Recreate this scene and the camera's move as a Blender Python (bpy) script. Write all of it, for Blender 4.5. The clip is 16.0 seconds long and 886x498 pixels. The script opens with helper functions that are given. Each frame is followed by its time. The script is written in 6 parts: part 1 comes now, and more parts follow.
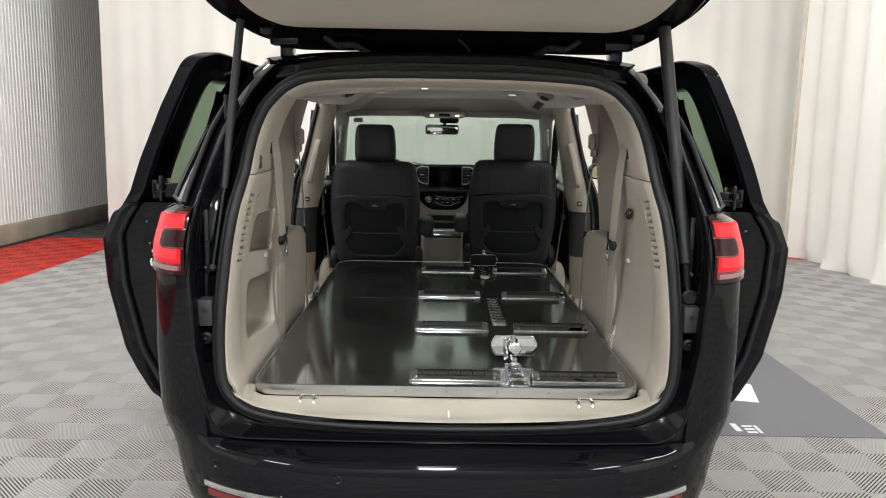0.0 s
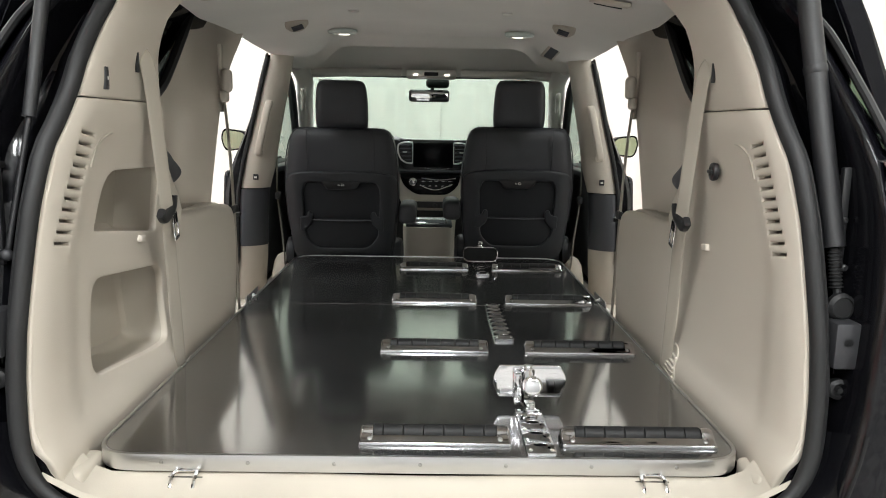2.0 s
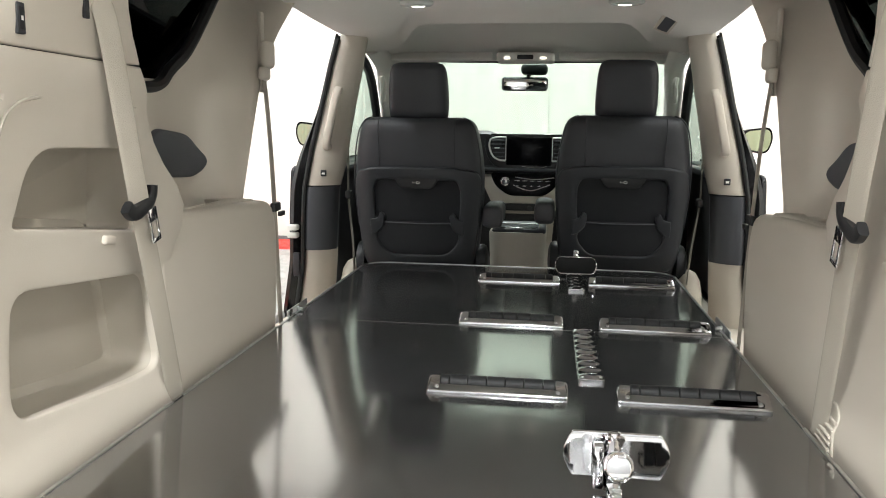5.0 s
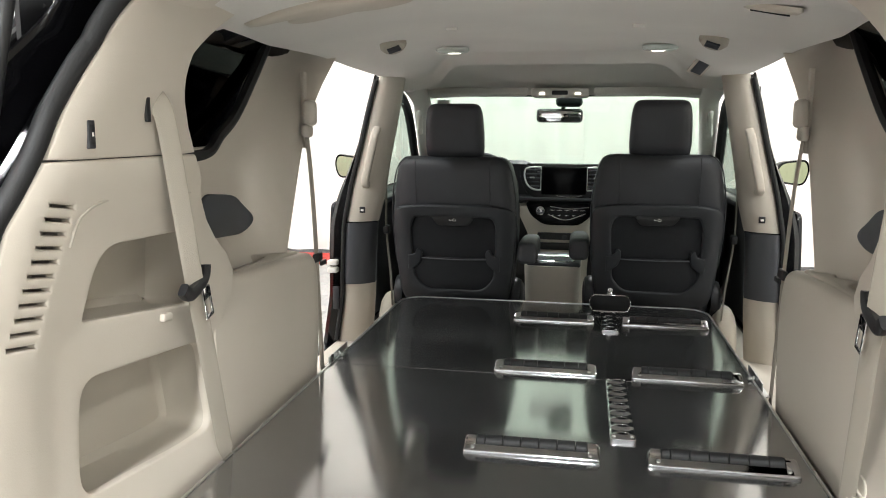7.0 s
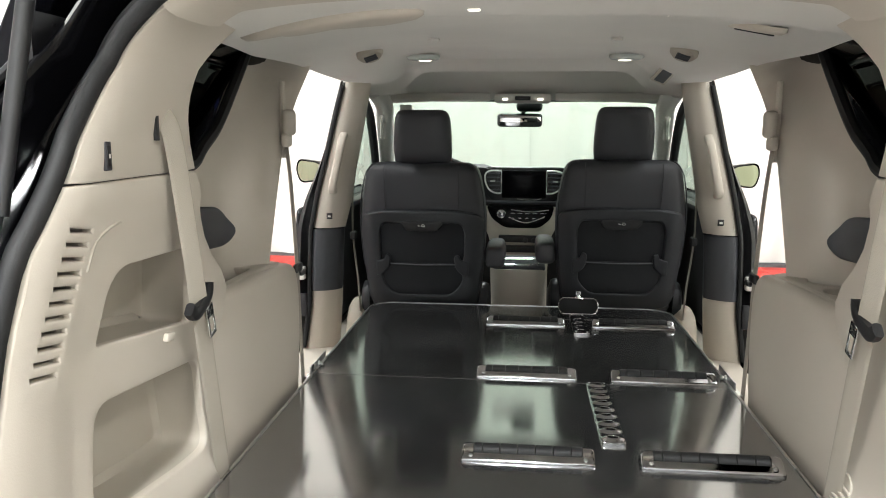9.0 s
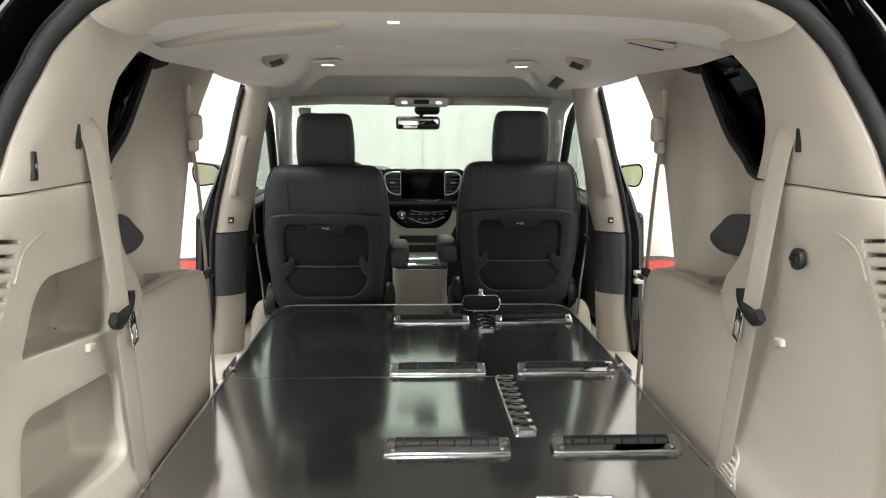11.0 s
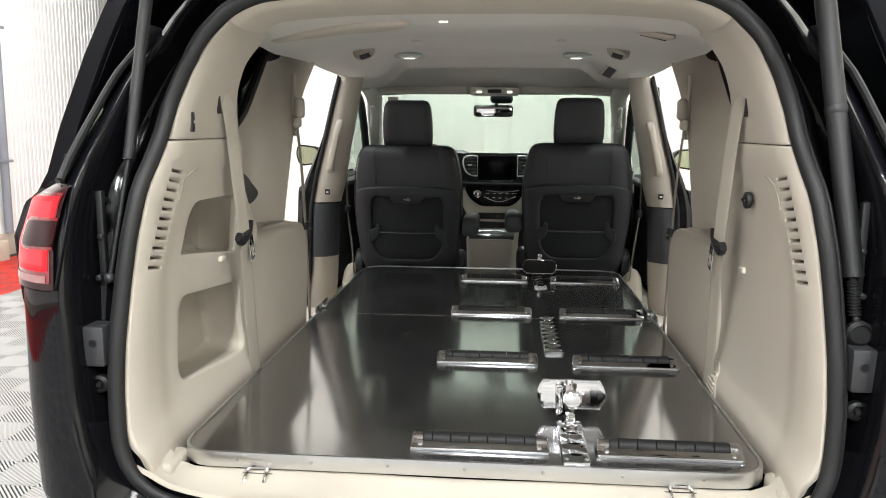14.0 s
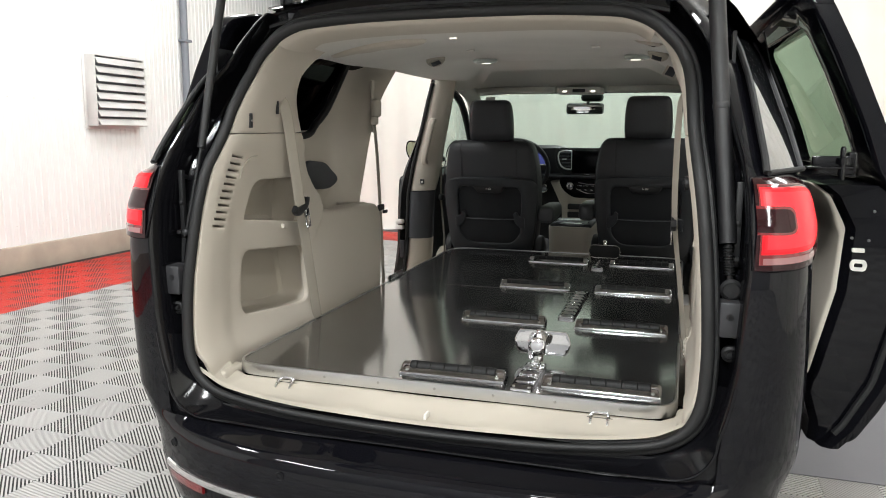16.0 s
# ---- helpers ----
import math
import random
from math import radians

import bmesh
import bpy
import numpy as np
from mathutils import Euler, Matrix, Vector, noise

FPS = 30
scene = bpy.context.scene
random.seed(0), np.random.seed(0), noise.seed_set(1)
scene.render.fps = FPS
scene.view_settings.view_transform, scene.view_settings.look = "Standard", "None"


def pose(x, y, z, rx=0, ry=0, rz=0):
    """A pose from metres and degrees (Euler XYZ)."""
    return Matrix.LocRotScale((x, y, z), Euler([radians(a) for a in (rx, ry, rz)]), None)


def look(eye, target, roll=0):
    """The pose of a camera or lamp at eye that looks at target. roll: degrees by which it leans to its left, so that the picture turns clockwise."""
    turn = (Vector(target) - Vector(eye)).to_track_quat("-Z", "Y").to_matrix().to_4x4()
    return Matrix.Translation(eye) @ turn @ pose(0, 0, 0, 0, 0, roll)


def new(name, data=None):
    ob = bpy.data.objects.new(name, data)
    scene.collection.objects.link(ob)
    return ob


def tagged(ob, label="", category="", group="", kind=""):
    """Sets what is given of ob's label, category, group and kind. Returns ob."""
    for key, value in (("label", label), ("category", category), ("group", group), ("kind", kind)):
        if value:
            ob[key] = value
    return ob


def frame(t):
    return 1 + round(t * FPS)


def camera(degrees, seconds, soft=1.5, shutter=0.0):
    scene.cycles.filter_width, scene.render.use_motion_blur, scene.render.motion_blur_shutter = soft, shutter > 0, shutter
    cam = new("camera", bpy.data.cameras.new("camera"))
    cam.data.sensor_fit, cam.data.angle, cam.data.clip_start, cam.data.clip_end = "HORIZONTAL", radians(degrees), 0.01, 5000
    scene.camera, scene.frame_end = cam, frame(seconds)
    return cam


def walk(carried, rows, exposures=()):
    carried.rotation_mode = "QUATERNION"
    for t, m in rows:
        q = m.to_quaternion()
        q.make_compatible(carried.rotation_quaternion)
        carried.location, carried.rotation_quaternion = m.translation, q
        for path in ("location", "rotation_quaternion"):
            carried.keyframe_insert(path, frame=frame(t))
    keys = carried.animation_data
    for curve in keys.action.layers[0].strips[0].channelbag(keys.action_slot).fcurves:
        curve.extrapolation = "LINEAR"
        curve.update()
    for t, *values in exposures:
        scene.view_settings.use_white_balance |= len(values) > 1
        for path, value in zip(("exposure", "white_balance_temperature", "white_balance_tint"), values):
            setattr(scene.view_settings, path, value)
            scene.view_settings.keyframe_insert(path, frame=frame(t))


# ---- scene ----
cam = camera(60.3, 16.0, soft=1.0)
PATH = [
    (0, (-0.04, -2.431, 1.418), (-0.022, -0.453, 1.123), 1.0),
    (0.5, (-0.013, -2.178, 1.375), (0.004, -0.199, 1.081), 1.0),
    (1, (-0.011, -1.922, 1.317), (0.006, 0.057, 1.025), 1.0),
    (1.5, (0.011, -1.678, 1.267), (0.034, 0.301, 0.976), 1.0),
    (2, (0.015, -1.48, 1.228), (0.045, 0.498, 0.938), 1.0),
    (2.5, (0.008, -1.258, 1.193), (0.041, 0.72, 0.903), 0.9),
    (3, (0.007, -1.125, 1.165), (0.03, 0.854, 0.881), 1.0),
    (3.5, (0.024, -1.062, 1.16), (0.009, 0.917, 0.876), 1.0),
    (4, (0.05, -1.034, 1.168), (-0.033, 0.944, 0.884), 1.0),
    (4.5, (0.093, -0.998, 1.166), (-0.083, 0.974, 0.886), 1.0),
    (5, (0.118, -0.997, 1.171), (-0.148, 0.965, 0.89), 0.9),
    (5.2, (0.13, -0.998, 1.187), (-0.171, 0.959, 0.902), 0.8),
    (7.3, (0.118, -1.053, 1.331), (-0.241, 0.895, 1.054), 0.5),
    (7.5, (0.11, -1.056, 1.337), (-0.239, 0.893, 1.057), 0.5),
    (8, (0.077, -1.05, 1.345), (-0.224, 0.907, 1.063), 0.5),
    (8.5, (0.033, -1.058, 1.349), (-0.217, 0.906, 1.067), 0.4),
    (9, (-0.001, -1.076, 1.352), (-0.2, 0.894, 1.07), 0.4),
    (9.5, (-0.003, -1.079, 1.356), (-0.143, 0.896, 1.076), 0.3),
    (10, (-0.013, -1.086, 1.359), (-0.074, 0.893, 1.08), 0.2),
    (10.2, (-0.024, -1.089, 1.363), (-0.049, 0.891, 1.083), 0.2),
    (12.3, (-0.091, -1.32, 1.365), (0.072, 0.654, 1.085), 0.4),
    (12.5, (-0.092, -1.353, 1.359), (0.056, 0.622, 1.079), 0.5),
    (13, (-0.084, -1.432, 1.341), (-0.012, 0.546, 1.058), 0.5),
    (13.5, (-0.027, -1.519, 1.32), (-0.063, 0.46, 1.034), 0.5),
    (14, (0.074, -1.617, 1.296), (-0.089, 0.356, 1.009), 0.5),
    (14.5, (0.185, -1.706, 1.302), (-0.109, 0.25, 1.013), 0.5),
    (15, (0.35, -1.775, 1.294), (-0.063, 0.161, 1.004), 0.3),
    (15.5, (0.501, -1.858, 1.303), (-0.015, 0.052, 1.007), 0.4),
    (16, (0.606, -1.977, 1.286), (0.009, -0.091, 0.992), 0.3),
]
walk(cam, [(t, look(eye, target, roll)) for t, eye, target, roll in PATH],
     exposures=[(0, .10), (1, .42), (2, .69), (3, 1.02), (5.2, 1.13), (10.2, 1.09), (12.5, 1.02), (13.5, .90), (14.5, .72), (16, .38)])

from mathutils import geometry

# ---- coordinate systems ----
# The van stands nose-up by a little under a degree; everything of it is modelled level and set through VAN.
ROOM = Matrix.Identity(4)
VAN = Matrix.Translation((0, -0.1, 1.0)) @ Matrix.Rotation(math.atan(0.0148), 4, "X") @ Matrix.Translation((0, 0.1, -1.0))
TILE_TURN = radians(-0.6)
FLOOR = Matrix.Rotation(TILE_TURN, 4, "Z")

# ---- world and lamps ----
world = bpy.data.worlds.new("world")
scene.world = world
world.use_nodes = True
world.node_tree.nodes["Background"].inputs[0].default_value = (0.9, 0.95, 1.0, 1)
world.node_tree.nodes["Background"].inputs[1].default_value = 0.05

# added unseen lamps: long panels over and behind the van, globes over its nose
LAMP_SPOTS = [(-3.2, -4.3, 130), (0.0, -4.5, 335), (3.0, -4.3, 130), (-3.2, 0.6, 95), (0.0, -0.9, 40), (3.0, 0.6, 64)]
FILL_SPOTS = [(-3.2, 3.9, 122), (0.0, 4.6, 235), (3.0, 3.9, 66)]
# assumed panels, each power set to balance the light
for lx, ly, power in LAMP_SPOTS:
    lamp = bpy.data.lights.new("ceiling_lamp", "AREA")
    lamp.shape, lamp.size, lamp.size_y = "RECTANGLE", 0.35, 2.4
    lamp.energy, lamp.color = power, (0.955, 0.983, 0.985)
    new("ceiling_lamp", lamp).matrix_world = pose(lx, ly, 4.62)
# fill lamps added to brighten the ceiling and the deck's reflections
for lx, ly, power in FILL_SPOTS:
    lamp = bpy.data.lights.new("globe_lamp", "POINT")
    lamp.energy, lamp.color, lamp.shadow_soft_size = power, (0.955, 0.983, 0.985), 0.22
    new("globe_lamp", lamp).matrix_world = pose(lx, ly, 4.1)

# ---- materials ----
def node_mat(name):
    m = bpy.data.materials.new(name)
    m.use_nodes = True
    nt = m.node_tree
    return m, nt, nt.nodes["Principled BSDF"]


def surface(name, color, rough=0.5, spec=0.5, metal=0.0, grain=60.0, grain_bump=0.1, vary=0.12, blotch=3.0, coat=0.0,
            rough_vary=0.08, emit=None, emit_strength=0.0, sheen=0.0, by_object=0.0):
    """A procedural surface with variation at two scales: blotches and fine grain, in object space."""
    m, nt, bsdf = node_mat(name)
    N, L = nt.nodes.new, nt.links.new
    tc = N("ShaderNodeTexCoord")
    big = N("ShaderNodeTexNoise")
    big.inputs["Scale"].default_value, big.inputs["Detail"].default_value = blotch, 4
    fine = N("ShaderNodeTexNoise")
    fine.inputs["Scale"].default_value, fine.inputs["Detail"].default_value = grain, 3
    L(tc.outputs["Object"], big.inputs["Vector"])
    L(tc.outputs["Object"], fine.inputs["Vector"])
    ramp = N("ShaderNodeMapRange")
    ramp.inputs["From Min"].default_value, ramp.inputs["From Max"].default_value = 0.3, 0.7
    ramp.inputs["To Min"].default_value, ramp.inputs["To Max"].default_value = 1 - vary, 1 + vary * 0.6
    L(big.outputs[0], ramp.inputs["Value"])
    mul = N("ShaderNodeMix")
    mul.data_type, mul.blend_type = "RGBA", "MULTIPLY"
    mul.inputs["Factor"].default_value = 1.0
    mul.inputs["A"].default_value = (*color, 1)
    L(ramp.outputs[0], mul.inputs["B"])
    out = mul.outputs["Result"]
    if by_object:
        info = N("ShaderNodeObjectInfo")
        mr = N("ShaderNodeMapRange")
        mr.inputs["To Min"].default_value, mr.inputs["To Max"].default_value = 1 - by_object, 1 + by_object * 0.5
        L(info.outputs["Random"], mr.inputs["Value"])
        mul2 = N("ShaderNodeMix")
        mul2.data_type, mul2.blend_type = "RGBA", "MULTIPLY"
        mul2.inputs["Factor"].default_value = 1.0
        L(out, mul2.inputs["A"])
        L(mr.outputs[0], mul2.inputs["B"])
        out = mul2.outputs["Result"]
    L(out, bsdf.inputs["Base Color"])
    rr = N("ShaderNodeMapRange")
    rr.inputs["To Min"].default_value, rr.inputs["To Max"].default_value = max(0.01, rough - rough_vary), rough + rough_vary
    L(big.outputs[0], rr.inputs["Value"])
    L(rr.outputs[0], bsdf.inputs["Roughness"])
    bsdf.inputs["Metallic"].default_value = metal
    bsdf.inputs["Specular IOR Level"].default_value = spec
    bsdf.inputs["Coat Weight"].default_value = coat
    bsdf.inputs["Coat Roughness"].default_value = 0.03
    bsdf.inputs["Sheen Weight"].default_value = sheen
    if grain_bump:
        bump = N("ShaderNodeBump")
        bump.inputs["Strength"].default_value, bump.inputs["Distance"].default_value = grain_bump, 0.002
        L(fine.outputs[0], bump.inputs["Height"])
        L(bump.outputs[0], bsdf.inputs["Normal"])
    if emit:
        bsdf.inputs["Emission Color"].default_value = (*emit, 1)
        bsdf.inputs["Emission Strength"].default_value = emit_strength
    return m


def glass(name, tint, gloss=1.0):
    """A thin pane: tinted see-through with Fresnel reflection, weakened by gloss."""
    m, nt, bsdf = node_mat(name)
    N, L = nt.nodes.new, nt.links.new
    clear, shiny, mix, fres = N("ShaderNodeBsdfTransparent"), N("ShaderNodeBsdfGlossy"), N("ShaderNodeMixShader"), N("ShaderNodeLayerWeight")
    steep, lift = N("ShaderNodeMath"), N("ShaderNodeMath")
    steep.operation, lift.operation = "POWER", "MULTIPLY_ADD"
    steep.inputs[1].default_value, lift.inputs[1].default_value, lift.inputs[2].default_value = 5.0, 0.9 * gloss, 0.05 * gloss
    fres.inputs["Blend"].default_value = 0.5
    clear.inputs["Color"].default_value = (*tint, 1)
    shiny.inputs["Roughness"].default_value = 0.02
    L(fres.outputs["Facing"], steep.inputs[0])
    L(steep.outputs[0], lift.inputs[0])
    L(lift.outputs[0], mix.inputs[0])
    L(clear.outputs[0], mix.inputs[1])
    L(shiny.outputs[0], mix.inputs[2])
    L(mix.outputs[0], nt.nodes["Material Output"].inputs["Surface"])
    return m


def laminate(name):
    """Black deck laminate with scuffs, fine scratches and dust specks."""
    m, nt, bsdf = node_mat(name)
    N, L = nt.nodes.new, nt.links.new
    tc = N("ShaderNodeTexCoord")
    cloud = N("ShaderNodeTexNoise")
    cloud.inputs["Scale"].default_value, cloud.inputs["Detail"].default_value = 5, 6
    L(tc.outputs["Object"], cloud.inputs["Vector"])
    warp = N("ShaderNodeTexNoise")
    warp.inputs["Scale"].default_value = 9
    L(tc.outputs["Object"], warp.inputs["Vector"])
    mixv = N("ShaderNodeMix")
    mixv.data_type = "VECTOR"
    mixv.inputs["Factor"].default_value = 0.06
    L(tc.outputs["Object"], mixv.inputs["A"])
    L(warp.outputs["Color"], mixv.inputs["B"])
    scr = N("ShaderNodeTexVoronoi")
    scr.feature = "DISTANCE_TO_EDGE"
    scr.inputs["Scale"].default_value = 24
    L(mixv.outputs["Result"], scr.inputs["Vector"])
    line = N("ShaderNodeMapRange")
    line.inputs["From Min"].default_value, line.inputs["From Max"].default_value = 0.0, 0.006
    line.inputs["To Min"].default_value, line.inputs["To Max"].default_value = 1.0, 0.0
    L(scr.outputs["Distance"], line.inputs["Value"])
    gate = N("ShaderNodeTexNoise")
    gate.inputs["Scale"].default_value, gate.inputs["Detail"].default_value = 22, 5
    L(tc.outputs["Object"], gate.inputs["Vector"])
    pick = N("ShaderNodeMapRange")
    pick.inputs["From Min"].default_value, pick.inputs["From Max"].default_value = 0.55, 0.66
    L(gate.outputs[0], pick.inputs["Value"])
    sc = N("ShaderNodeMath")
    sc.operation = "MULTIPLY"
    L(line.outputs[0], sc.inputs[0])
    L(pick.outputs[0], sc.inputs[1])
    col = N("ShaderNodeMix")
    col.data_type = "RGBA"
    col.inputs["A"].default_value, col.inputs["B"].default_value = (0.009, 0.009, 0.009, 1), (0.27, 0.24, 0.22, 1)
    L(sc.outputs[0], col.inputs["Factor"])
    haze = N("ShaderNodeMapRange")
    haze.inputs["From Min"].default_value, haze.inputs["From Max"].default_value = 0.35, 0.75
    haze.inputs["To Min"].default_value, haze.inputs["To Max"].default_value = 0.0, 0.016
    L(cloud.outputs[0], haze.inputs["Value"])
    add = N("ShaderNodeMix")
    add.data_type, add.blend_type = "RGBA", "ADD"
    add.inputs["Factor"].default_value = 1.0
    L(col.outputs["Result"], add.inputs["A"])
    L(haze.outputs[0], add.inputs["B"])
    L(add.outputs["Result"], bsdf.inputs["Base Color"])
    rr = N("ShaderNodeMapRange")
    rr.inputs["From Min"].default_value, rr.inputs["From Max"].default_value = 0.3, 0.7
    rr.inputs["To Min"].default_value, rr.inputs["To Max"].default_value = 0.42, 0.50
    L(cloud.outputs[0], rr.inputs["Value"])
    L(rr.outputs[0], bsdf.inputs["Roughness"])
    bsdf.inputs["Specular IOR Level"].default_value = 0.1
    smear = N("ShaderNodeMapRange")
    smear.inputs["From Min"].default_value, smear.inputs["From Max"].default_value = 0.3, 0.7
    smear.inputs["To Min"].default_value, smear.inputs["To Max"].default_value = 0.085, 0.140
    L(cloud.outputs[0], smear.inputs["Value"])
    L(smear.outputs[0], bsdf.inputs["Coat Roughness"])
    bsdf.inputs["Coat Weight"].default_value, bsdf.inputs["Coat Roughness"].default_value, bsdf.inputs["Coat IOR"].default_value = 1.0, 0.13, 3.6
    return m


BEIGE = surface("beige_trim", (0.545, 0.495, 0.423), 0.55, grain=420, grain_bump=0.12, vary=0.05, blotch=2)
# darker copy of the trim beige: recess shade put into colour; also floor, boot
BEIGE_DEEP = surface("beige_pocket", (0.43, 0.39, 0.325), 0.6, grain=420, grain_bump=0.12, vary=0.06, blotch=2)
# trim beige darkened for the sill: missing shade put into the colour
SILL_SHADED = surface("scuffed_sill_plastic", (0.44, 0.40, 0.335), 0.6, grain=300, grain_bump=0.15, vary=0.09, blotch=4)
HEADCLOTH = surface("headliner_cloth", (0.70, 0.675, 0.625), 0.9, grain=700, grain_bump=0.25, vary=0.05, sheen=0.2)
WEBBING = surface("belt_webbing", (0.36, 0.325, 0.27), 0.75, grain=500, grain_bump=0.3, vary=0.08)
PAINT = surface("black_paint", (0.004, 0.004, 0.0055), 0.3, 0.0, grain=900, grain_bump=0.0, vary=0.1, coat=0.62, rough_vary=0.03)
JAMB = surface("black_jamb", (0.004, 0.004, 0.005), 0.13, 0.35, grain=200, grain_bump=0.05, vary=0.2)
BLACK_PLASTIC = surface("black_plastic", (0.009, 0.009, 0.010), 0.5, grain=300, grain_bump=0.15, vary=0.2)
GREY_PLASTIC = surface("slate_plastic", (0.055, 0.058, 0.066), 0.5, grain=300, grain_bump=0.15, vary=0.1)
RUBBER = surface("rubber_seal", (0.006, 0.006, 0.0065), 0.6, grain=300, grain_bump=0.2, vary=0.2)
LEATHER = surface("charcoal_leather", (0.024, 0.025, 0.029), 0.5, 0.45, grain=350, grain_bump=0.35, vary=0.15, blotch=6)
SHELL = surface("seat_shell", (0.010, 0.0115, 0.0145), 0.5, 0.45, grain=350, grain_bump=0.2, vary=0.15)
NET = surface("pocket_cloth", (0.005, 0.006, 0.008), 0.85, grain=600, grain_bump=0.5, vary=0.2)
DECK = laminate("deck_laminate")
ALU = surface("aluminium_edge", (0.62, 0.62, 0.62), 0.3, metal=1.0, grain=200, grain_bump=0.06, vary=0.1)
CHROME = surface("chrome", (0.74, 0.74, 0.75), 0.05, metal=1.0, grain=200, grain_bump=0.0, vary=0.03, rough_vary=0.02)
STEEL = surface("zinc_steel", (0.45, 0.45, 0.44), 0.35, metal=1.0, grain=200, grain_bump=0.1, vary=0.15)
GREY_STEEL = surface("grey_bracket", (0.04, 0.04, 0.043), 0.45, metal=0.3, grain=200, grain_bump=0.1, vary=0.2)
# darker copy of the chrome: dark reflections put into its colour
DARK_CHROME = surface("cradle_chrome", (0.46, 0.46, 0.47), 0.08, metal=1.0, grain=200, grain_bump=0.0, vary=0.1)
SLEEVE = surface("rubber_sleeve", (0.012, 0.012, 0.012), 0.55, 0.25, grain=250, grain_bump=0.15, vary=0.15)
WHITE_PLASTIC = surface("white_plastic", (0.75, 0.73, 0.68), 0.4, grain=200, grain_bump=0.03, vary=0.05)
SATIN_SILVER = surface("satin_silver_trim", (0.72, 0.72, 0.70), 0.38, 0.5, metal=0.5, grain=200, grain_bump=0.0, vary=0.05)
GLOSS_BLACK = surface("gloss_black_trim", (0.004, 0.004, 0.0045), 0.28, grain=200, grain_bump=0.0, vary=0.05)
SCREEN = surface("black_screen", (0.002, 0.002, 0.0025), 0.22, 0.10, grain=200, grain_bump=0.0, vary=0.05, rough_vary=0.02)
CORNER_GLASS = surface("corner_glass", (0.012, 0.013, 0.014), 0.03, 1.0, grain=200, grain_bump=0.0, vary=0.05, coat=1.0, rough_vary=0.01)
LAMP_GLOW = surface("lit_lamp", (0.9, 0.88, 0.8), 0.3, emit=(1.0, 0.93, 0.8), emit_strength=1.3, grain_bump=0)
BLUE_GLOW = surface("gauge_glow", (0.01, 0.01, 0.02), 0.1, emit=(0.25, 0.3, 1.0), emit_strength=0.15, grain_bump=0)
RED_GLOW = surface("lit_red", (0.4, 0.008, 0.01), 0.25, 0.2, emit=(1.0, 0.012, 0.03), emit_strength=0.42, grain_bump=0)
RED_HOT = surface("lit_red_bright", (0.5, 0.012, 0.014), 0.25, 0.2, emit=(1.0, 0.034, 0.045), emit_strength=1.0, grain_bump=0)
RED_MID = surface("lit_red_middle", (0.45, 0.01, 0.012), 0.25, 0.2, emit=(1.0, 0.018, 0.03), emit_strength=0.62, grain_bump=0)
LAMP_BEZEL = surface("lamp_bezel", (0.60, 0.64, 0.60), 0.2, grain_bump=0, vary=0.05)
RED_LENS = surface("red_lens", (0.14, 0.006, 0.008), 0.12, grain_bump=0, coat=1.0)
SMOKE_LENS = surface("smoked_lens", (0.02, 0.004, 0.005), 0.1, 0.2, grain_bump=0, coat=0.3)
CLEAR_STRIP = surface("pale_lens", (0.24, 0.10, 0.10), 0.15, grain=120, grain_bump=0.3, coat=1.0)
GREEN_GLASS = glass("green_glass", (0.50, 0.61, 0.56))
DOOR_GLASS = glass("door_glass", (0.22, 0.31, 0.225), 0.5)
DARK_GLASS = glass("privacy_glass", (0.014, 0.016, 0.014), 0.25)
MIRROR = surface("mirror_glass", (0.9, 0.9, 0.9), 0.01, metal=1.0, grain_bump=0, vary=0.0, rough_vary=0.0)
# dim olive reflection painted into the mirror's base colour
WING_GLASS = surface("wing_mirror_glass", (0.26, 0.28, 0.19), 0.02, metal=1.0, grain_bump=0, vary=0.0, rough_vary=0.0)
TILE_GREY = surface("grey_floor_tile", (0.44, 0.427, 0.41), 0.5, grain=150, grain_bump=0.1, vary=0.12, blotch=1.3, by_object=0.08)
TILE_RED = surface("red_floor_tile", (0.62, 0.035, 0.022), 0.45, grain=150, grain_bump=0.1, vary=0.12, blotch=1.3, by_object=0.08)
TILE_DARK = surface("dark_floor_tile", (0.09, 0.09, 0.095), 0.5, grain=150, grain_bump=0.1, vary=0.15, blotch=1.3, by_object=0.1)
# near-black so the shallow rib gaps get deep shade by colour
UNDERFLOOR = surface("floor_gap", (0.016, 0.016, 0.016), 0.9, grain=60, vary=0.3)
MAT_GREY = surface("printed_mat", (0.145, 0.142, 0.152), 0.75, grain=500, grain_bump=0.3, vary=0.06)
MAT_WHITE = surface("mat_print_white", (0.75, 0.74, 0.75), 0.7, grain=500, grain_bump=0.2, vary=0.05)
CLOTH = surface("curtain_cloth", (0.78, 0.755, 0.70), 0.85, grain=400, grain_bump=0.25, vary=0.07, blotch=0.8, sheen=0.15)
HEM = surface("curtain_hem", (0.62, 0.55, 0.42), 0.85, grain=300, grain_bump=0.3, vary=0.15, blotch=6)
WALL_WHITE = surface("white_ribbed_steel", (0.76, 0.755, 0.74), 0.42, grain=80, grain_bump=0.05, vary=0.05, blotch=0.7)
CONCRETE = surface("concrete_kerb", (0.42, 0.36, 0.29), 0.85, grain=70, grain_bump=0.5, vary=0.25, blotch=2.5)
DIM_WALL = surface("grey_plaster", (0.28, 0.28, 0.28), 0.8, grain=80, grain_bump=0.1, vary=0.08)
PLASTER = surface("white_plaster", (0.72, 0.71, 0.69), 0.8, grain=80, grain_bump=0.1, vary=0.05)
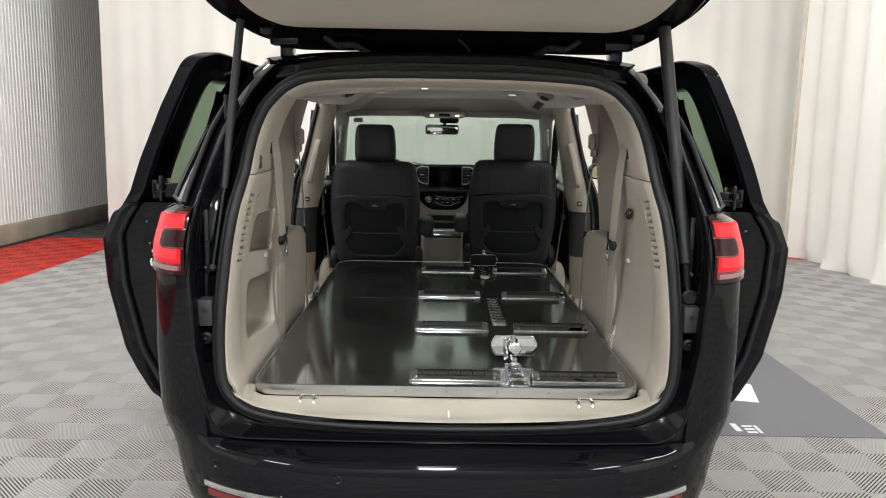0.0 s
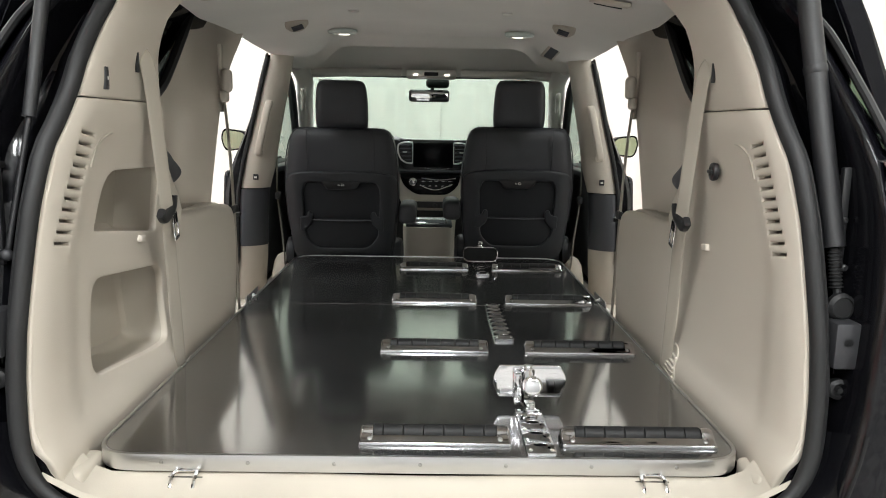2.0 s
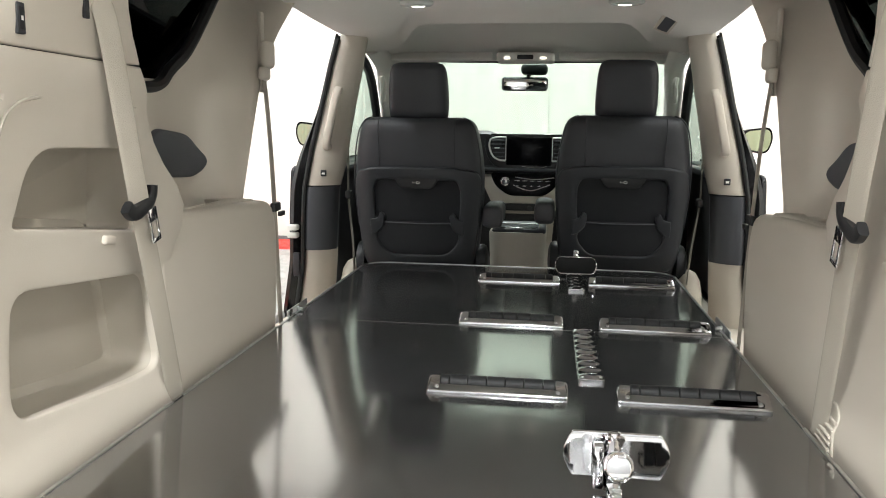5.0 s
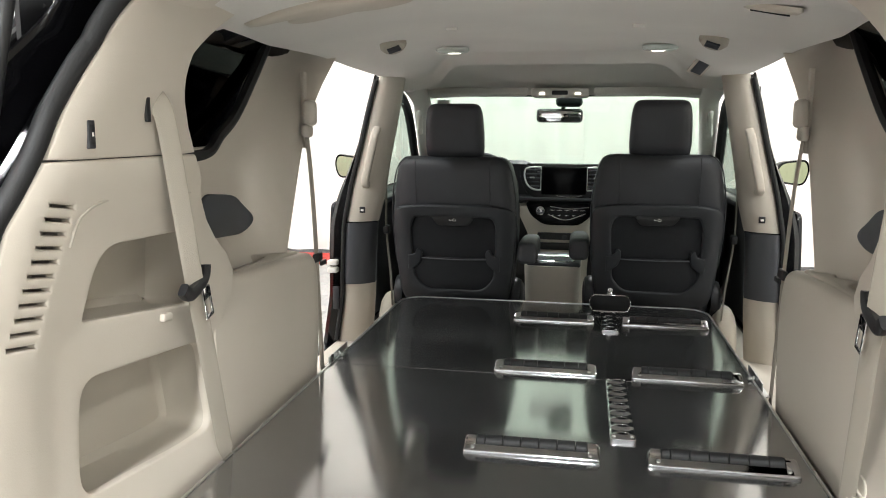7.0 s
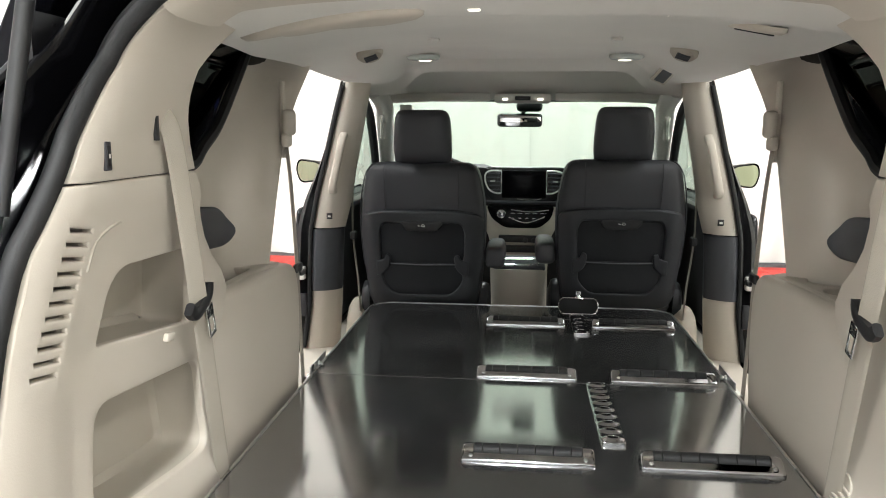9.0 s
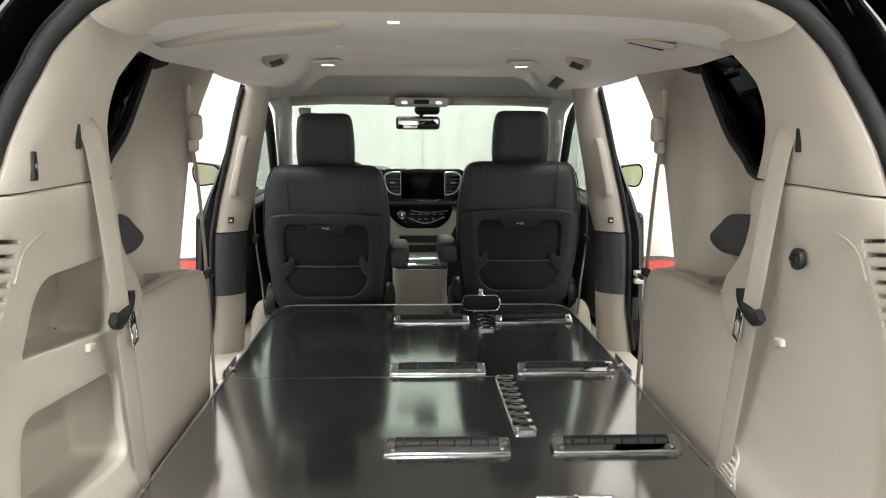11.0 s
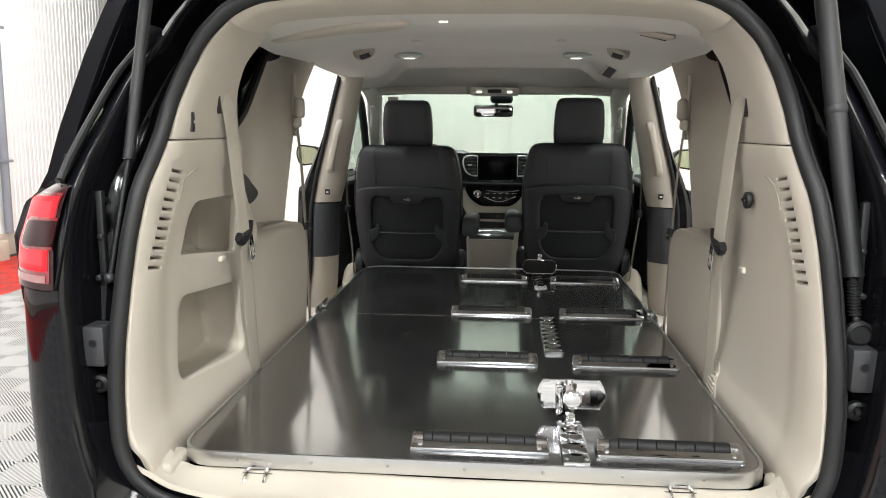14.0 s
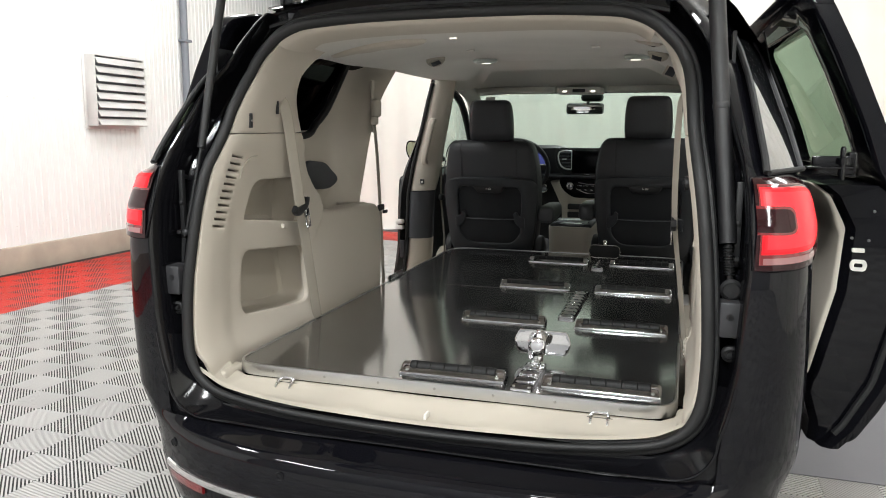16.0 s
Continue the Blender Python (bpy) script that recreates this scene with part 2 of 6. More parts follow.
BLUE_GREY = surface("grey_pipe", (0.20, 0.215, 0.245), 0.5, grain=80, grain_bump=0.05, vary=0.08)
GALVANISED = surface("galvanised_steel", (0.66, 0.65, 0.63), 0.5, metal=0.2, grain=120, grain_bump=0.1, vary=0.15)
TYRE = surface("tyre_rubber", (0.02, 0.02, 0.02), 0.7, grain=100, grain_bump=0.3)


# ---- mesh helpers ----
WHERE = {}


def thing(name, label, category, base=(0, 0, 0), within=VAN, group="", kind=""):
    """A top-level Empty at its base; parts are modelled in the coordinates of `within`."""
    ob = new(name)
    ob.empty_display_size = 0.1
    ob.matrix_world = within @ Matrix.Translation(base)
    WHERE[ob] = (within @ Matrix.Translation(base), within)
    return tagged(ob, label, category, group, kind)


def mesh_of(name, bm, material, sharp=35):
    me = bpy.data.meshes.new(name)
    bmesh.ops.recalc_face_normals(bm, faces=bm.faces)
    bm.to_mesh(me)
    bm.free()
    for mt in (material if isinstance(material, (list, tuple)) else [material]):
        me.materials.append(mt)
    me.polygons.foreach_set("use_smooth", [True] * len(me.polygons))
    me.set_sharp_from_angle(angle=radians(sharp))
    me.update()
    return me


def part(name, bm, material, parent, label="", sharp=35):
    ob = new(name, mesh_of(name, bm, material, sharp))
    ob.parent = parent
    m, within = WHERE[parent]
    ob.matrix_parent_inverse = m.inverted() @ within
    WHERE[ob] = (within, within)
    return tagged(ob, label)


def piece(name, me, parent, at):
    ob = new(name, me)
    ob.parent = parent
    m, within = WHERE[parent]
    ob.matrix_parent_inverse = m.inverted() @ within
    ob.matrix_basis = at
    return ob


def solid(name, bm, material, label, category, within=VAN, kind="", sharp=35):
    ob = new(name, mesh_of(name, bm, material, sharp))
    ob.matrix_world = within
    WHERE[ob] = (within, within)
    return tagged(ob, label, category, "", kind)


def rbox(bm, x0, x1, y0, y1, z0, z1, r=0.0, seg=2, m=None):
    c = [(x, y, z) for x in (x0, x1) for y in (y0, y1) for z in (z0, z1)]
    v = [bm.verts.new(m @ Vector(p) if m else p) for p in c]
    f = [bm.faces.new([v[i] for i in q]) for q in ((0, 1, 3, 2), (4, 6, 7, 5), (0, 4, 5, 1), (2, 3, 7, 6), (0, 2, 6, 4), (1, 5, 7, 3))]
    if r:
        e = list({e for q in f for e in q.edges})
        bmesh.ops.bevel(bm, geom=e, offset=r, segments=seg, profile=0.5, affect="EDGES")
    return bm


def box(x0, x1, y0, y1, z0, z1, r=0.0, seg=2, m=None):
    return rbox(bmesh.new(), x0, x1, y0, y1, z0, z1, r, seg, m)


def loft(bm, rows, closed=False, caps=False):
    """Quads between rows of points."""
    vs = [[bm.verts.new(p) for p in r] for r in rows]
    n = len(rows[0])
    for a, b in zip(vs, vs[1:]):
        for i in range(n if closed else n - 1):
            j = (i + 1) % n
            bm.faces.new((a[i], a[j], b[j], b[i]))
    if caps:
        bm.faces.new(vs[0])
        bm.faces.new(list(reversed(vs[-1])))
    return bm


def smooth_path(pts, n=8, closed=False):
    """Catmull-Rom through the points."""
    p = [Vector(q) for q in pts]
    k = len(p)
    out = []
    for i in range(k if closed else k - 1):
        if closed:
            a, b, c, d = (p[(i + j) % k] for j in (-1, 0, 1, 2))
        else:
            a, b, c, d = p[max(i - 1, 0)], p[i], p[i + 1], p[min(i + 2, k - 1)]
        for s in range(n):
            t = s / n
            out.append(0.5 * (2 * b + (c - a) * t + (2 * a - 5 * b + 4 * c - d) * t * t + (3 * b - 3 * c + d - a) * t ** 3))
    if not closed:
        out.append(p[-1])
    return out


def tube(bm, path, r, n=10, closed=False, flat=None, up=None, caps=True):
    """Sweeps a round (or flat = (half width, half height) rounded) section along a path."""
    path = [Vector(p) for p in path]
    k = len(path)
    rows, ref = [], Vector(up) if up else None
    for i, p in enumerate(path):
        t = (path[(i + 1) % k] - path[i - 1]) if closed else (path[min(i + 1, k - 1)] - path[max(i - 1, 0)])
        t.normalize()
        if ref is None:
            ref = Vector((0, 0, 1)) if abs(t.z) < 0.9 else Vector((1, 0, 0))
        a = ref.cross(t).normalized()
        b = t.cross(a).normalized()
        if up is None:
            ref = b
        rr = r(i / max(1, k - 1)) if callable(r) else r
        row = []
        for j in range(n):
            w = 2 * math.pi * j / n
            c, s = math.cos(w), math.sin(w)
            if flat:
                c, s = math.copysign(abs(c) ** 0.5, c) * flat[0], math.copysign(abs(s) ** 0.5, s) * flat[1]
                row.append(p + a * c + b * s)
            else:
                row.append(p + (a * c + b * s) * rr)
        rows.append(row)
    if closed:
        rows.append(rows[0])
        vs = [[bm.verts.new(q) for q in r_] for r_ in rows[:-1]]
        vs.append(vs[0])
        for u, v in zip(vs, vs[1:]):
            for i in range(n):
                j = (i + 1) % n
                bm.faces.new((u[i], u[j], v[j], v[i]))
        return bm
    return loft(bm, rows, closed=True, caps=caps)


def rod(bm, p0, p1, r0, r1=None, n=16):
    p0, p1 = Vector(p0), Vector(p1)
    r1 = r0 if r1 is None else r1
    return tube(bm, [p0, p1], lambda t: r0 + (r1 - r0) * t, n)


def lathe(bm, at, axis, prof, n=24):
    """Turns (radius, height) pairs round an axis through at."""
    q = Vector((0, 0, 1)).rotation_difference(Vector(axis).normalized()).to_matrix()
    rows = []
    for r, h in prof:
        rows.append([Vector(at) + q @ Vector((r * math.cos(2 * math.pi * i / n), r * math.sin(2 * math.pi * i / n), h)) for i in range(n)])
    return loft(bm, rows, closed=True, caps=True)


def rpoly(pts, rad=0.02, n=5):
    """A polygon with rounded corners, as a dense loop of 2D points. rad: one radius or one per corner."""
    k = len(pts)
    out = []
    for i in range(k):
        p, a, b = Vector(pts[i]).to_2d(), Vector(pts[i - 1]).to_2d(), Vector(pts[(i + 1) % k]).to_2d()
        r = rad[i] if isinstance(rad, (list, tuple)) else rad
        u, v = (a - p), (b - p)
        d = min(r, 0.45 * u.length, 0.45 * v.length)
        if d < 1e-5:
            out.append(p)
            continue
        s, e = p + u.normalized() * d, p + v.normalized() * d
        for j in range(n + 1):
            t = j / n
            out.append((1 - t) ** 2 * s + 2 * t * (1 - t) * p + t * t * e)
    return out


def dense(loop, step):
    out = []
    k = len(loop)
    for i in range(k):
        a, b = Vector(loop[i]).to_2d(), Vector(loop[(i + 1) % k]).to_2d()
        m = max(1, int((b - a).length / step + 0.5))
        out += [a + (b - a) * (j / m) for j in range(m)]
    return out


def inside(loop, x, y):
    hit, k = False, len(loop)
    for i in range(k):
        a, b = loop[i], loop[i - 1]
        if (a[1] > y) != (b[1] > y) and x < (b[0] - a[0]) * (y - a[1]) / (b[1] - a[1]) + a[0]:
            hit = not hit
    return hit


def grown(loop, d):
    """The loop moved outward by d along its normals."""
    k = len(loop)
    area = sum(loop[i - 1][0] * loop[i][1] - loop[i][0] * loop[i - 1][1] for i in range(k))
    s = 1 if area > 0 else -1
    out = []
    for i in range(k):
        t = loop[(i + 1) % k] - loop[i - 1]
        nrm = Vector((t.y, -t.x)).normalized() * s
        out.append(loop[i] + nrm * d)
    return out


def sheet(fn, outline, holes=(), step=0.03, lip=0.006, depth=0.03, hole_lip=None, hole_depth=None, bm=None):
    """A panel over a 2D outline with holes; fn(u, v, d) places a point, d being the depth behind the face. Edges are rounded over
    by lip and run back to depth."""
    bm = bm or bmesh.new()
    loops = [dense(outline, step)] + [dense(h, step) for h in holes]
    vs, es = [], []
    for lp in loops:
        o = len(vs)
        vs += lp
        es += [(o + i, o + (i + 1) % len(lp)) for i in range(len(lp))]
    xs, ys = [p.x for p in loops[0]], [p.y for p in loops[0]]
    edge = np.array([(p.x, p.y) for p in vs])
    nx, ny = int((max(xs) - min(xs)) / step), int((max(ys) - min(ys)) / step)
    for i in range(1, nx + 1):
        for j in range(1, ny + 1):
            x, y = min(xs) + i * step, min(ys) + j * step
            if inside(loops[0], x, y) and not any(inside(h, x, y) for h in loops[1:]):
                if np.min(np.hypot(edge[:, 0] - x, edge[:, 1] - y)) > 0.5 * step:
                    vs.append(Vector((x, y)))
    pts, _, tris, _, _, _ = geometry.delaunay_2d_cdt(vs, es, [], 0, 1e-6)
    made = [bm.verts.new(fn(p.x, p.y, 0.0)) for p in pts]
    for t in tris:
        c = sum((pts[i] for i in t), Vector((0, 0))) / 3
        if inside(loops[0], c.x, c.y) and not any(inside(h, c.x, c.y) for h in loops[1:]):
            bm.faces.new([made[i] for i in t])
    for k, lp in enumerate(loops):
        li, dp = (lip, depth) if k == 0 else (lip if hole_lip is None else hole_lip, depth if hole_depth is None else hole_depth)
        rows = [(0.0, 0.0)] + [(li * math.sin(a), li * (1 - math.cos(a))) for a in (0.52, 1.05, 1.57)] + [(li, max(dp, li + 0.001))]
        ring = []
        for off, d in rows:
            q = grown(lp, off if k == 0 else -off)
            ring.append([fn(p.x, p.y, d) for p in q])
        loft(bm, [r + [r[0]] for r in ring])
    bmesh.ops.remove_doubles(bm, verts=bm.verts, dist=0.0002)
    return bm


def pocket(fn, loop, d0, d1, step=0.04, shrink=0.01, bm=None):
    """The walls and the back of a recess behind a hole."""
    bm = bm or bmesh.new()
    lp = dense(loop, step)
    rows = []
    for off, d in ((0, d0), (0, d0 + 0.7 * (d1 - d0)), (shrink * 0.3, d0 + 0.9 * (d1 - d0)), (shrink, d1)):
        q = grown(lp, -off)
        rows.append([fn(p.x, p.y, d) for p in q])
    loft(bm, [r + [r[0]] for r in rows])
    q = grown(lp, -shrink)
    bm.faces.new([bm.verts.new(fn(p.x, p.y, d1)) for p in q])
    bmesh.ops.remove_doubles(bm, verts=bm.verts, dist=0.0002)
    return bm


def superring(hw, ht, cy, z, n=28, e=0.42):
    row = []
    for i in range(n):
        a = 2 * math.pi * i / n
        c, s_ = math.cos(a), math.sin(a)
        row.append(Vector((hw * math.copysign(abs(c) ** e, c), cy + ht * math.copysign(abs(s_) ** e, s_), z)))
    return row


def interp(table):
    a, b = [p[0] for p in table], [p[1] for p in table]
    return lambda z: float(np.interp(z, a, b))


def ease(t):
    t = min(1.0, max(0.0, t))
    return t * t * (3 - 2 * t)


# ---- the hall ----
WX, WY0, WY1, CX, TOP = -5.36, -6.0, 7.72, 4.42, 4.8
END = 10.2


def structure(name, bm, material, label, within=ROOM, sharp=35):
    return solid(name, bm, material, label, name.split("_")[0], within, "structure", sharp)


floor = structure("floor", box(-6.2, 5.6, -6.4, END + 0.4, -0.2, -0.0037), UNDERFLOOR, "dark slab under ribbed plastic garage floor tiles, standing in for gap shade")
structure("ceiling", box(-6.2, 5.6, -6.4, END + 0.4, TOP, TOP + 0.2), PLASTER, "plain white hall ceiling")
# unseen wall added behind the camera; its grey controls bounce and reflections
structure("wall_back", box(-6.2, 5.6, -6.4, WY0 - 0.2, -0.036, TOP), DIM_WALL, "unseen wall closing the hall, greyed to dim reflections")
structure("wall_front", box(-6.2, 5.6, END, END + 0.4, -0.036, TOP), PLASTER, "plain white wall behind the front curtain")
structure("wall_east", box(5.2, 5.6, -6.2, END, -0.036, TOP), PLASTER, "plain white wall behind the side curtain")

# ribbed white steel wall on a concrete kerb
bm = bmesh.new()
rib, prof = 0.076, ((0.0, 0.0), (0.022, 0.0), (0.029, 0.009), (0.053, 0.009), (0.060, 0.0))
rows = [[], []]
yy = WY0 - 0.2
while yy < END:
    for dy, dx in prof:
        for r, z in zip(rows, (0.235, TOP)):
            r.append((WX - 0.012 + dx, yy + dy, z))
    yy += rib
loft(bm, rows)
structure("wall_west", bm, WALL_WHITE, "white ribbed steel wall sheeting", sharp=20)
structure("wall_west_core", box(-6.2, WX - 0.02, -6.2, END, 0.235, TOP), PLASTER, "plain wall core behind the steel sheeting")
structure("baseboard", box(-6.2, WX + 0.03, -6.2, END, -0.036, 0.235, 0.012), CONCRETE, "rough tan concrete kerb at the foot of the wall")
structure("baseboard_block", box(WX + 0.03, WX + 0.25, 5.55, 5.9, -0.036, 0.2, 0.012), CONCRETE, "short concrete block against the wall kerb")
bm = bmesh.new()
rod(bm, (WX + 0.04, 6.22, 0.235), (WX + 0.04, 6.22, TOP), 0.045)
for z in (1.0, 2.4, 3.8):
    rbox(bm, WX - 0.01, WX + 0.1, 6.15, 6.29, z, z + 0.03, 0.004)
structure("pipe", bm, BLUE_GREY, "grey-blue upright pipe strapped to the ribbed wall")

# screws in the wall sheeting
bm = bmesh.new()
for z in (0.42, 1.62, 2.82):
    for k in range(38):
        y = -4.0 + k * 0.304
        lathe(bm, (WX + 0.001, y, z), (1, 0, 0), ((0.007, 0), (0.007, 0.003), (0.003, 0.006)), 8)
structure("trim_screws", bm, GALVANISED, "small steel screw heads in the wall sheeting")


def curtain(name, p0, p1, height, folds, amp, seed, label):
    """A hanging cloth between two floor points, with uneven folds and a thickness."""
    rnd = random.Random(seed)
    a, b = Vector(p0), Vector(p1)
    d = b - a
    ln = d.length
    t, nrm = d.normalized(), Vector((-d.y, d.x, 0)).normalized()
    waves = [(rnd.uniform(0.5, 1.0), folds * rnd.uniform(0.25, 1.3), rnd.uniform(0, 6.28), rnd.uniform(-0.25, 0.25)) for _ in range(7)]
    nu, zs = int(ln / 0.05), [0.0, 0.05, 0.15, 0.4, 0.8, 1.3, 1.9, 2.6, 3.4, height]
    rows = []
    for z in zs:
        row = []
        for i in range(nu + 1):
            u = i / nu
            off = sum(w * math.sin(6.283 * f * u + ph + sl * z) for w, f, ph, sl in waves) / 3.2
            off = amp * (off + 0.35 * math.sin(3 * 6.283 * folds * u + 1.7 * off)) * (1.0 - 0.35 * z / height)
            off += 0.05 * max(0, 0.15 - z) / 0.15 * math.sin(9 * u * folds)
            row.append(a + t * (u * ln) + nrm * off + Vector((0, 0, 0.004 + z)))
        rows.append(row)
    bm = bmesh.new()
    loft(bm, rows)
    back = [[p + nrm * -0.006 for p in r] for r in rows]
    loft(bm, back)
    loft(bm, [rows[0], back[0]])
    return solid(name, bm, CLOTH, label, "curtain", ROOM, sharp=60)


curtain("curtain", (-4.42, WY1 + 0.05, 0), (0.1, WY1 + 0.1, 0), 4.75, 5, 0.04, 3, "long off-white cloth curtain closing the hall's front")
curtain("curtain", (-0.1, WY1 + 0.16, 0), (CX + 0.5, WY1, 0), 4.75, 5, 0.04, 8, "long off-white cloth curtain hanging in soft folds")
curtain("curtain", (CX + 0.2, 8.0, 0), (CX + 0.14, 6.6, 0), 4.75, 2, 0.06, 11, "off-white cloth curtain filling the hall's front corner")
side = curtain("curtain", (CX - 0.04, 6.86, 0), (CX + 0.1, 1.2, 0), 4.75, 4, 0.13, 5, "off-white cloth curtain beside the van with deep folds")
edge = [v.co.copy() for v in side.data.vertices if (v.co - Vector((CX - 0.04, 6.86, v.co.z))).length < 0.30 and v.co.y > 6.855]
bm = bmesh.new()
tube(bm, sorted({(round(p.x, 3), round(p.y, 3), round(p.z, 3)) for p in edge}, key=lambda p: p[2])[::2], 0.016, 8)
part("hem", bm, HEM, side, "yellowed curtain hem")
curtain("curtain", (CX + 0.2, 1.4, 0), (CX, -6.3, 0), 4.75, 9, 0.12, 6, "off-white cloth side curtain pooling on the tiles")

# wall louvre
louvre = thing("wall_louvre", "galvanised steel exhaust louvre on the ribbed wall", "vent", (WX, 5.02, 1.37), ROOM)
LY0, LY1, LZ0, LZ1, LD = 4.57, 5.33, 1.37, 2.10, 0.14
part("flange", box(WX + .001, WX + .012, LY0 - .03, LY1 + .03, LZ0 - .03, LZ1 + .03, 0.002), GALVANISED, louvre)
for y in (LY0, LY1 - .012):
    part("side_panel", box(WX + .012, WX + LD, y, y + .012, LZ0, LZ1, 0.002), GALVANISED, louvre)
for z in (LZ0, LZ1 - .012):
    part("frame_rail", box(WX + .012, WX + LD, LY0 + .012, LY1 - .012, z, z + .012, 0.002), GALVANISED, louvre)
part("backing", box(WX + .012, WX + .03, LY0 + .012, LY1 - .012, LZ0 + .012, LZ1 - .012), BLUE_GREY, louvre)
for k in range(8):
    z = LZ1 - .012 - k * .0895
    bm = bmesh.new()
    prof = ((LD - .05, z - .012), (LD - .004, z - .020), (LD + .034, z - .082), (LD + .030, z - .085), (LD - .008, z - .024), (LD - .05, z - .016))
    loft(bm, [[(WX + a, y, b) for a, b in prof] for y in (LY0 + .014, LY1 - .014)], closed=True, caps=True)
    part("slat", bm, GALVANISED, louvre, sharp=20)

# printed floor mat beside the van
floor_mat = thing("floor_mat", "grey printed floor mat with white lettering on the tiles", "mat", (1.5, 1.6, 0), ROOM)
part("mat_sheet", box(-1.35, 2.17, 1.10, 2.9, 0.0, 0.004, 0.001, m=FLOOR), MAT_GREY, floor_mat)
bm = bmesh.new()
for k, (x, y, w, h) in enumerate(((1.49, 1.13, 0.05, 0.02), (1.49, 1.17, 0.05, 0.02), (1.49, 1.21, 0.05, 0.02), (1.55, 1.13, 0.015, 0.10), (1.44, 1.15, 0.03, 0.1))):
    rbox(bm, x, x + w, y, y + h, 0.004, 0.0055, m=FLOOR)
part("print", bm, MAT_WHITE, floor_mat, "white printed marks")
bm = bmesh.new()
rbox(bm, -0.07, 0.07, -0.2, 0.12, 0.004, 0.0055, m=FLOOR @ pose(1.70, 1.78, 0, 0, 0, -14))
part("print", bm, MAT_WHITE, floor_mat, "white printed panel")

# ceiling lights: housings made up for the unseen panel lamps
for lx, ly, power in LAMP_SPOTS:
    bm = box(lx - 0.2, lx + 0.2, ly - 1.25, ly + 1.25, 4.66, 4.78, 0.01)
    light = thing("ceiling_light", "assumed long white panel light under the ceiling, unseen", "light", (lx, ly, 4.78), ROOM, "hall lights")
    part("housing", bm, WHITE_PLASTIC, light)
# rods and caps made up to carry the fill lamps
for lx, ly, power in FILL_SPOTS:
    light = thing("pendant_light", "added white rod and cap over an unseen fill lamp", "light", (lx, ly, TOP), ROOM, "pendant lights")
    part("rod", rod(bmesh.new(), (lx, ly, 4.42), (lx, ly, TOP), 0.012), WHITE_PLASTIC, light)
    part("cap", lathe(bmesh.new(), (lx, ly, 4.36), (0, 0, 1), ((0.07, 0), (0.07, .03), (0.03, .06)), 20), WHITE_PLASTIC, light)

# ---- the van: shape tables (level coordinates, x mirrored) ----
y_open = interp([(0.50, -.27), (0.60, -.265), (0.9, -.24), (1.1, -.205), (1.2, -.177), (1.25, -.138), (1.294, -.110), (1.356, -.076), (1.412, -.032), (1.46, .004), (1.50, .014), (1.548, .018), (1.58, .022), (1.66, .03), (1.74, .05)])
RIM = [(0.0, 1.592), (.15, 1.591), (.275, 1.588), (.411, 1.579), (.463, 1.569), (.507, 1.548), (.535, 1.524), (.566, 1.491), (.584, 1.455), (.594, 1.412), (.600, 1.356), (.607, 1.29), (.63, 1.15),
       (.645, 1.02), (.655, .88), (.657, .78), (.648, .69), (.612, .635), (.535, .603), (.36, .58), (.15, .571), (0.0, .569)]
half = smooth_path([(x, 0, z) for x, z in RIM], 5)
rim_x = interp(sorted([(p.z, p.x) for p in half if 0.66 < p.z < 1.585]))
RIM_LOOP = [Vector((p.x, p.z)) for p in half] + [Vector((-p.x, p.z)) for p in reversed(half[1:-1])]


def rim_at(d, back=0.0):
    """The rear opening's edge, grown by d and set back by back."""
    return [Vector((p.x, y_open(p.y) + back, p.y)) for p in grown(RIM_LOOP, d)]


van = thing("minivan", "black minivan with open liftgate and sliding doors, rear lamps lit", "van", (0, 1.6, 0))

# weather seal
bm = bmesh.new()
line = rim_at(0.0145, -0.004)
tube(bm, line, lambda t: .0095 + .0055 * ease((line[int(round(t * (len(line) - 1)))].z - .575) / .12), 12, closed=True)
tube(bm, rim_at(0.030, 0.010), 0.010, 8, closed=True)
part("weather_seal", bm, RUBBER, van, "black rubber weather seal")

# flange round the opening
bm = bmesh.new()
rings = [rim_at(d, b) for d, b in ((0.010, 0.03), (0.030, 0.022), (0.040, 0.034), (0.075, 0.05))]
loft(bm, [r + [r[0]] for r in rings])
part("opening_flange", bm, JAMB, van, "gloss black opening flange")

# body shell: rear corner from the jamb round to the side
corner = [(0.50, .700, -.305, .885), (0.60, .704, -.308, .894), (0.66, .710, -.308, .897), (0.72, .724, -.307, .898), (0.80, .737, -.305, .898), (1.0, .748, -.30, .892), (1.10, .75, -.285, .884),
          (1.18, .742, -.255, .868), (1.24, .730, -.222, .852), (1.30, .712, -.185, .835), (1.42, .680, -.100, .795), (1.50, .650, -.02, .768), (1.55, .618, -.01, .735), (1.60, .578, .005, .70), (1.645, .53, .02, .655)]
cx, cy, cs = interp([c[:2] for c in corner]), interp([(c[0], c[2]) for c in corner]), interp([(c[0], c[3]) for c in corner])


def skin(s, z, t):
    """The corner's outer skin: t 0 at the jamb, 1 on the side."""
    x0, y0, x1 = cx(z), cy(z), cs(z)
    a = t * math.pi / 2
    k = .6 * ease((z - 1.175) / .04)
    u, v = math.sin(a) ** 0.75, 1 - math.cos(a) ** 0.85
    return Vector((s * (x0 + (x1 - x0) * (u + (t - u) * k)), y0 + 0.27 * (v + (t - v) * k) + 0.006 * t, z))


JAMB_Z = [0.60 + 0.0285 * i for i in range(37)]


def corner_top(t):
    """Where the quarter panel ends above the bumper, from the jamb (0) round to the side (1)."""
    return .536 + .064 * ease(t / .30)


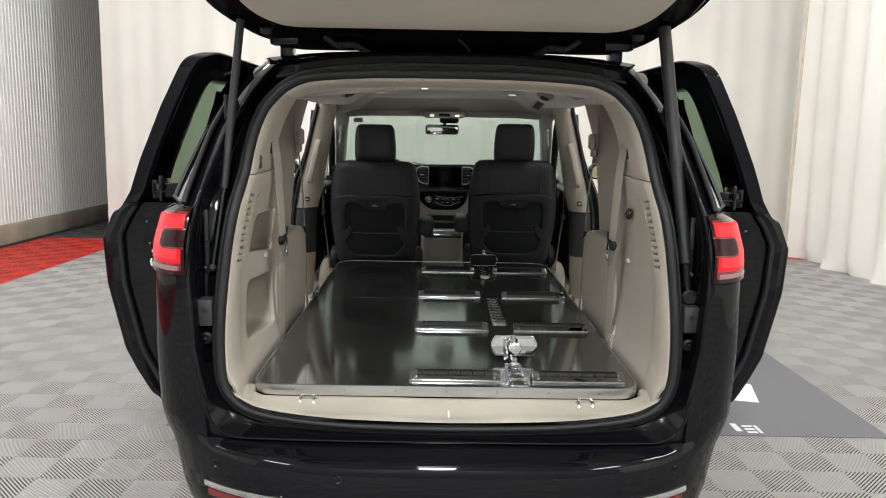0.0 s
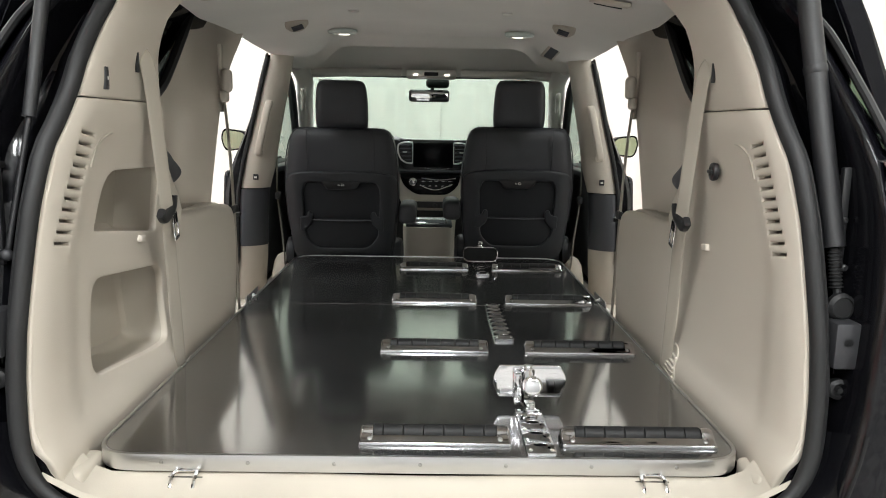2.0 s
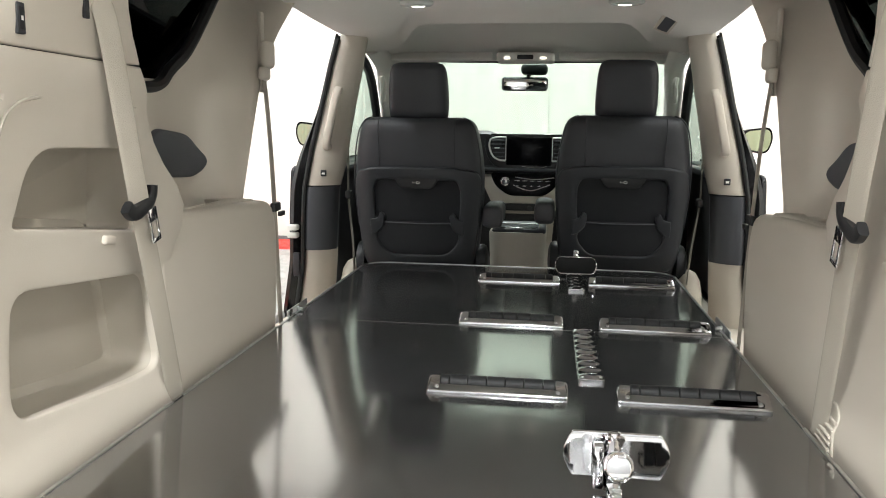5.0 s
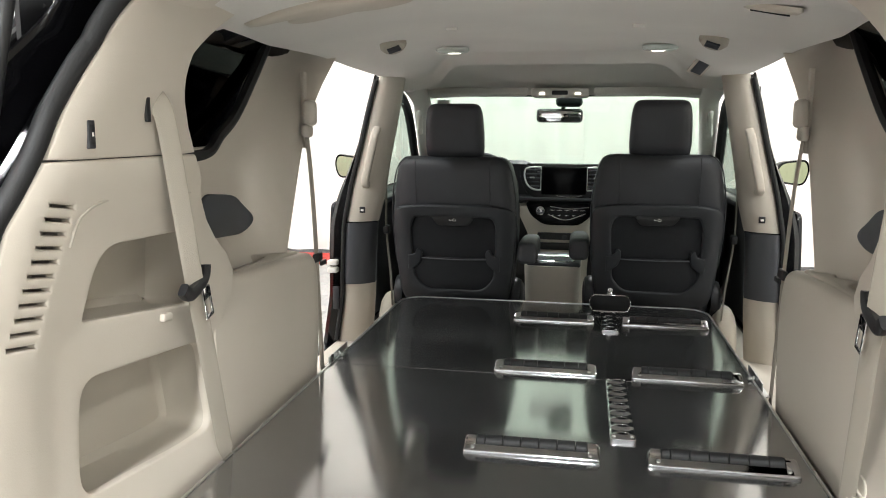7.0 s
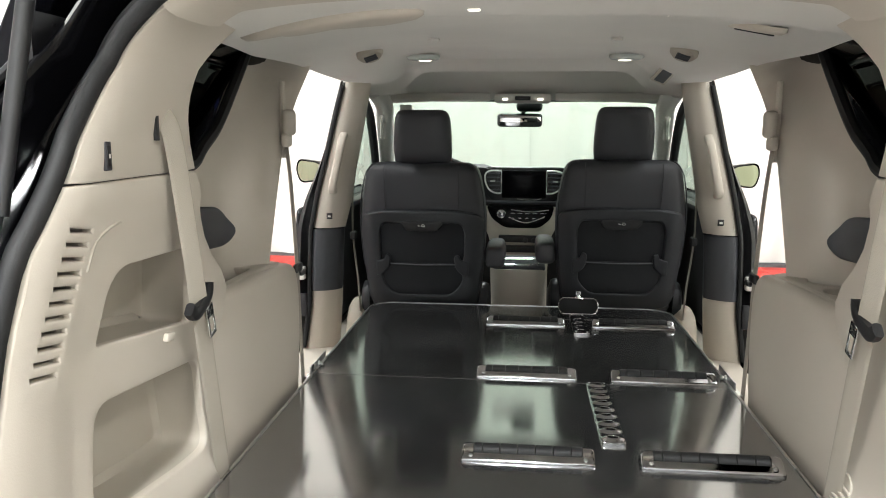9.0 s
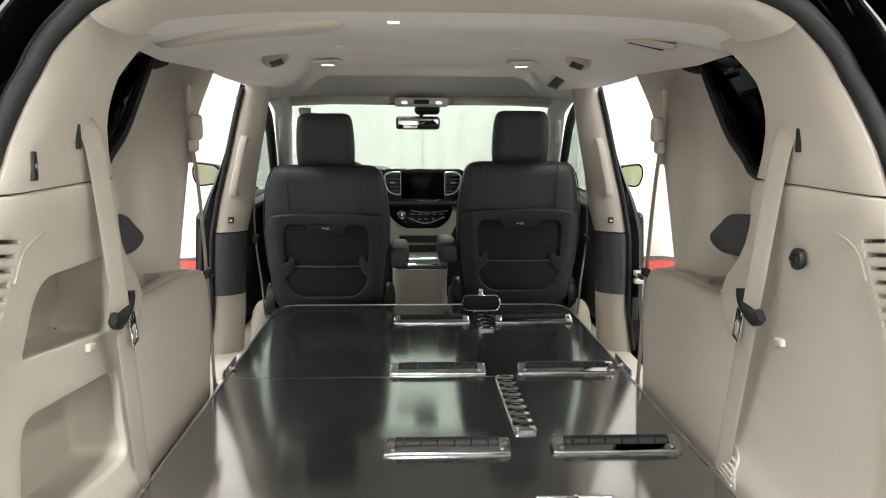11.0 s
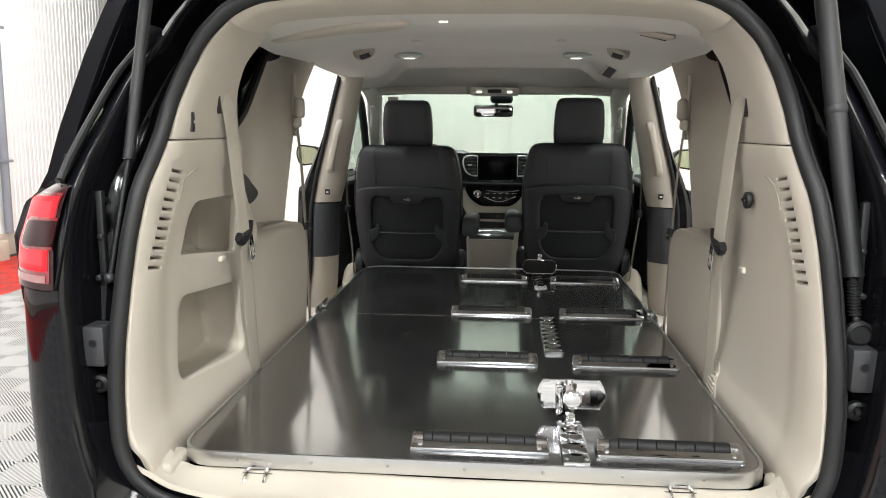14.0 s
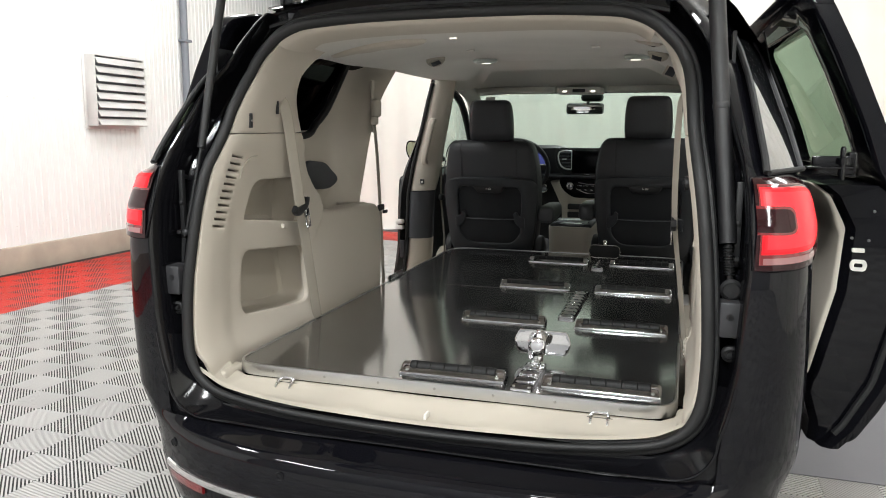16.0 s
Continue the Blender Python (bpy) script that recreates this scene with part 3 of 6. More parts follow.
def sealx(z):
    return max(0.02, (rim_x(min(z, 1.57)) if z > 0.66 else rim_x(0.66)) + 0.030)


for s in (-1, 1):
    # painted jamb channel
    bm = bmesh.new()
    rows = []
    for z in JAMB_Z:
        x0, x1, y, ye = sealx(z), cx(z), y_open(z), cy(z)
        x0 = min(x0, x1 - 0.03)
        rows.append([(s * (x0 - 0.02), y + 0.02, z), (s * (x0 + 0.004), y + 0.012, z), (s * (x0 + 0.012), y + 0.05, z), (s * (x1 - 0.035), y + 0.055, z),
                     (s * (x1 - 0.016), y + 0.045, z), (s * (x1 - 0.010), ye + 0.012, z), (s * (x1 - 0.004), ye + 0.002, z), (s * x1, ye, z)])
    loft(bm, rows)
    part("door_jamb", bm, JAMB, van, "gloss black liftgate jamb")
    # quarter panel skin
    bm = bmesh.new()
    rows = []
    for z in JAMB_Z:
        row = [skin(s, z, i / 14) for i in range(15)]
        y1 = row[-1].y
        x1 = cs(z)
        for k, y in enumerate((0.1, 0.3, 0.55, 0.8, 1.0, 1.18)):
            row.append(Vector((s * (x1 + 0.035 * ease((y + 0.1) / 0.9)), y, z)))
        rows.append(row)
    foot = []
    for w in (0, .2, .4, .6, .8, 1):
        foot.append([skin(s, corner_top(i / 14) + (.60 - corner_top(i / 14)) * w, i / 14) for i in range(6)])
    loft(bm, rows)
    loft(bm, foot)
    part("quarter_panel", bm, PAINT, van, "gloss black rear quarter panel")

# sills in front of the rear wheels
for s in (-1, 1):
    part("rocker_panel", sheet(lambda u, v, d, s=s: Vector((s * (.905 - .06 * max(0, .5 - v) - d), u, v)), rpoly([(1.02, .30), (1.19, .30), (1.19, .605), (.98, .605), (1.0, .45)], .01), step=.1, lip=.004, depth=.02), PAINT, van)
# roof
bm = bmesh.new()
rows = []
for y, dz, w in ((0.05, -0.008, .56), (0.08, 0.004, .585), (0.16, 0.008, .61), (0.5, 0.014, .66), (1.0, 0.03, .69), (1.6, 0.04, .70), (2.2, 0.03, .69), (2.6, -0.03, .66), (2.74, -0.085, .64)):
    rows.append([(w * u * (1.0 - 0.0), y, 1.675 + dz - (0.028 + 0.022 * ease((y - .1) / .6)) * abs(u) ** 3.2) for u in [i / 12 - 1 for i in range(25)]])
loft(bm, rows)
part("roof", bm, PAINT, van, "gloss black roof")
for s in (-1, 1):
    bm = bmesh.new()
    tube(bm, smooth_path([(s * .63, .30, 1.60), (s * .675, .6, 1.635), (s * .705, 1.2, 1.655), (s * .715, 1.8, 1.64), (s * .70, 2.3, 1.60), (s * .67, 2.7, 1.53)], 6), lambda t: .02 + .03 * min(1, t * 6), 12)
    part("roof_rail", bm, PAINT, van)
# roof header above the opening
bm = bmesh.new()
rows = []
for u in [i / 20 - 1 for i in range(41)]:
    x = 0.55 * u
    z = 1.626 - 0.045 * abs(u) ** 3
    rows.append([(x, .045, z - 0.01), (x, .028, z + 0.004), (x, .026, z + 0.012), (x, .040, z + 0.016), (x, .046, z + 0.036), (x, .040, z + 0.044), (x, .052, z + 0.050), (x, .09, z + 0.052)])
loft(bm, rows)
part("roof_header", bm, JAMB, van, "gloss black roof header above the opening")

# bumper and its step
def bumper_y(x, yb):
    return yb + 0.25 * abs(x / 0.893) ** 4.2


tuck = interp([(.22, .90), (.266, .918), (.36, .94), (.449, .955), (.476, .967), (.53, .99), (.57, 1.0)])
face_y = interp([(.22, -.38), (.30, -.42), (.36, -.432), (.42, -.434), (.46, -.43), (.50, -.424), (.60, -.415)])
xs = [0.893 * math.sin(i / 32 * math.pi / 2) for i in range(-32, 33)]


def lip_z(x):
    return .524 + .004 * ease((abs(x) - .3) / .3) + .008 * ease((abs(x) - .60) / .083)


def lip_y(x):
    k = ease((abs(x) - .56) / .14)
    return -.315 * (1 - k) - .308 * k


bm = bmesh.new()
rows = [[] for _ in range(12)]


def on_bumper(x, z, out=0.0):
    return Vector((x, bumper_y(x / tuck(z), face_y(z)) - out, z))


DROP = ((0, .5, 0), (.3, .503, .3), (.62, .510, .62), (.86, .508, .86), (.97, .50, 1), (1, .485, 1))


def corner_rows(s):
    out = []
    for i in range(13):
        t = i / 12
        zt = corner_top(t)
        top, xb = skin(s, zt, t), s * (.70 + .193 * math.sin(t * math.pi / 2) ** .75)
        col = []
        for h, z in [(h, zt + (z - zt) * v) for h, z, v in DROP] + [(1, z) for z in (.46, .42, .36, .30, .22, .20)]:
            low = Vector((xb * tuck(z), bumper_y(xb, face_y(z)) + .10 * t ** 3, z))
            col.append(Vector((top.x + (low.x - top.x) * h, top.y + (low.y - top.y) * h, z)))
        out.append(col)
    return out


for col in reversed(corner_rows(-1)):
    for r, p in zip(rows, col):
        r.append(p)
inner_x = [.62 * i / 20 for i in range(21)] + [.635, .65, .665, .68, .693]
for x in [-v for v in reversed(inner_x[1:])] + inner_x:
    zl, yl = lip_z(x), lip_y(x)
    prof = [(h, zl + (z - zl) * v) for h, z, v in DROP]
    prof += [(1, z) for z in (.46, .42, .36, .30, .22, .20)]
    for r, (h, z) in zip(rows, prof):
        r.append(Vector((x * (1 + (tuck(z) - 1) * h), yl + (bumper_y(x, face_y(z)) - yl) * h, z)))
for col in corner_rows(1):
    for r, p in zip(rows, col):
        r.append(p)
loft(bm, rows)
for s in (-1, 1):
    e = [r[0 if s < 0 else -1] for r in rows]
    loft(bm, [[p, p + Vector((s * .008, .08, 0)), p + Vector((s * .014, .25, 0)), p + Vector((s * .02, .5, 0))] for p in e])
bumper = part("rear_bumper", bm, PAINT, van, "gloss black rear bumper", sharp=60)
bm = bmesh.new()
tube(bm, [on_bumper(x, 0.405 - 0.02 * (1 - abs(x) / .705), .004) for x in [i / 30 * .705 for i in range(-30, 31)]], 0.008, 8, flat=(0.006, 0.010), up=(0, 0, 1))
part("chrome_strip", bm, CHROME, bumper, "bright chrome strip")
for s in (-1, 1):
    bm = bmesh.new()
    tube(bm, [on_bumper(s * x, 0.378, .003) for x in (.545, .58, .61, .645, .675, .695)], 0.01, 8, flat=(0.005, 0.012), up=(0, 0, 1))
    part("reflector", bm, RED_LENS, bumper, "red rear reflector")
    for x, z in ((.303, .466), (.665, .473)):
        bm = bmesh.new()
        lathe(bm, on_bumper(s * x, z), (s * 0.3 * (x > .5), -1, 0), ((0.012, -0.004), (0.012, 0.003), (0.010, 0.0045), (0.008, 0.003)), 18)
        part("parking_sensor", bm, PAINT, bumper)

# glossy lower surround between the seal and the bumper
ring = [p for p in rim_at(0.030, 0.024)]
low = sorted([p for p in ring if p.z < .74], key=lambda p: math.atan2(p.x, 1.1 - p.z))
bm = bmesh.new()
outer = smooth_path([(-cx(z), cy(z), z) for z in (.76, .70, .64, .59, .553)] + [(x, lip_y(x), lip_z(x)) for x in (-.69, -.65, -.6, -.5, -.4, -.25, 0, .25, .4, .5, .6, .65, .69)] + [(cx(z), cy(z), z) for z in (.553, .59, .64, .70, .76)], 6)


def along(path, m):
    ln = [0.0]
    for a, b in zip(path, path[1:]):
        ln.append(ln[-1] + (b - a).length)
    return [Vector([float(np.interp(i / m * ln[-1], ln, [p[c] for p in path])) for c in range(3)]) for i in range(m + 1)]


arc = [(.600 + .102 * math.sin(radians(a)), .637 - .102 * math.cos(radians(a))) for a in (90, 75, 60, 45, 30, 15, 0)]
bend = [(cx(z), cy(z), z) for z in (.76, .72, .68)] + [(x, -.309, z) for x, z in arc] + [(x, lip_y(x), lip_z(x) + .008) for x in (.5, .4, .25, .1)]
bend = smooth_path([(-x, y, z) for x, y, z in bend] + [(0, lip_y(0), lip_z(0) + .008)] + list(reversed(bend)), 5)
A, B, C = along(low, 120), along(bend, 120), along(outer, 120)
rows = [[a.lerp(b, k / 10) + Vector((0, .006 * math.sin(k / 10 * math.pi), -.003 * math.sin(k / 10 * math.pi))) for a, b in zip(A, B)] for k in range(11)]
loft(bm, rows)
surround = part("sill_surround", bm, JAMB, van, "gloss black lower surround of the opening", sharp=80)
part("surround_edge", tube(bmesh.new(), [p + Vector((0, .001, 0)) for p in B], 0.004, 8), JAMB, surround)
back = Vector((0, .012, 0))
part("corner_wall", loft(bmesh.new(), [[p + back for p in B], [p.lerp(q, .5) + back for p, q in zip(B, C)], [q + back for q in C], C]), JAMB, surround, "", 30)

# deck
deck = thing("bier_deck", "black laminate hearse deck with aluminium edging and rollers", "deck", (0, 0.95, 0.60))
ZD = 0.637
DX, DY0, DY1 = 0.612, -0.135, 2.06
OUT = rpoly([(-DX, DY0), (DX, DY0), (DX, DY1), (-DX, DY1)], [.085, .085, .11, .11], 8)
SEAM = 1.092
flat = lambda u, v, d: Vector((u, v, ZD - d))
board_a = rpoly([(-DX + .004, DY0 + .004), (DX - .004, DY0 + .004), (DX - .004, SEAM - .002), (-DX + .004, SEAM - .002)], [.083, .083, .001, .001], 8)
board_b = rpoly([(-DX + .004, SEAM + .002), (DX - .004, SEAM + .002), (DX - .004, DY1 - .004), (-DX + .004, DY1 - .004)], [.001, .001, .11, .11], 8)
for b in (board_a, board_b):
    part("board", sheet(flat, b, step=0.08, lip=0.001, depth=0.028), DECK, deck, "black laminate board with fine scratches", sharp=5)
bm = bmesh.new()
loop = dense(OUT, 0.05)
ring = []
for off, d in ((-.004, 0.0), (-.004, -.002), (0.0, -.003), (0.003, -.002), (.004, 0.002), (.004, .026), (.002, .031), (-.012, .032)):
    ring.append([Vector((p.x, p.y, ZD - d)) for p in grown(loop, off)])
loft(bm, [r + [r[0]] for r in ring])
part("edge_trim", bm, ALU, deck, "brushed aluminium edge trim")
part("underframe", box(-.54, .54, .02, 1.95, 0.50, 0.606, 0.01), BLACK_PLASTIC, deck)


# ---- the van's cabin: side trim ----
y_front = interp([(.58, .445), (.86, .447), (.93, .475), (.98, .513), (1.03, .518), (1.065, .480), (1.10, .430), (1.14, .385), (1.18, .352), (1.26, .318), (1.30, .308), (1.337, .280), (1.39, .246), (1.432, .228), (1.466, .232), (1.494, .261), (1.524, .305), (1.56, .36)])
x_front = interp([(1.2, .612), (1.27, .609), (1.30, .610), (1.337, .603), (1.39, .590), (1.432, .573), (1.466, .560), (1.494, .551), (1.524, .542), (1.56, .522)])
y_door = interp([(.98, .945), (1.1, 1.0), (1.22, 1.057), (1.36, 1.13), (1.445, 1.2), (1.56, 1.344), (1.62, 1.42)])
y_win = interp([(1.275, .79), (1.51, .985), (1.58, 1.035), (1.62, 1.06)])


def trim_x(y, z):
    x = rim_x(min(max(z, 0.66), 1.57))
    t = ease((z - 1.22) / .08) * min(1.3, max(0, (y - y_open(z)) / (y_front(z) - y_open(z))))
    x += (x_front(z) + .010 - x) * t
    k = ease((y - y_open(z)) / 0.06)
    # a shallow raised field round the pockets
    field = ease((y - max(-.11, -.027 - .365 * (1.224 - z))) / 0.012) * ease((1.235 - 0.35 * max(0, 0.05 - y) - z) / 0.012)
    return x - 0.010 * k + 0.005 * field


def side_fn(s):
    return lambda u, v, d: Vector((s * (trim_x(u, v) + d), u, v))


def mapped_edge(fn, z0, z1, n):
    return [(fn(z0 + (z1 - z0) * i / n), z0 + (z1 - z0) * i / n) for i in range(n + 1)]


rear_edge = lambda z: y_open(z) + 0.014 + .55 * max(0, .70 - z)
SLOTS = 11


def vent_slots():
    out = []
    for k in range(SLOTS):
        t = k / (SLOTS - 1)
        y, z = -0.072 - 0.070 * t, 1.224 - 0.192 * t
        out.append(rpoly([(y - .030, z - .003), (y + .032, z - .012), (y + .030, z + .002), (y - .032, z + .011)], 0.003, 2))
    return out


UPOCKET = rpoly([(-.012, 1.032), (.03, 1.153), (.33, 1.146), (.338, .985)], [.015, .06, .03, .02], 6)
LPOCKET = rpoly([(-.022, .74), (-.012, .945), (.38, .905), (.415, .70), (.30, .703)], [.05, .05, .045, .05, .1], 6)

for s in (-1, 1):
    fn = side_fn(s)
    lower = [(y, z) for y, z in mapped_edge(rear_edge, .60, 1.2820, 16)] + [(y, z) for y, z in reversed(mapped_edge(y_front, .585, 1.2820, 16))]
    lower = [Vector(p) for p in lower]
    slots = vent_slots()
    holes = slots + ([UPOCKET, LPOCKET] if s < 0 else [])
    label = "beige moulded cargo side panel with two open storage pockets" if s < 0 else "beige moulded cargo side panel, plain, with a dark socket cap"
    panel = part("cargo_side_panel", sheet(fn, lower, holes, step=0.026, lip=0.005, depth=0.012, hole_lip=0.004, hole_depth=0.016), BEIGE, van, label)
    if s < 0:
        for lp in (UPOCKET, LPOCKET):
            # same moulding in a darker beige, painting in the pocket's shade
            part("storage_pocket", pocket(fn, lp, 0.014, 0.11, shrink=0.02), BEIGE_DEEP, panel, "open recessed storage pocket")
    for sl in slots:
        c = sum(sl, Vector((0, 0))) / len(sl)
        # slot shade comes partly from the darker beige
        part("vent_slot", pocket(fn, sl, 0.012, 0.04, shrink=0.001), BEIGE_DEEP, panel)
        q = [(c.x - .029, c.y - .004), (c.x + .030, c.y - .014)]
        bm = loft(bmesh.new(), [[fn(a, b + dz, d) for a, b in q] for dz, d in ((-.002, .002), (.003, .006), (.007, .013))])
        part("vent_slat", bm, BEIGE, panel)
    upper = [(y, z) for y, z in mapped_edge(rear_edge, 1.2925, 1.552, 12)] + [(y, z) for y, z in reversed(mapped_edge(y_front, 1.2925, 1.552, 12))]
    upper = rpoly(upper, [.0] * 13 + [.06] + [0.0] * 12, 6)
    pillar = part("d_pillar_trim", sheet(fn, upper, step=0.03, lip=0.004, depth=0.012), BEIGE, van, "beige rear pillar trim")
    bm = bmesh.new()
    rows = [[fn(y_open(1.288) + .012 + (y_front(1.288) - y_open(1.288)) * i / 8, z, .008) for i in range(9)] for z in (1.276, 1.300)]
    loft(bm, rows)
    part("joint_backing", bm, BLACK_PLASTIC, pillar)
    # moulded line over the pockets: a thin darker bead stands in for its shade
    bm = bmesh.new()
    tube(bm, [fn(p.x, p.y, .0015) for p in smooth_path([Vector(q).to_3d() for q in ((-.048, 1.160), (-.036, 1.192), (-.012, 1.212), (.03, 1.222), (.12, 1.226), (.20, 1.223), (.30, 1.215))], 6)], 0.0032, 6)
    part("groove", bm, BEIGE_DEEP, panel)
    # shelf block over the wheel arch
    bx = lambda u, v, d, s=s: Vector((s * (.652 - 0.006 * math.sin(math.pi * min(1, max(0, (v - .6) / .4))) + d), u, v))
    face = rpoly([(.442, .585), (1.068, .585), (1.080, .90), (1.062, .958), (.80, .972), (.62, .975), (.50, .994), (.44, 1.002)], [.005, .01, .03, .03, .06, .06, .05, .0], 6)
    block = part("wheel_arch_panel", sheet(bx, face, step=0.04, lip=0.022, depth=0.034), BEIGE, van, "beige padded wheel arch cover")
    topf = lambda u, v, d, s=s: Vector((s * u, v, 0.998 + 0.026 * ease((.64 - v) / .20) - 0.014 * ease((v - .90) / .17) - d))
    cups = [[Vector((.762 + rc * math.cos(a * 2 * math.pi / 24), yc + rc * math.sin(a * 2 * math.pi / 24))) for a in range(24)] for yc, rc in (((.985, .048), (.872, .054), (.742, .060)) if s > 0 else ((.975, .048),))]
    tray = [] if s > 0 else [rpoly([(.705, .62), (.81, .62), (.81, .88), (.705, .88)], .04, 5)]
    part("shelf_top", sheet(topf, rpoly([(.684, .43), (.90, .43), (.90, 1.07), (.690, 1.05)], [.01, .01, .05, .06], 5), cups + tray, step=0.035, lip=0.012, depth=0.06, hole_lip=0.006, hole_depth=0.02), BEIGE, block)
    for c in cups:
        # cups and tray darkened by colour as if shaded
        part("cup_holder", pocket(topf, c, 0.018, 0.075, step=0.02, shrink=0.004), BEIGE_DEEP, block, "moulded cup holder")
    for c in tray:
        part("shelf_tray", pocket(topf, c, 0.018, 0.05, shrink=0.006), BEIGE_DEEP, block)
    part("arch_front", sheet(lambda u, v, d, s=s: Vector((s * u, 1.072 - d, v)), rpoly([(.672, .50), (.85, .50), (.85, .98), (.69, .97)], .02), step=0.08, lip=0.01, depth=0.02), BEIGE, block)
    # quarter panel lining up to the door opening, round the window
    def lining_x(y, z):
        inset, low = y_door(z) - y, ease((1.26 - z) / .10)
        e = ease(inset / (.16 - .04 * low))
        return .690 + .065 * e + .040 * ease(inset / (.24 - .08 * low)) + .030 * ease((1.12 - z) / .14) * ease(inset / .16) - .010 * low * e - .08 * max(0, z - 1.3)
    lf = lambda u, v, d, s=s: Vector((s * (lining_x(u, v) + d), u, v))
    edge = [(.22, .97)] + mapped_edge(y_door, .97, 1.60, 14) + [(y, z) for y, z in reversed(mapped_edge(y_win, 1.285, 1.60, 8))] + [(.22, 1.275)]
    edge = rpoly(edge, [.09 if i == 24 else 0.0 for i in range(len(edge))], 7)
    lining = part("quarter_lining", sheet(lf, edge, step=0.03, lip=0.008, depth=0.012), BEIGE, van, "beige quarter lining between side window and door opening")
    pad = rpoly([(.62, 1.074), (.865, 1.062), (.90, 1.10), (.83, 1.156), (.66, 1.172)], [.03, .03, .03, .06, .04], 6)
    part("speaker_pad", sheet(lambda u, v, d, s=s: Vector((s * (lining_x(u, v) - 0.012 + d), u, v)), pad, step=0.04, lip=0.008, depth=0.02), GREY_PLASTIC, lining, "dark grey oval pad")
    # dark window frit, glass
    wl = [(.16, 1.262), (.79, 1.262)] + mapped_edge(y_win, 1.285, 1.545, 6) + [(.16, 1.545)]
    gx = lambda u, v, d, s=s: Vector((s * (.845 - 0.25 * (v - 1.26) + d), u, v))
    wnd = part("side_window", sheet(gx, [Vector(p) for p in wl], step=0.1, lip=0.001, depth=0.004), DARK_GLASS, van, "dark privacy glass side window")
    wnd.visible_shadow = False
    bm = bmesh.new()
    line = smooth_path([(.18, 1.268, 0), (.45, 1.268, 0), (.66, 1.270, 0), (.735, 1.282, 0), (.775, 1.316, 0), (y_win(1.37) - .014, 1.37, 0), (y_win(1.48) - .014, 1.48, 0), (y_win(1.6) - .014, 1.6, 0)], 5)
    tube(bm, [Vector((s * (.800 - 0.14 * (p.y - 1.26)), p.x, p.y)) for p in line], 0.015, 8)
    part("window_gasket", bm, RUBBER, wnd)

    # added black plate that blocks light through the gap behind the pillar trim
    part("pillar_backing", box(s * .70 - .004, s * .70 + .004, -.02, .26, 1.2, 1.53), BLACK_PLASTIC, wnd)
    # rear seat belt
    belt = part("rear_seat_belt", tube(bmesh.new(), smooth_path([(s * .606, .152, 1.398), (s * .592, .157, 1.384), (s * .583, .171, 1.345), (s * .580, .202, 1.20), (s * .583, .244, 1.045), (s * .604, .328, .86), (s * .630, .436, .615)], 6), 0.02, 10, flat=(0.0205, 0.0012), up=(s, .45, 0)), WEBBING, van, "beige seat belt webbing hanging down the panel")
    bm = bmesh.new()
    b = pose(s * .581, .246, 1.046, 22, 0, 0)
    tube(bm, smooth_path([b @ Vector((0, v, w)) for v, w in ((-.045, .020), (-.036, .004), (-.018, -.003), (.018, -.003), (.036, .004), (.045, .018))], 5), 0.01, 12, flat=(0.013, 0.008), up=(s, 0, 0))
    part("belt_guide", bm, BLACK_PLASTIC, belt, "black plastic belt tongue")
    bm = bmesh.new()
    c = b @ pose(-s * 0.006, .016, -.014, -8, 0, 0) @ Matrix.Scale(1.15, 4)
    for y0, y1, z0, z1 in ((-.013, -.008, -.05, 0), (.008, .013, -.05, 0), (-.013, .013, -.054, -.047), (-.013, .013, -.02, 0.0)):
        rbox(bm, -.0015, .0015, y0, y1, z0, z1, 0.0007, m=c)
    part("belt_tongue", bm, CHROME, belt, "bright steel buckle tongue")
    part("belt_clip", box(-.007, .007, -.016, .016, -.008, .008, 0.004, 3, m=pose(s * (trim_x(.235, .985) - .002), .235, .985, -8, 0, 0)), BEIGE, belt, "small beige belt clip")
    # solid black box; the slot's inner shade is its colour
    part("belt_slot", box(s * .5925 - .003, s * .5925 + .003, .125, .137, 1.345, 1.394, 0.0015), BLACK_PLASTIC, belt)
    # second row belt beside the door opening
    ring = part("door_seat_belt", tube(bmesh.new(), smooth_path([(s * .678, 1.095, 1.33), (s * .664, 1.088, 1.2), (s * .655, 1.09, 1.02), (s * .65, 1.098, .80), (s * .648, 1.115, .56)], 6), 0.02, 8, flat=(0.017, 0.0016), up=(s, 0, 0)), WEBBING, van, "beige seat belt beside the door opening")
    bm = bmesh.new()
    rbox(bm, s * .668 - .016, s * .668 + .016, 1.075, 1.128, 1.345, 1.42, 0.014, 3)
    rbox(bm, s * .674 - .012, s * .674 + .012, 1.065, 1.115, 1.312, 1.350, 0.010, 3)
    rbox(bm, s * .690 - .006, s * .690 + .006, 1.10, 1.125, 1.28, 1.50, 0.004)
    part("belt_anchor", bm, BEIGE, ring, "beige height-adjusting belt anchor")
    bm = bmesh.new()
    rbox(bm, s * .652 - .008, s * .652 + .008, 1.07, 1.125, .945, .972, 0.006)
    rbox(bm, s * .652 - .005, s * .652 + .005, 1.125, 1.165, .928, .942, 0.002)
    part("belt_tongue", bm, BLACK_PLASTIC, ring)

# power switch on the left pillar, socket cap on the right panel
bm = box(-.606, -.5920, -.026, -.010, 1.304, 1.346, 0.002)
sw = part("gate_switch", bm, GREY_STEEL, van, "small dark liftgate switch")
part("switch_key", box(-.5935, -.5912, -.0235, -.0125, 1.310, 1.340, 0.0006), BLACK_PLASTIC, sw)
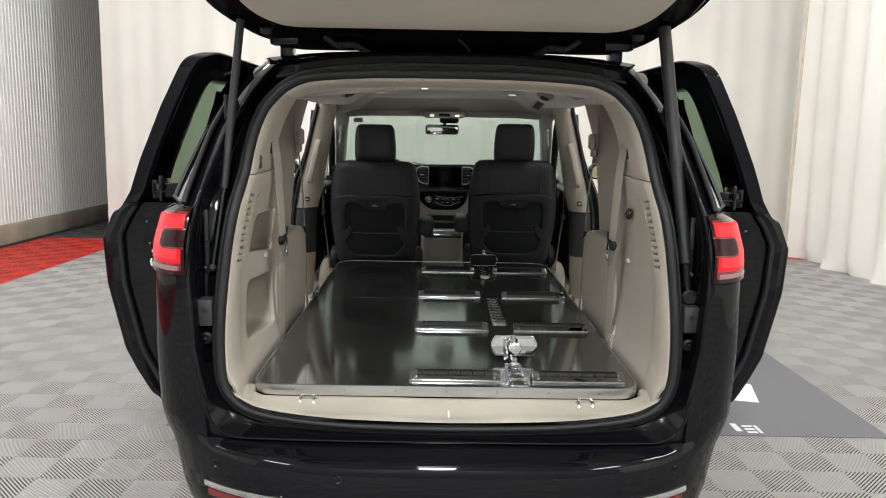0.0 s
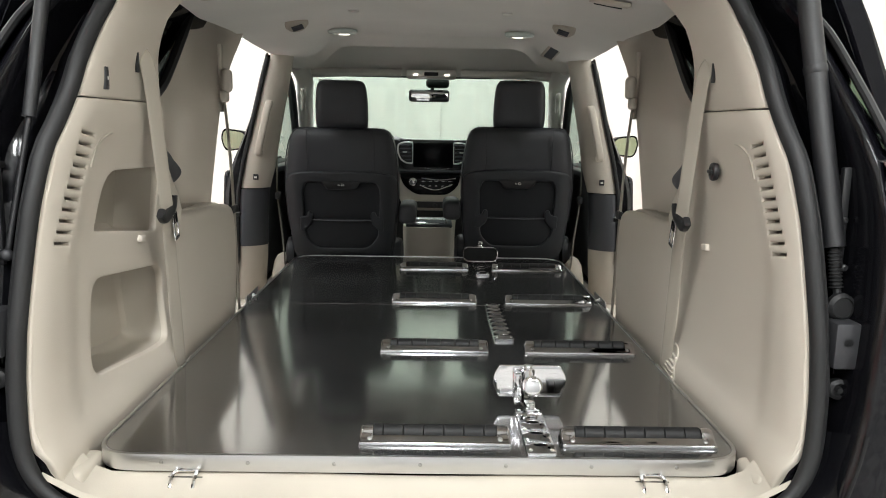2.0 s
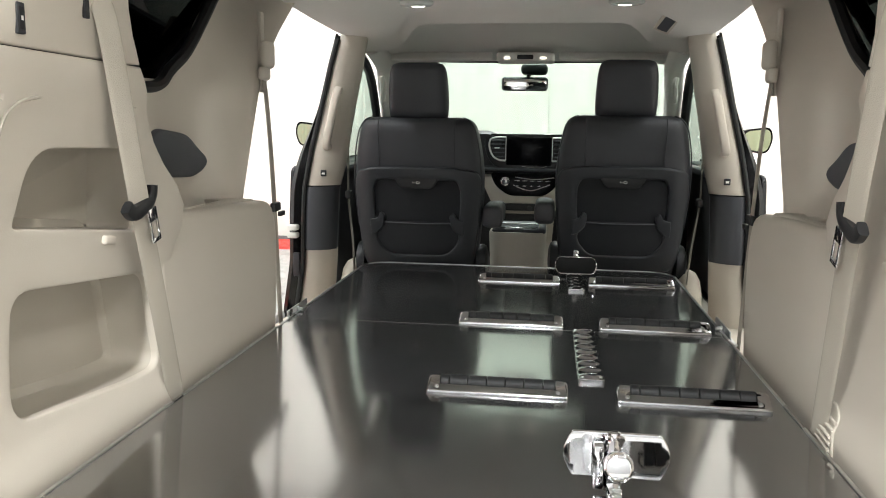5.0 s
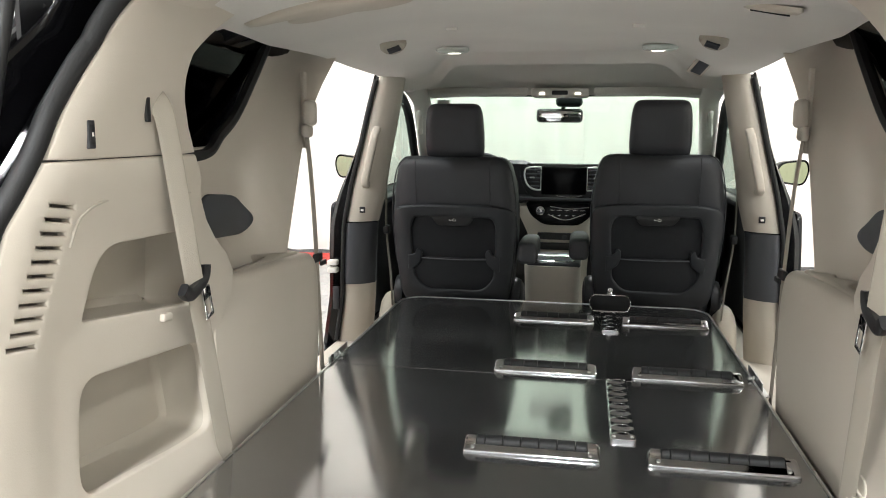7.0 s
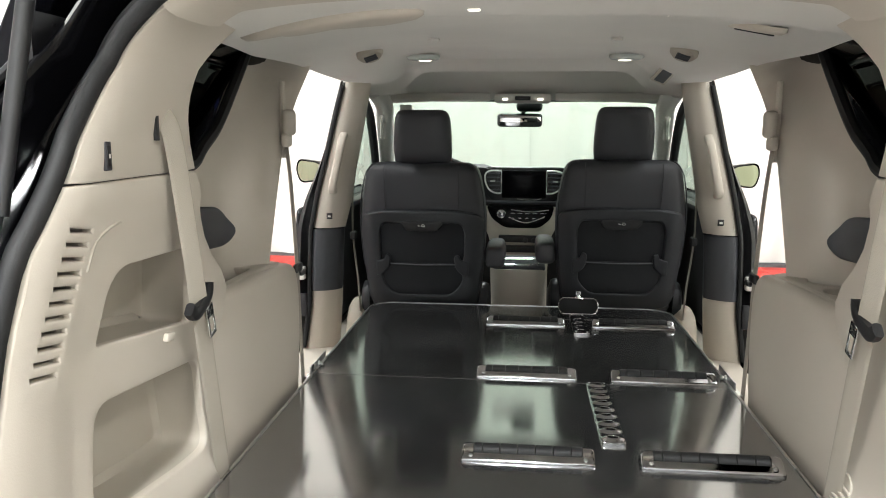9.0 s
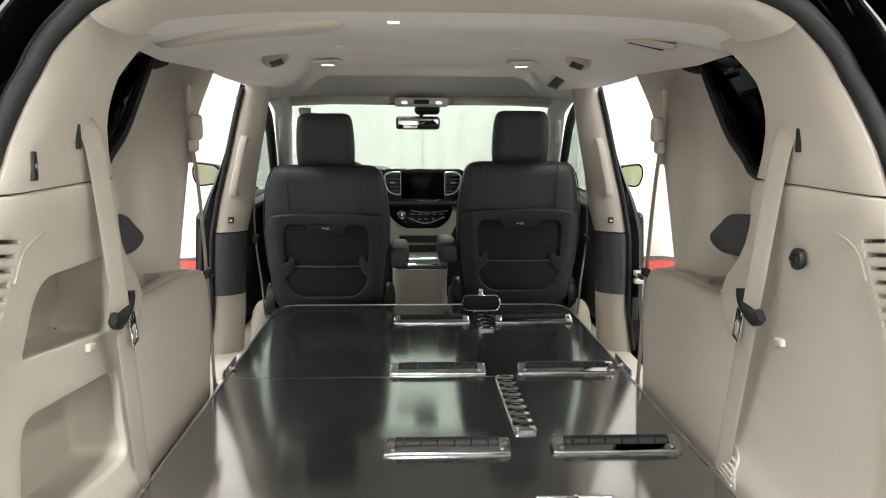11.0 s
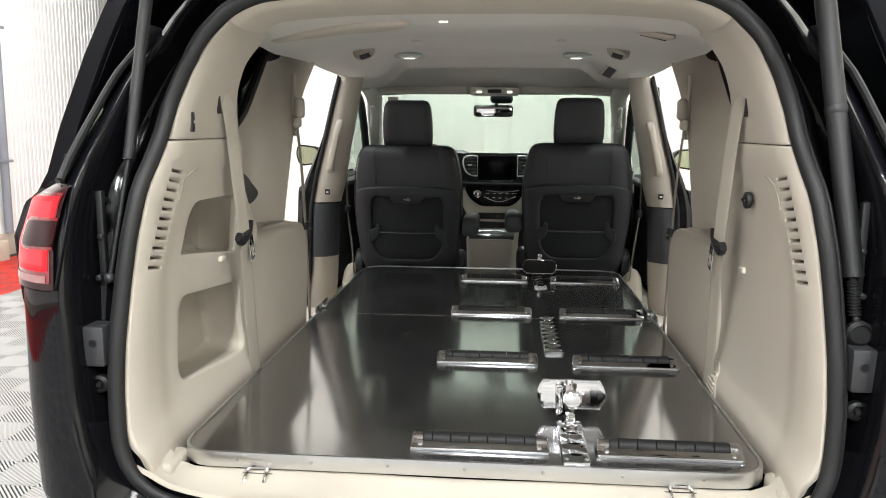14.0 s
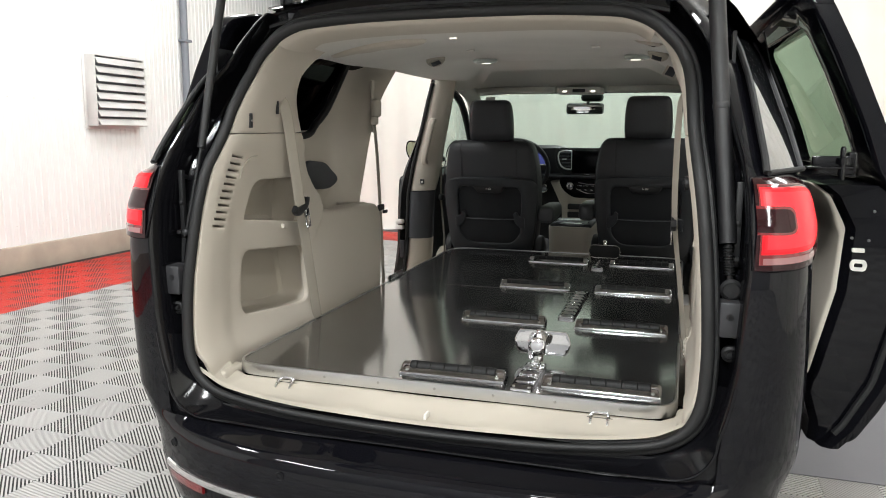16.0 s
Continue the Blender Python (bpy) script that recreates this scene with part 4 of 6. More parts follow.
part("switch_mark", box(-.5914, -.5908, -.0200, -.0160, 1.322, 1.328), WHITE_PLASTIC, sw)
bm = bmesh.new()
lathe(bm, (.612, .137, 1.162), (-1, 0, 0), ((0.018, -0.004), (0.0195, 0.003), (0.018, 0.007), (0.011, 0.009), (0.009, 0.008)), 24)
rbox(bm, .599, .606, .125, .149, 1.158, 1.166, 0.002)
part("socket_cap", bm, BLACK_PLASTIC, van, "black power socket cap")
# darker beige ground paints shade between the ribs
lv = part("lower_vent", sheet(lambda u, v, d: Vector((trim_x(u, v) - .004 + d, u, v)), rpoly([(.362, .612), (.452, .612), (.448, .680), (.43, .702), (.395, .705), (.372, .69)], .014, 4), step=.02, lip=.003, depth=.008), BEIGE_DEEP, van, "small moulded vent low on the side panel")
for k in range(6):
    z = .622 + k * .0125
    part("vent_rib", tube(bmesh.new(), [Vector((trim_x(y, z) - .006, y, z + .10 * (y - .41))) for y in (.368, .39, .42, .446)], 0.003, 8), BEIGE, lv)
part("firewall", box(-.88, .88, 3.36, 3.46, .30, 1.05), BLACK_PLASTIC, van)
# rear sill trim
rim_low = interp(sorted([(p.x, p.z) for p in half if p.z < .70]))
bm = bmesh.new()
rows = []
n = 40
for i in range(n + 1):
    x = -.64 + 1.28 * i / n
    e = abs(x) / .64
    zb = min(.652, rim_low(abs(x)) + .002)
    zi = min(zb, 0.574 + 0.05 * max(0, (e - .90) / .10) ** 2)
    dip = 0.010 * ease((0.17 - abs(x - .0)) / 0.05)
    rows.append([(x, -.262, zb), (x, -.25, zb + 0.004), (x, -.240, .5 * (zb + zi) + 0.007 - dip * .5), (x, -.225, zi + 0.008 - dip), (x, -.20, zi + 0.012 - dip), (x, -.165, zi + 0.021 - dip * .3), (x, -.142, zi + 0.027), (x, -.128, zi + .027), (x, -.126, .55)])
loft(bm, rows)
sill = part("sill_trim", bm, SILL_SHADED, van, "beige moulded rear sill trim, darkened in place of shade")
part("sill_mark", box(.003, .009, -.236, -.205, .575, .589, 0.001), WHITE_PLASTIC, sill)
for s in (-1, 1):
    bm = bmesh.new()
    rbox(bm, s * .634 - .022, s * .634 + .03, -.185, -.08, .575, .625, 0.014, 3)
    part("sill_corner", bm, SILL_SHADED, sill)
    bm = bmesh.new()
    rbox(bm, s * .433 - .034, s * .433 + .034, -.150, -.122, .586, .600, 0.003)
    part("latch_pocket", bm, BLACK_PLASTIC, sill)
    bm = bmesh.new()
    tube(bm, smooth_path([(s * .433 - .021, -.182, .574), (s * .433 - .021, -.165, .602), (s * .433 - .020, -.146, .608), (s * .433 - .013, -.139, .609), (s * .433 + .013, -.139, .609), (s * .433 + .020, -.146, .608), (s * .433 + .021, -.165, .602), (s * .433 + .021, -.182, .574)], 4), 0.0036, 8)
    part("tie_down_loop", bm, CHROME, sill, "bright steel tie-down loop")

# ---- headliner ----
head_c = interp([(.03, 1.594), (.045, 1.586), (.08, 1.578), (.14, 1.574), (.25, 1.574), (.40, 1.575), (.44, 1.579), (.465, 1.590), (.6, 1.597), (1.0, 1.613), (1.4, 1.627), (1.77, 1.638), (2.6, 1.640)])


def head_z(x, y):
    a = abs(x)
    drop = 0.062 * (a / .66) ** 3.4
    lobe = 0.085 * ease((a - .36) / .26)
    k = ease((y - 1.35) / .5)
    return head_c(y) - (drop * (1 - k) + lobe * k)


def head_w(y):
    return float(np.interp(y, [.03, .1, .3, .45, .8, 1.2, 1.4, 2.0, 2.24], [.49, .53, .575, .62, .665, .675, .69, .72, .70]))


bm = bmesh.new()
rows = []
for i in range(65):
    v = i / 64
    row = []
    for j in range(57):
        u = j / 28 - 1
        x = .715 * u
        end = 2.09 + .24 * ease((abs(x) - .40) / .16)
        y = 0.028 + (end - 0.028) * v ** 1.25
        x *= head_w(y) / .715
        row.append((x, y, head_z(x, y) - .042 * ease((v - .965) / .035)))
    rows.append(row)
loft(bm, rows)
headliner = part("headliner", bm, HEADCLOTH, van, "pale cloth headliner", sharp=60)
# beige edge trim along the top of the opening
bm = bmesh.new()
top = [p for p in half if p.z > 1.538]
top = [Vector((-p.x, 0, p.z)) for p in reversed(top[1:])] + top
rows = []
for k, y, dz in ((1.0, None, 0.002), (.992, .030, -.006), (.985, .055, -.011), (.975, .09, -.013), (.965, .14, -.013), (.955, .175, -.009)):
    rows.append([Vector((p.x * k, y_open(p.z) + .004 if y is None else y, p.z + dz if y is None or y < .08 else min(p.z + dz, head_z(p.x * k, y) - .0025))) for p in top])
loft(bm, rows)
part("header_trim", bm, BEIGE, headliner, "beige edge trim above the rear opening", sharp=70)
# front part behind the sun visors
bm = bmesh.new()
rows = []
for y, z in ((2.02, 1.690), (2.2, 1.668), (2.35, 1.632), (2.48, 1.580), (2.60, 1.550), (2.70, 1.505)):
    rows.append([(.68 * u, y - .06 * abs(u) ** 2, z - .022 * abs(u) ** 2.5) for u in [i / 12 - 1 for i in range(25)]])
loft(bm, rows)
part("front_headliner", bm, HEADCLOTH, headliner, sharp=60)
for s in (-1, 1):
    lz = head_z(.365, 1.77)
    bm = bmesh.new()
    lathe(bm, (0, 0, 0), (0, 0, -1), ((0.06, -0.004), (0.062, 0.004), (0.055, 0.012), (0.04, 0.015), (0.02, 0.0155)), 28)
    bmesh.ops.transform(bm, matrix=pose(s * .365, 1.77, lz - .010) @ Matrix.Diagonal((1.0, .7, 1, 1)), verts=bm.verts)
    lampo = part("dome_lamp", bm, LAMP_BEZEL, headliner, "oval ceiling lamp")
    bm = bmesh.new()
    lathe(bm, (s * .358, 1.765, lz - 0.022), (0, 0, -1), ((0.024, 0), (0.024, 0.004), (0.018, 0.006)), 20)
    bmesh.ops.scale(bm, vec=(1, .5, 1), space=Matrix.Translation((-s * .358, -1.765, 0)), verts=bm.verts)
    part("lamp_lens", bm, LAMP_GLOW, lampo, "lit warm white lens")
    # coat hook grip, round air outlet
    bm = bmesh.new()
    hx, hy = s * .475, 1.205
    lathe(bm, (0, 0, 0), (0, 0, -1), ((0.05, -0.006), (0.05, 0.004), (0.04, 0.014), (0.02, 0.017)), 24)
    bmesh.ops.transform(bm, matrix=pose(hx, hy + .12, head_z(.5, hy + .12) - .004, -26, s * 18, 0) @ Matrix.Diagonal((.85, .75, 1, 1)), verts=bm.verts)
    outl = part("air_outlet", bm, BEIGE_DEEP, headliner, "round ceiling air outlet")
    bm = bmesh.new()
    for k in (-1, 0, 1):
        rbox(bm, -.020, .020, k * .009 - .0035, k * .009 + .0035, -.021, -.015, 0.001, m=pose(hx, hy + .12, head_z(.5, hy + .12) - .004, -26, s * 18, 0))
    part("outlet_vane", bm, GREY_PLASTIC, outl)
    bm = bmesh.new()
    rbox(bm, -.016, .016, -.006, .006, -.006, .002, 0.002, m=pose(s * .25, 1.095, head_z(.25, 1.095) - .002))
    part("trim_clip", bm, HEADCLOTH, headliner)
    # sun visor
    bm = bmesh.new()
    rbox(bm, -.24, .24, -.020, .020, -.010, .010, 0.009, 3, m=pose(s * .39, 2.575, 1.515, 66, 0, 0))
    vis = part("sun_visor", bm, HEADCLOTH, headliner, "pale folded sun visor")
    bm = bmesh.new()
    rbox(bm, -.09, .09, -.012, .012, -.012, -.008, 0.001, m=pose(s * .36, 2.5645, 1.511, 66, 0, 0))
    part("visor_label", bm, WHITE_PLASTIC, vis)
bm = bmesh.new()
rbox(bm, -.03, .03, -.045, .045, -.008, .002, 0.003, m=pose(.518, 1.895, head_z(.518, 1.895) - .012, -32, 20, 12))
mm = part("map_lamp_panel", bm, BEIGE, headliner, "small ceiling switch panel")
bm = bmesh.new()
rbox(bm, -.020, .020, -.034, .034, -.011, -.007, 0.002, m=pose(.518, 1.895, head_z(.518, 1.895) - .012, -32, 20, 12))
part("panel_glass", bm, GREY_PLASTIC, mm)
for x, y in ((-.089, .318), (.286, .496)):
    bm = bmesh.new()
    rbox(bm, -.011, .011, -.006, .006, -.003, .004, 0.002, m=pose(x, y, head_z(x, y)))
    part("spot_lamp", bm, LAMP_GLOW, headliner, "tiny lit ceiling spot lamp")
bm = bmesh.new()
for cxx, cyy, hl, hw, turn, th in ((-.375, .40, .215, .058, -24, .014), (-.41, .535, .135, .050, -36, .009)):
    prof = [(1.0, .014), (.985, -.4 * th), (.93, -.8 * th), (.82, -th), (.3, -1.02 * th)]
    rows = []
    for q, d in prof:
        row = []
        for i in range(40):
            w = 2 * math.pi * i / 40
            u = math.copysign(abs(math.cos(w)) ** .7, math.cos(w)) * hl * q
            v = math.copysign(abs(math.sin(w)) ** .9, math.sin(w)) * hw * (q if q > .5 else q)
            a = radians(turn)
            x, y = cxx + u * math.cos(a) - v * math.sin(a), cyy + u * math.sin(a) + v * math.cos(a)
            row.append((x, y, head_z(x, y) + d))
        rows.append(row)
    loft(bm, rows, closed=True, caps=True)
part("third_row_vent_cover", bm, BEIGE, headliner, "long moulded two-layer ceiling cover", sharp=60)
bm = bmesh.new()
lathe(bm, (0, 0, 0), (0, 0, -1), ((0.05, -0.006), (0.05, 0.003), (0.042, 0.009), (0.02, 0.010)), 24)
bmesh.ops.transform(bm, matrix=pose(.47, .60, head_z(.47, .60), 0, 14, -58) @ Matrix.Diagonal((1.6, .62, 1, 1)), verts=bm.verts)
gg = part("roof_belt_outlet", bm, BEIGE, headliner, "ceiling belt outlet cover")
# black bar on the cover paints in a slit's darkness
part("outlet_slit", box(-.05, .05, -.004, .004, -.013, -.009, m=pose(.47, .60, head_z(.47, .60), 0, 14, -58)), BLACK_PLASTIC, gg)
bm = bmesh.new()
rbox(bm, -.13, .13, 2.50, 2.66, 1.488, 1.528, 0.012, 3, m=None)
oc = part("overhead_console", bm, HEADCLOTH, headliner, "overhead console with two lit map lamps")
part("console_switches", box(-.036, .036, 2.494, 2.51, 1.497, 1.516, 0.004), BLACK_PLASTIC, oc)
for s in (-1, 1):
    part("map_lamp", box(s * .08 - .013, s * .08 + .013, 2.494, 2.51, 1.497, 1.507, 0.004), LAMP_GLOW, oc, "lit map lamp")

# ---- pillars, front doors, floor ----
for s in (-1, 1):
    # B pillar: upper beige, slate middle, beige foot
    b_out = interp([(.40, .925), (.46, .916), (.62, .892), (.76, .889), (.93, .881), (1.09, .85), (1.28, .80), (1.44, .761), (1.56, .728)])
    b_in = interp([(.40, .79), (.62, .775), (.92, .763), (1.05, .728), (1.2, .704), (1.36, .672), (1.56, .635)])
    def brow(z, off=0.0):
        xo, xi = b_out(z), b_in(z)
        m = (xo + xi) / 2
        return [(s * (xo + .004), 2.115 - off, z), (s * xo, 2.095 - off, z), (s * (xo - .02), 2.088 - off, z), (s * m, 2.10 - off, z), (s * (xi + .02), 2.13 - off, z), (s * xi, 2.16 - off, z), (s * (xi + .01), 2.22, z), (s * (xi + .05), 2.25, z)]
    bp = part("b_pillar_trim", loft(bmesh.new(), [brow(z) for z in [.945 + .03 * i for i in range(22)]]), BEIGE, van, "beige middle pillar trim", sharp=60)
    part("pillar_panel", loft(bmesh.new(), [brow(z, 0.006) for z in (.672, .68, .8, .93, .94)]), GREY_PLASTIC, bp, "slate grey pillar panel", sharp=60)
    part("pillar_foot", loft(bmesh.new(), [brow(z, -.004) for z in (.40, .5, .6, .67)]), BEIGE, bp, "beige pillar foot", sharp=60)
    bm = bmesh.new()
    tube(bm, smooth_path([(s * .79, 2.10, 1.105), (s * .788, 2.072, 1.125), (s * .765, 2.065, 1.22), (s * .744, 2.065, 1.31), (s * .738, 2.09, 1.34)], 6), 0.014, 10, flat=(0.017, 0.014), up=(0, 1, 0))
    part("grab_handle", bm, BEIGE, bp, "beige grab handle", sharp=60)
    part("pillar_mark", box(s * .808 - .012, s * .808 + .012, 2.090, 2.098, .984, 1.010, 0.002), BLACK_PLASTIC, bp, "small dark pictogram plate")
    part("mark_symbol", box(s * .808 - .006, s * .808 + .006, 2.0885, 2.0905, .992, 1.000), WHITE_PLASTIC, bp)
    bm = bmesh.new()
    tube(bm, [Vector((s * (b_out(z) + .008), 2.086, z)) for z in [.42 + .04 * i for i in range(29)]], 0.010, 8)
    part("door_seal", bm, RUBBER, bp, "black door opening seal")
    bm = bmesh.new()
    rows = []
    for z in [.36 + .04 * i for i in range(31)]:
        x = b_out(max(.4, z))
        k = .055 - .045 * ease((z - .95) / .35)
        rows.append([(s * (x + .012), 2.095, z), (s * (x + .012 + k * .7), 2.085, z), (s * (x + .015 + k), 2.10, z), (s * (x + .016 + k), 2.2, z), (s * (x + .012), 2.34, z)])
    loft(bm, rows)
    part("b_pillar", bm, JAMB, bp, "gloss black pillar jamb")
    bm = bmesh.new()
    for dz in (0, .032):
        rbox(bm, s * .935 - .022, s * .935 + .022, 2.05, 2.09, .725 + dz, .748 + dz, 0.006)
    part("door_striker", bm, WHITE_PLASTIC, bp, "white door striker block")
    part("striker_plate", box(s * .925 - .014, s * .925 + .014, 2.072, 2.09, .56, .66, 0.003), GREY_STEEL, bp)
    # front belt on the pillar
    fb = part("front_seat_belt", tube(bmesh.new(), smooth_path([(s * .742, 2.235, 1.265), (s * .735, 2.22, 1.1), (s * .73, 2.20, .9), (s * .70, 2.16, .70), (s * .685, 2.12, .58)], 6), 0.02, 8, flat=(0.016, 0.0015), up=(s, 0, 0)), WEBBING, van, "beige front seat belt")
    bm = bmesh.new()
    rbox(bm, s * .752 - .014, s * .752 + .014, 2.22, 2.27, 1.275, 1.34, 0.010, 3)
    rbox(bm, s * .742 - .010, s * .742 + .010, 2.215, 2.255, 1.25, 1.275, 0.006)
    part("belt_anchor", bm, BEIGE, fb)
    part("belt_tongue", box(s * .728 - .012, s * .728 + .012, 2.175, 2.225, .885, .92, 0.008), BLACK_PLASTIC, fb)
    boot = [superring(w, d, 2.215, z, 24, .7) for z, w, d in ((.40, .052, .10), (.47, .056, .11), (.54, .052, .10), (.585, .044, .085), (.612, .030, .06), (.62, .014, .03))]
    for row in boot:
        for p in row:
            p.x += s * .705
    part("belt_boot", loft(bmesh.new(), boot, closed=True, caps=True), BEIGE_DEEP, fb, "rounded beige belt cover", sharp=60)
    # A pillar and front door
    bm = bmesh.new()
    tube(bm, smooth_path([(s * .66, 2.35, 1.545), (s * .665, 2.62, 1.485), (s * .70, 2.85, 1.385), (s * .77, 3.3, 1.12), (s * .79, 3.42, 1.04)], 6), 0.045, 12)
    ap = part("a_pillar_trim", bm, HEADCLOTH, van, "pale front pillar trim")
    bm = bmesh.new()
    tube(bm, smooth_path([(s * .675, 2.62, 1.42), (s * .668, 2.60, 1.39), (s * .68, 2.66, 1.33), (s * .69, 2.72, 1.33)], 5), 0.014, 8)
    part("grab_handle", bm, HEADCLOTH, ap)
    bm = bmesh.new()
    tube(bm, smooth_path([(s * .725, 2.27, 1.52), (s * .735, 2.55, 1.475), (s * .76, 2.8, 1.37), (s * .82, 3.25, 1.07)], 6), 0.022, 8)
    tube(bm, [(s * .80, 2.33, 1.52), (s * .86, 2.36, 1.0)], 0.02, 8)
    part("window_frame", bm, RUBBER, ap, "black front door window frame")
    dl = lambda u, v, d, s=s: Vector((s * (.90 - 0.06 * max(0, v - .8) + d), u, v))
    fd = part("front_door", sheet(dl, rpoly([(2.28, .42), (3.38, .42), (3.40, 1.02), (2.30, 1.0)], .03), step=0.15, lip=0.01, depth=0.09), BLACK_PLASTIC, van, "closed front door with dark lining")
    part("door_skin", sheet(lambda u, v, d, s=s: Vector((s * (.985 - 0.05 * max(0, v - .8) - d), u, v)), rpoly([(2.17, .30), (3.45, .30), (3.45, 1.03), (2.17, 1.01)], .03), step=0.15, lip=0.01, depth=0.02), PAINT, fd)
    gl = part("window_pane", sheet(lambda u, v, d, s=s: Vector((s * (.865 - 0.25 * (v - 1.0) + d), u, v)), [Vector(p) for p in ((2.30, 1.0), (3.38, 1.03), (2.85, 1.36), (2.62, 1.455), (2.30, 1.51))], step=0.3, lip=0.001, depth=0.003), GREEN_GLASS, fd, "greenish door window glass")
    gl.visible_shadow = False
    part("door_sill", box(s * .87 - .05, s * .87 + .06, 2.3, 3.36, .985, 1.015, 0.012), BLACK_PLASTIC, fd)
    # wing mirror
    mm4 = pose(s * 1.048, 2.74, 1.15, 0, 0, s * 9)
    bm = bmesh.new()
    shell = rpoly([(-.080, -.040), (.060, -.062), (.084, .010), (.070, .066), (-.050, .052), (-.082, .010)], [.035, .04, .04, .04, .04, .03], 6)
    loft(bm, [[mm4 @ Vector((s * p.x * k, y, p.y * k)) for p in shell] for k, y in ((.90, -.034), (.97, -.045), (1.0, -.036), (.99, .0), (.90, .034), (.62, .058), (.2, .066))], closed=True, caps=True)
    wm = part("wing_mirror", bm, PAINT, van, "gloss black wing mirror")
    bm = bmesh.new()
    loft(bm, [[mm4 @ Vector((s * p.x * .86 + s * .004, y, p.y * .84)) for p in shell] for y in (-.0385, -.0365)], closed=True, caps=True)
    part("mirror_glass", bm, WING_GLASS, wm)
    bm = bmesh.new()
    rbox(bm, -.08, .08, -.03, .03, -.02, .02, 0.015, m=pose(s * .96, 2.76, 1.07, 0, s * 25, 0))
    part("mirror_arm", bm, PAINT, wm)
    # front edge of the body seen past the open sliding door
    bm = bmesh.new()
    rbox(bm, s * .95 - .06, s * .95 + .045, 1.14, 3.4, .24, .40, 0.02)
    part("rocker_sill", bm, PAINT, van)
    bm = bmesh.new()
    rbox(bm, s * .82 - .12, s * .82 + .10, 1.08, 2.2, .36, .412, 0.012)
    part("step_trim", bm, BEIGE, van, "beige door step trim")
bm = rbox(box(-.66, .66, .0, 1.06, .30, .385, 0.01), -.90, .90, 1.06, 3.5, .30, .385, 0.01)
part("cabin_floor", bm, BEIGE_DEEP, van, "beige cabin floor")
bm = box(-.70, .70, -.26, .1, .40, .565, 0.01)
part("tail_panel", bm, JAMB, van)


# ---- seats ----
def front_seat(x, y, dz, s, label):
    """A front seat seen from behind; its shell stands at y at elbow height and the backrest leans to the rear. s: the side of the cabin."""
    seat = thing("front_seat", label, "seat", (x, y, .385), VAN, "front seats")
    o = Vector((x, y, dz))

    def mv(bm):
        bmesh.ops.translate(bm, vec=o, verts=bm.verts)
        return bm

    def lean(bm):
        for v in bm.verts:
            v.co.y -= .17 * (v.co.z - 1.0)
        return mv(bm)

    prof = [(.50, .205, .06), (.60, .228, .07), (.70, .244, .078), (.80, .254, .083), (.92, .262, .086), (1.02, .263, .086), (1.09, .256, .084), (1.14, .248, .080), (1.18, .240, .074), (1.205, .232, .065),
            (1.222, .222, .055), (1.233, .207, .042), (1.239, .188, .028), (1.241, .16, .014)]
    bm = bmesh.new()
    loft(bm, [superring(hw, ht, .086, z, 40, .5 if z < 1.2 else .45) for z, hw, ht in prof], closed=True, caps=True)
    for v in bm.verts:
        side = ease((abs(v.co.x) - .17) / .09)
        v.co.y += .035 * side * ease((v.co.y - .06) / .05) - .010 * ease((.15 - abs(v.co.x)) / .05) * ease((.05 - v.co.y) / .03) * ease((v.co.z - 1.05) / .05) * .6
    part("backrest", lean(bm), LEATHER, seat, "charcoal leather backrest", sharp=60)
    # stitched seams of the upper back
    for sx in (-.152, .152):
        bm = tube(bmesh.new(), [Vector((sx + .05 * sx * (z - 1.06), .0005 + (.0 if z < 1.19 else (z - 1.19) * .5), z)) for z in (1.035, 1.08, 1.12, 1.16, 1.185, 1.20, 1.215, 1.228)], 0.0021, 6)
        part("seam", lean(bm), SHELL, seat)
    for sx in (-1, 1):
        bm = tube(bmesh.new(), smooth_path([(sx * .25, .018, .80), (sx * .259, .018, .95), (sx * .254, .018, 1.08), (sx * .243, .020, 1.15), (sx * .231, .026, 1.195), (sx * .209, .036, 1.228), (sx * .184, .05, 1.2395)], 5), 0.0028, 6)
        part("piping", lean(bm), SHELL, seat)
    # moulded rear shell round a deep map pocket
    yb = lambda u, v: -.014 - .006 * (1 - (u / .25) ** 2) + .03 * (max(0, abs(u) - .20) / .06) ** 1.5 + .012 * ease((.70 - v) / .08)
    outl = rpoly([(-.215, .625), (.215, .625), (.238, .78), (.253, .96), (.243, 1.018), (.16, 1.034), (-.16, 1.034), (-.243, 1.018), (-.253, .96), (-.238, .78)], [.045, .045, .1, .06, .04, .06, .06, .04, .06, .1], 6)
    hole = rpoly([(-.125, .672), (.125, .672), (.178, .735), (.176, .80), (.184, .86), (.186, .96), (.165, 1.002), (-.165, 1.002), (-.186, .96), (-.184, .86), (-.176, .80), (-.178, .735)], [.05, .05, .05, .03, .03, .04, .03, .03, .04, .03, .03, .05], 5)
    shell = part("rear_shell", lean(sheet(lambda u, v, d: Vector((u, yb(u, v) + d, v)), outl, [hole], step=0.026, lip=0.010, depth=0.035, hole_lip=0.009, hole_depth=0.04)), SHELL, seat, "moulded dark rear shell", sharp=50)
    part("pocket_back", lean(sheet(lambda u, v, d: Vector((u, -.001 + d * .1, v)), grown(dense(hole, .05), .006), step=0.05, lip=0.001, depth=0.002)), NET, shell, "dark woven pocket lining")
    net = rpoly([(-.120, .678), (.120, .678), (.172, .737), (.168, .818), (-.168, .818), (-.172, .737)], [.05, .05, .05, .01, .01, .05], 5)
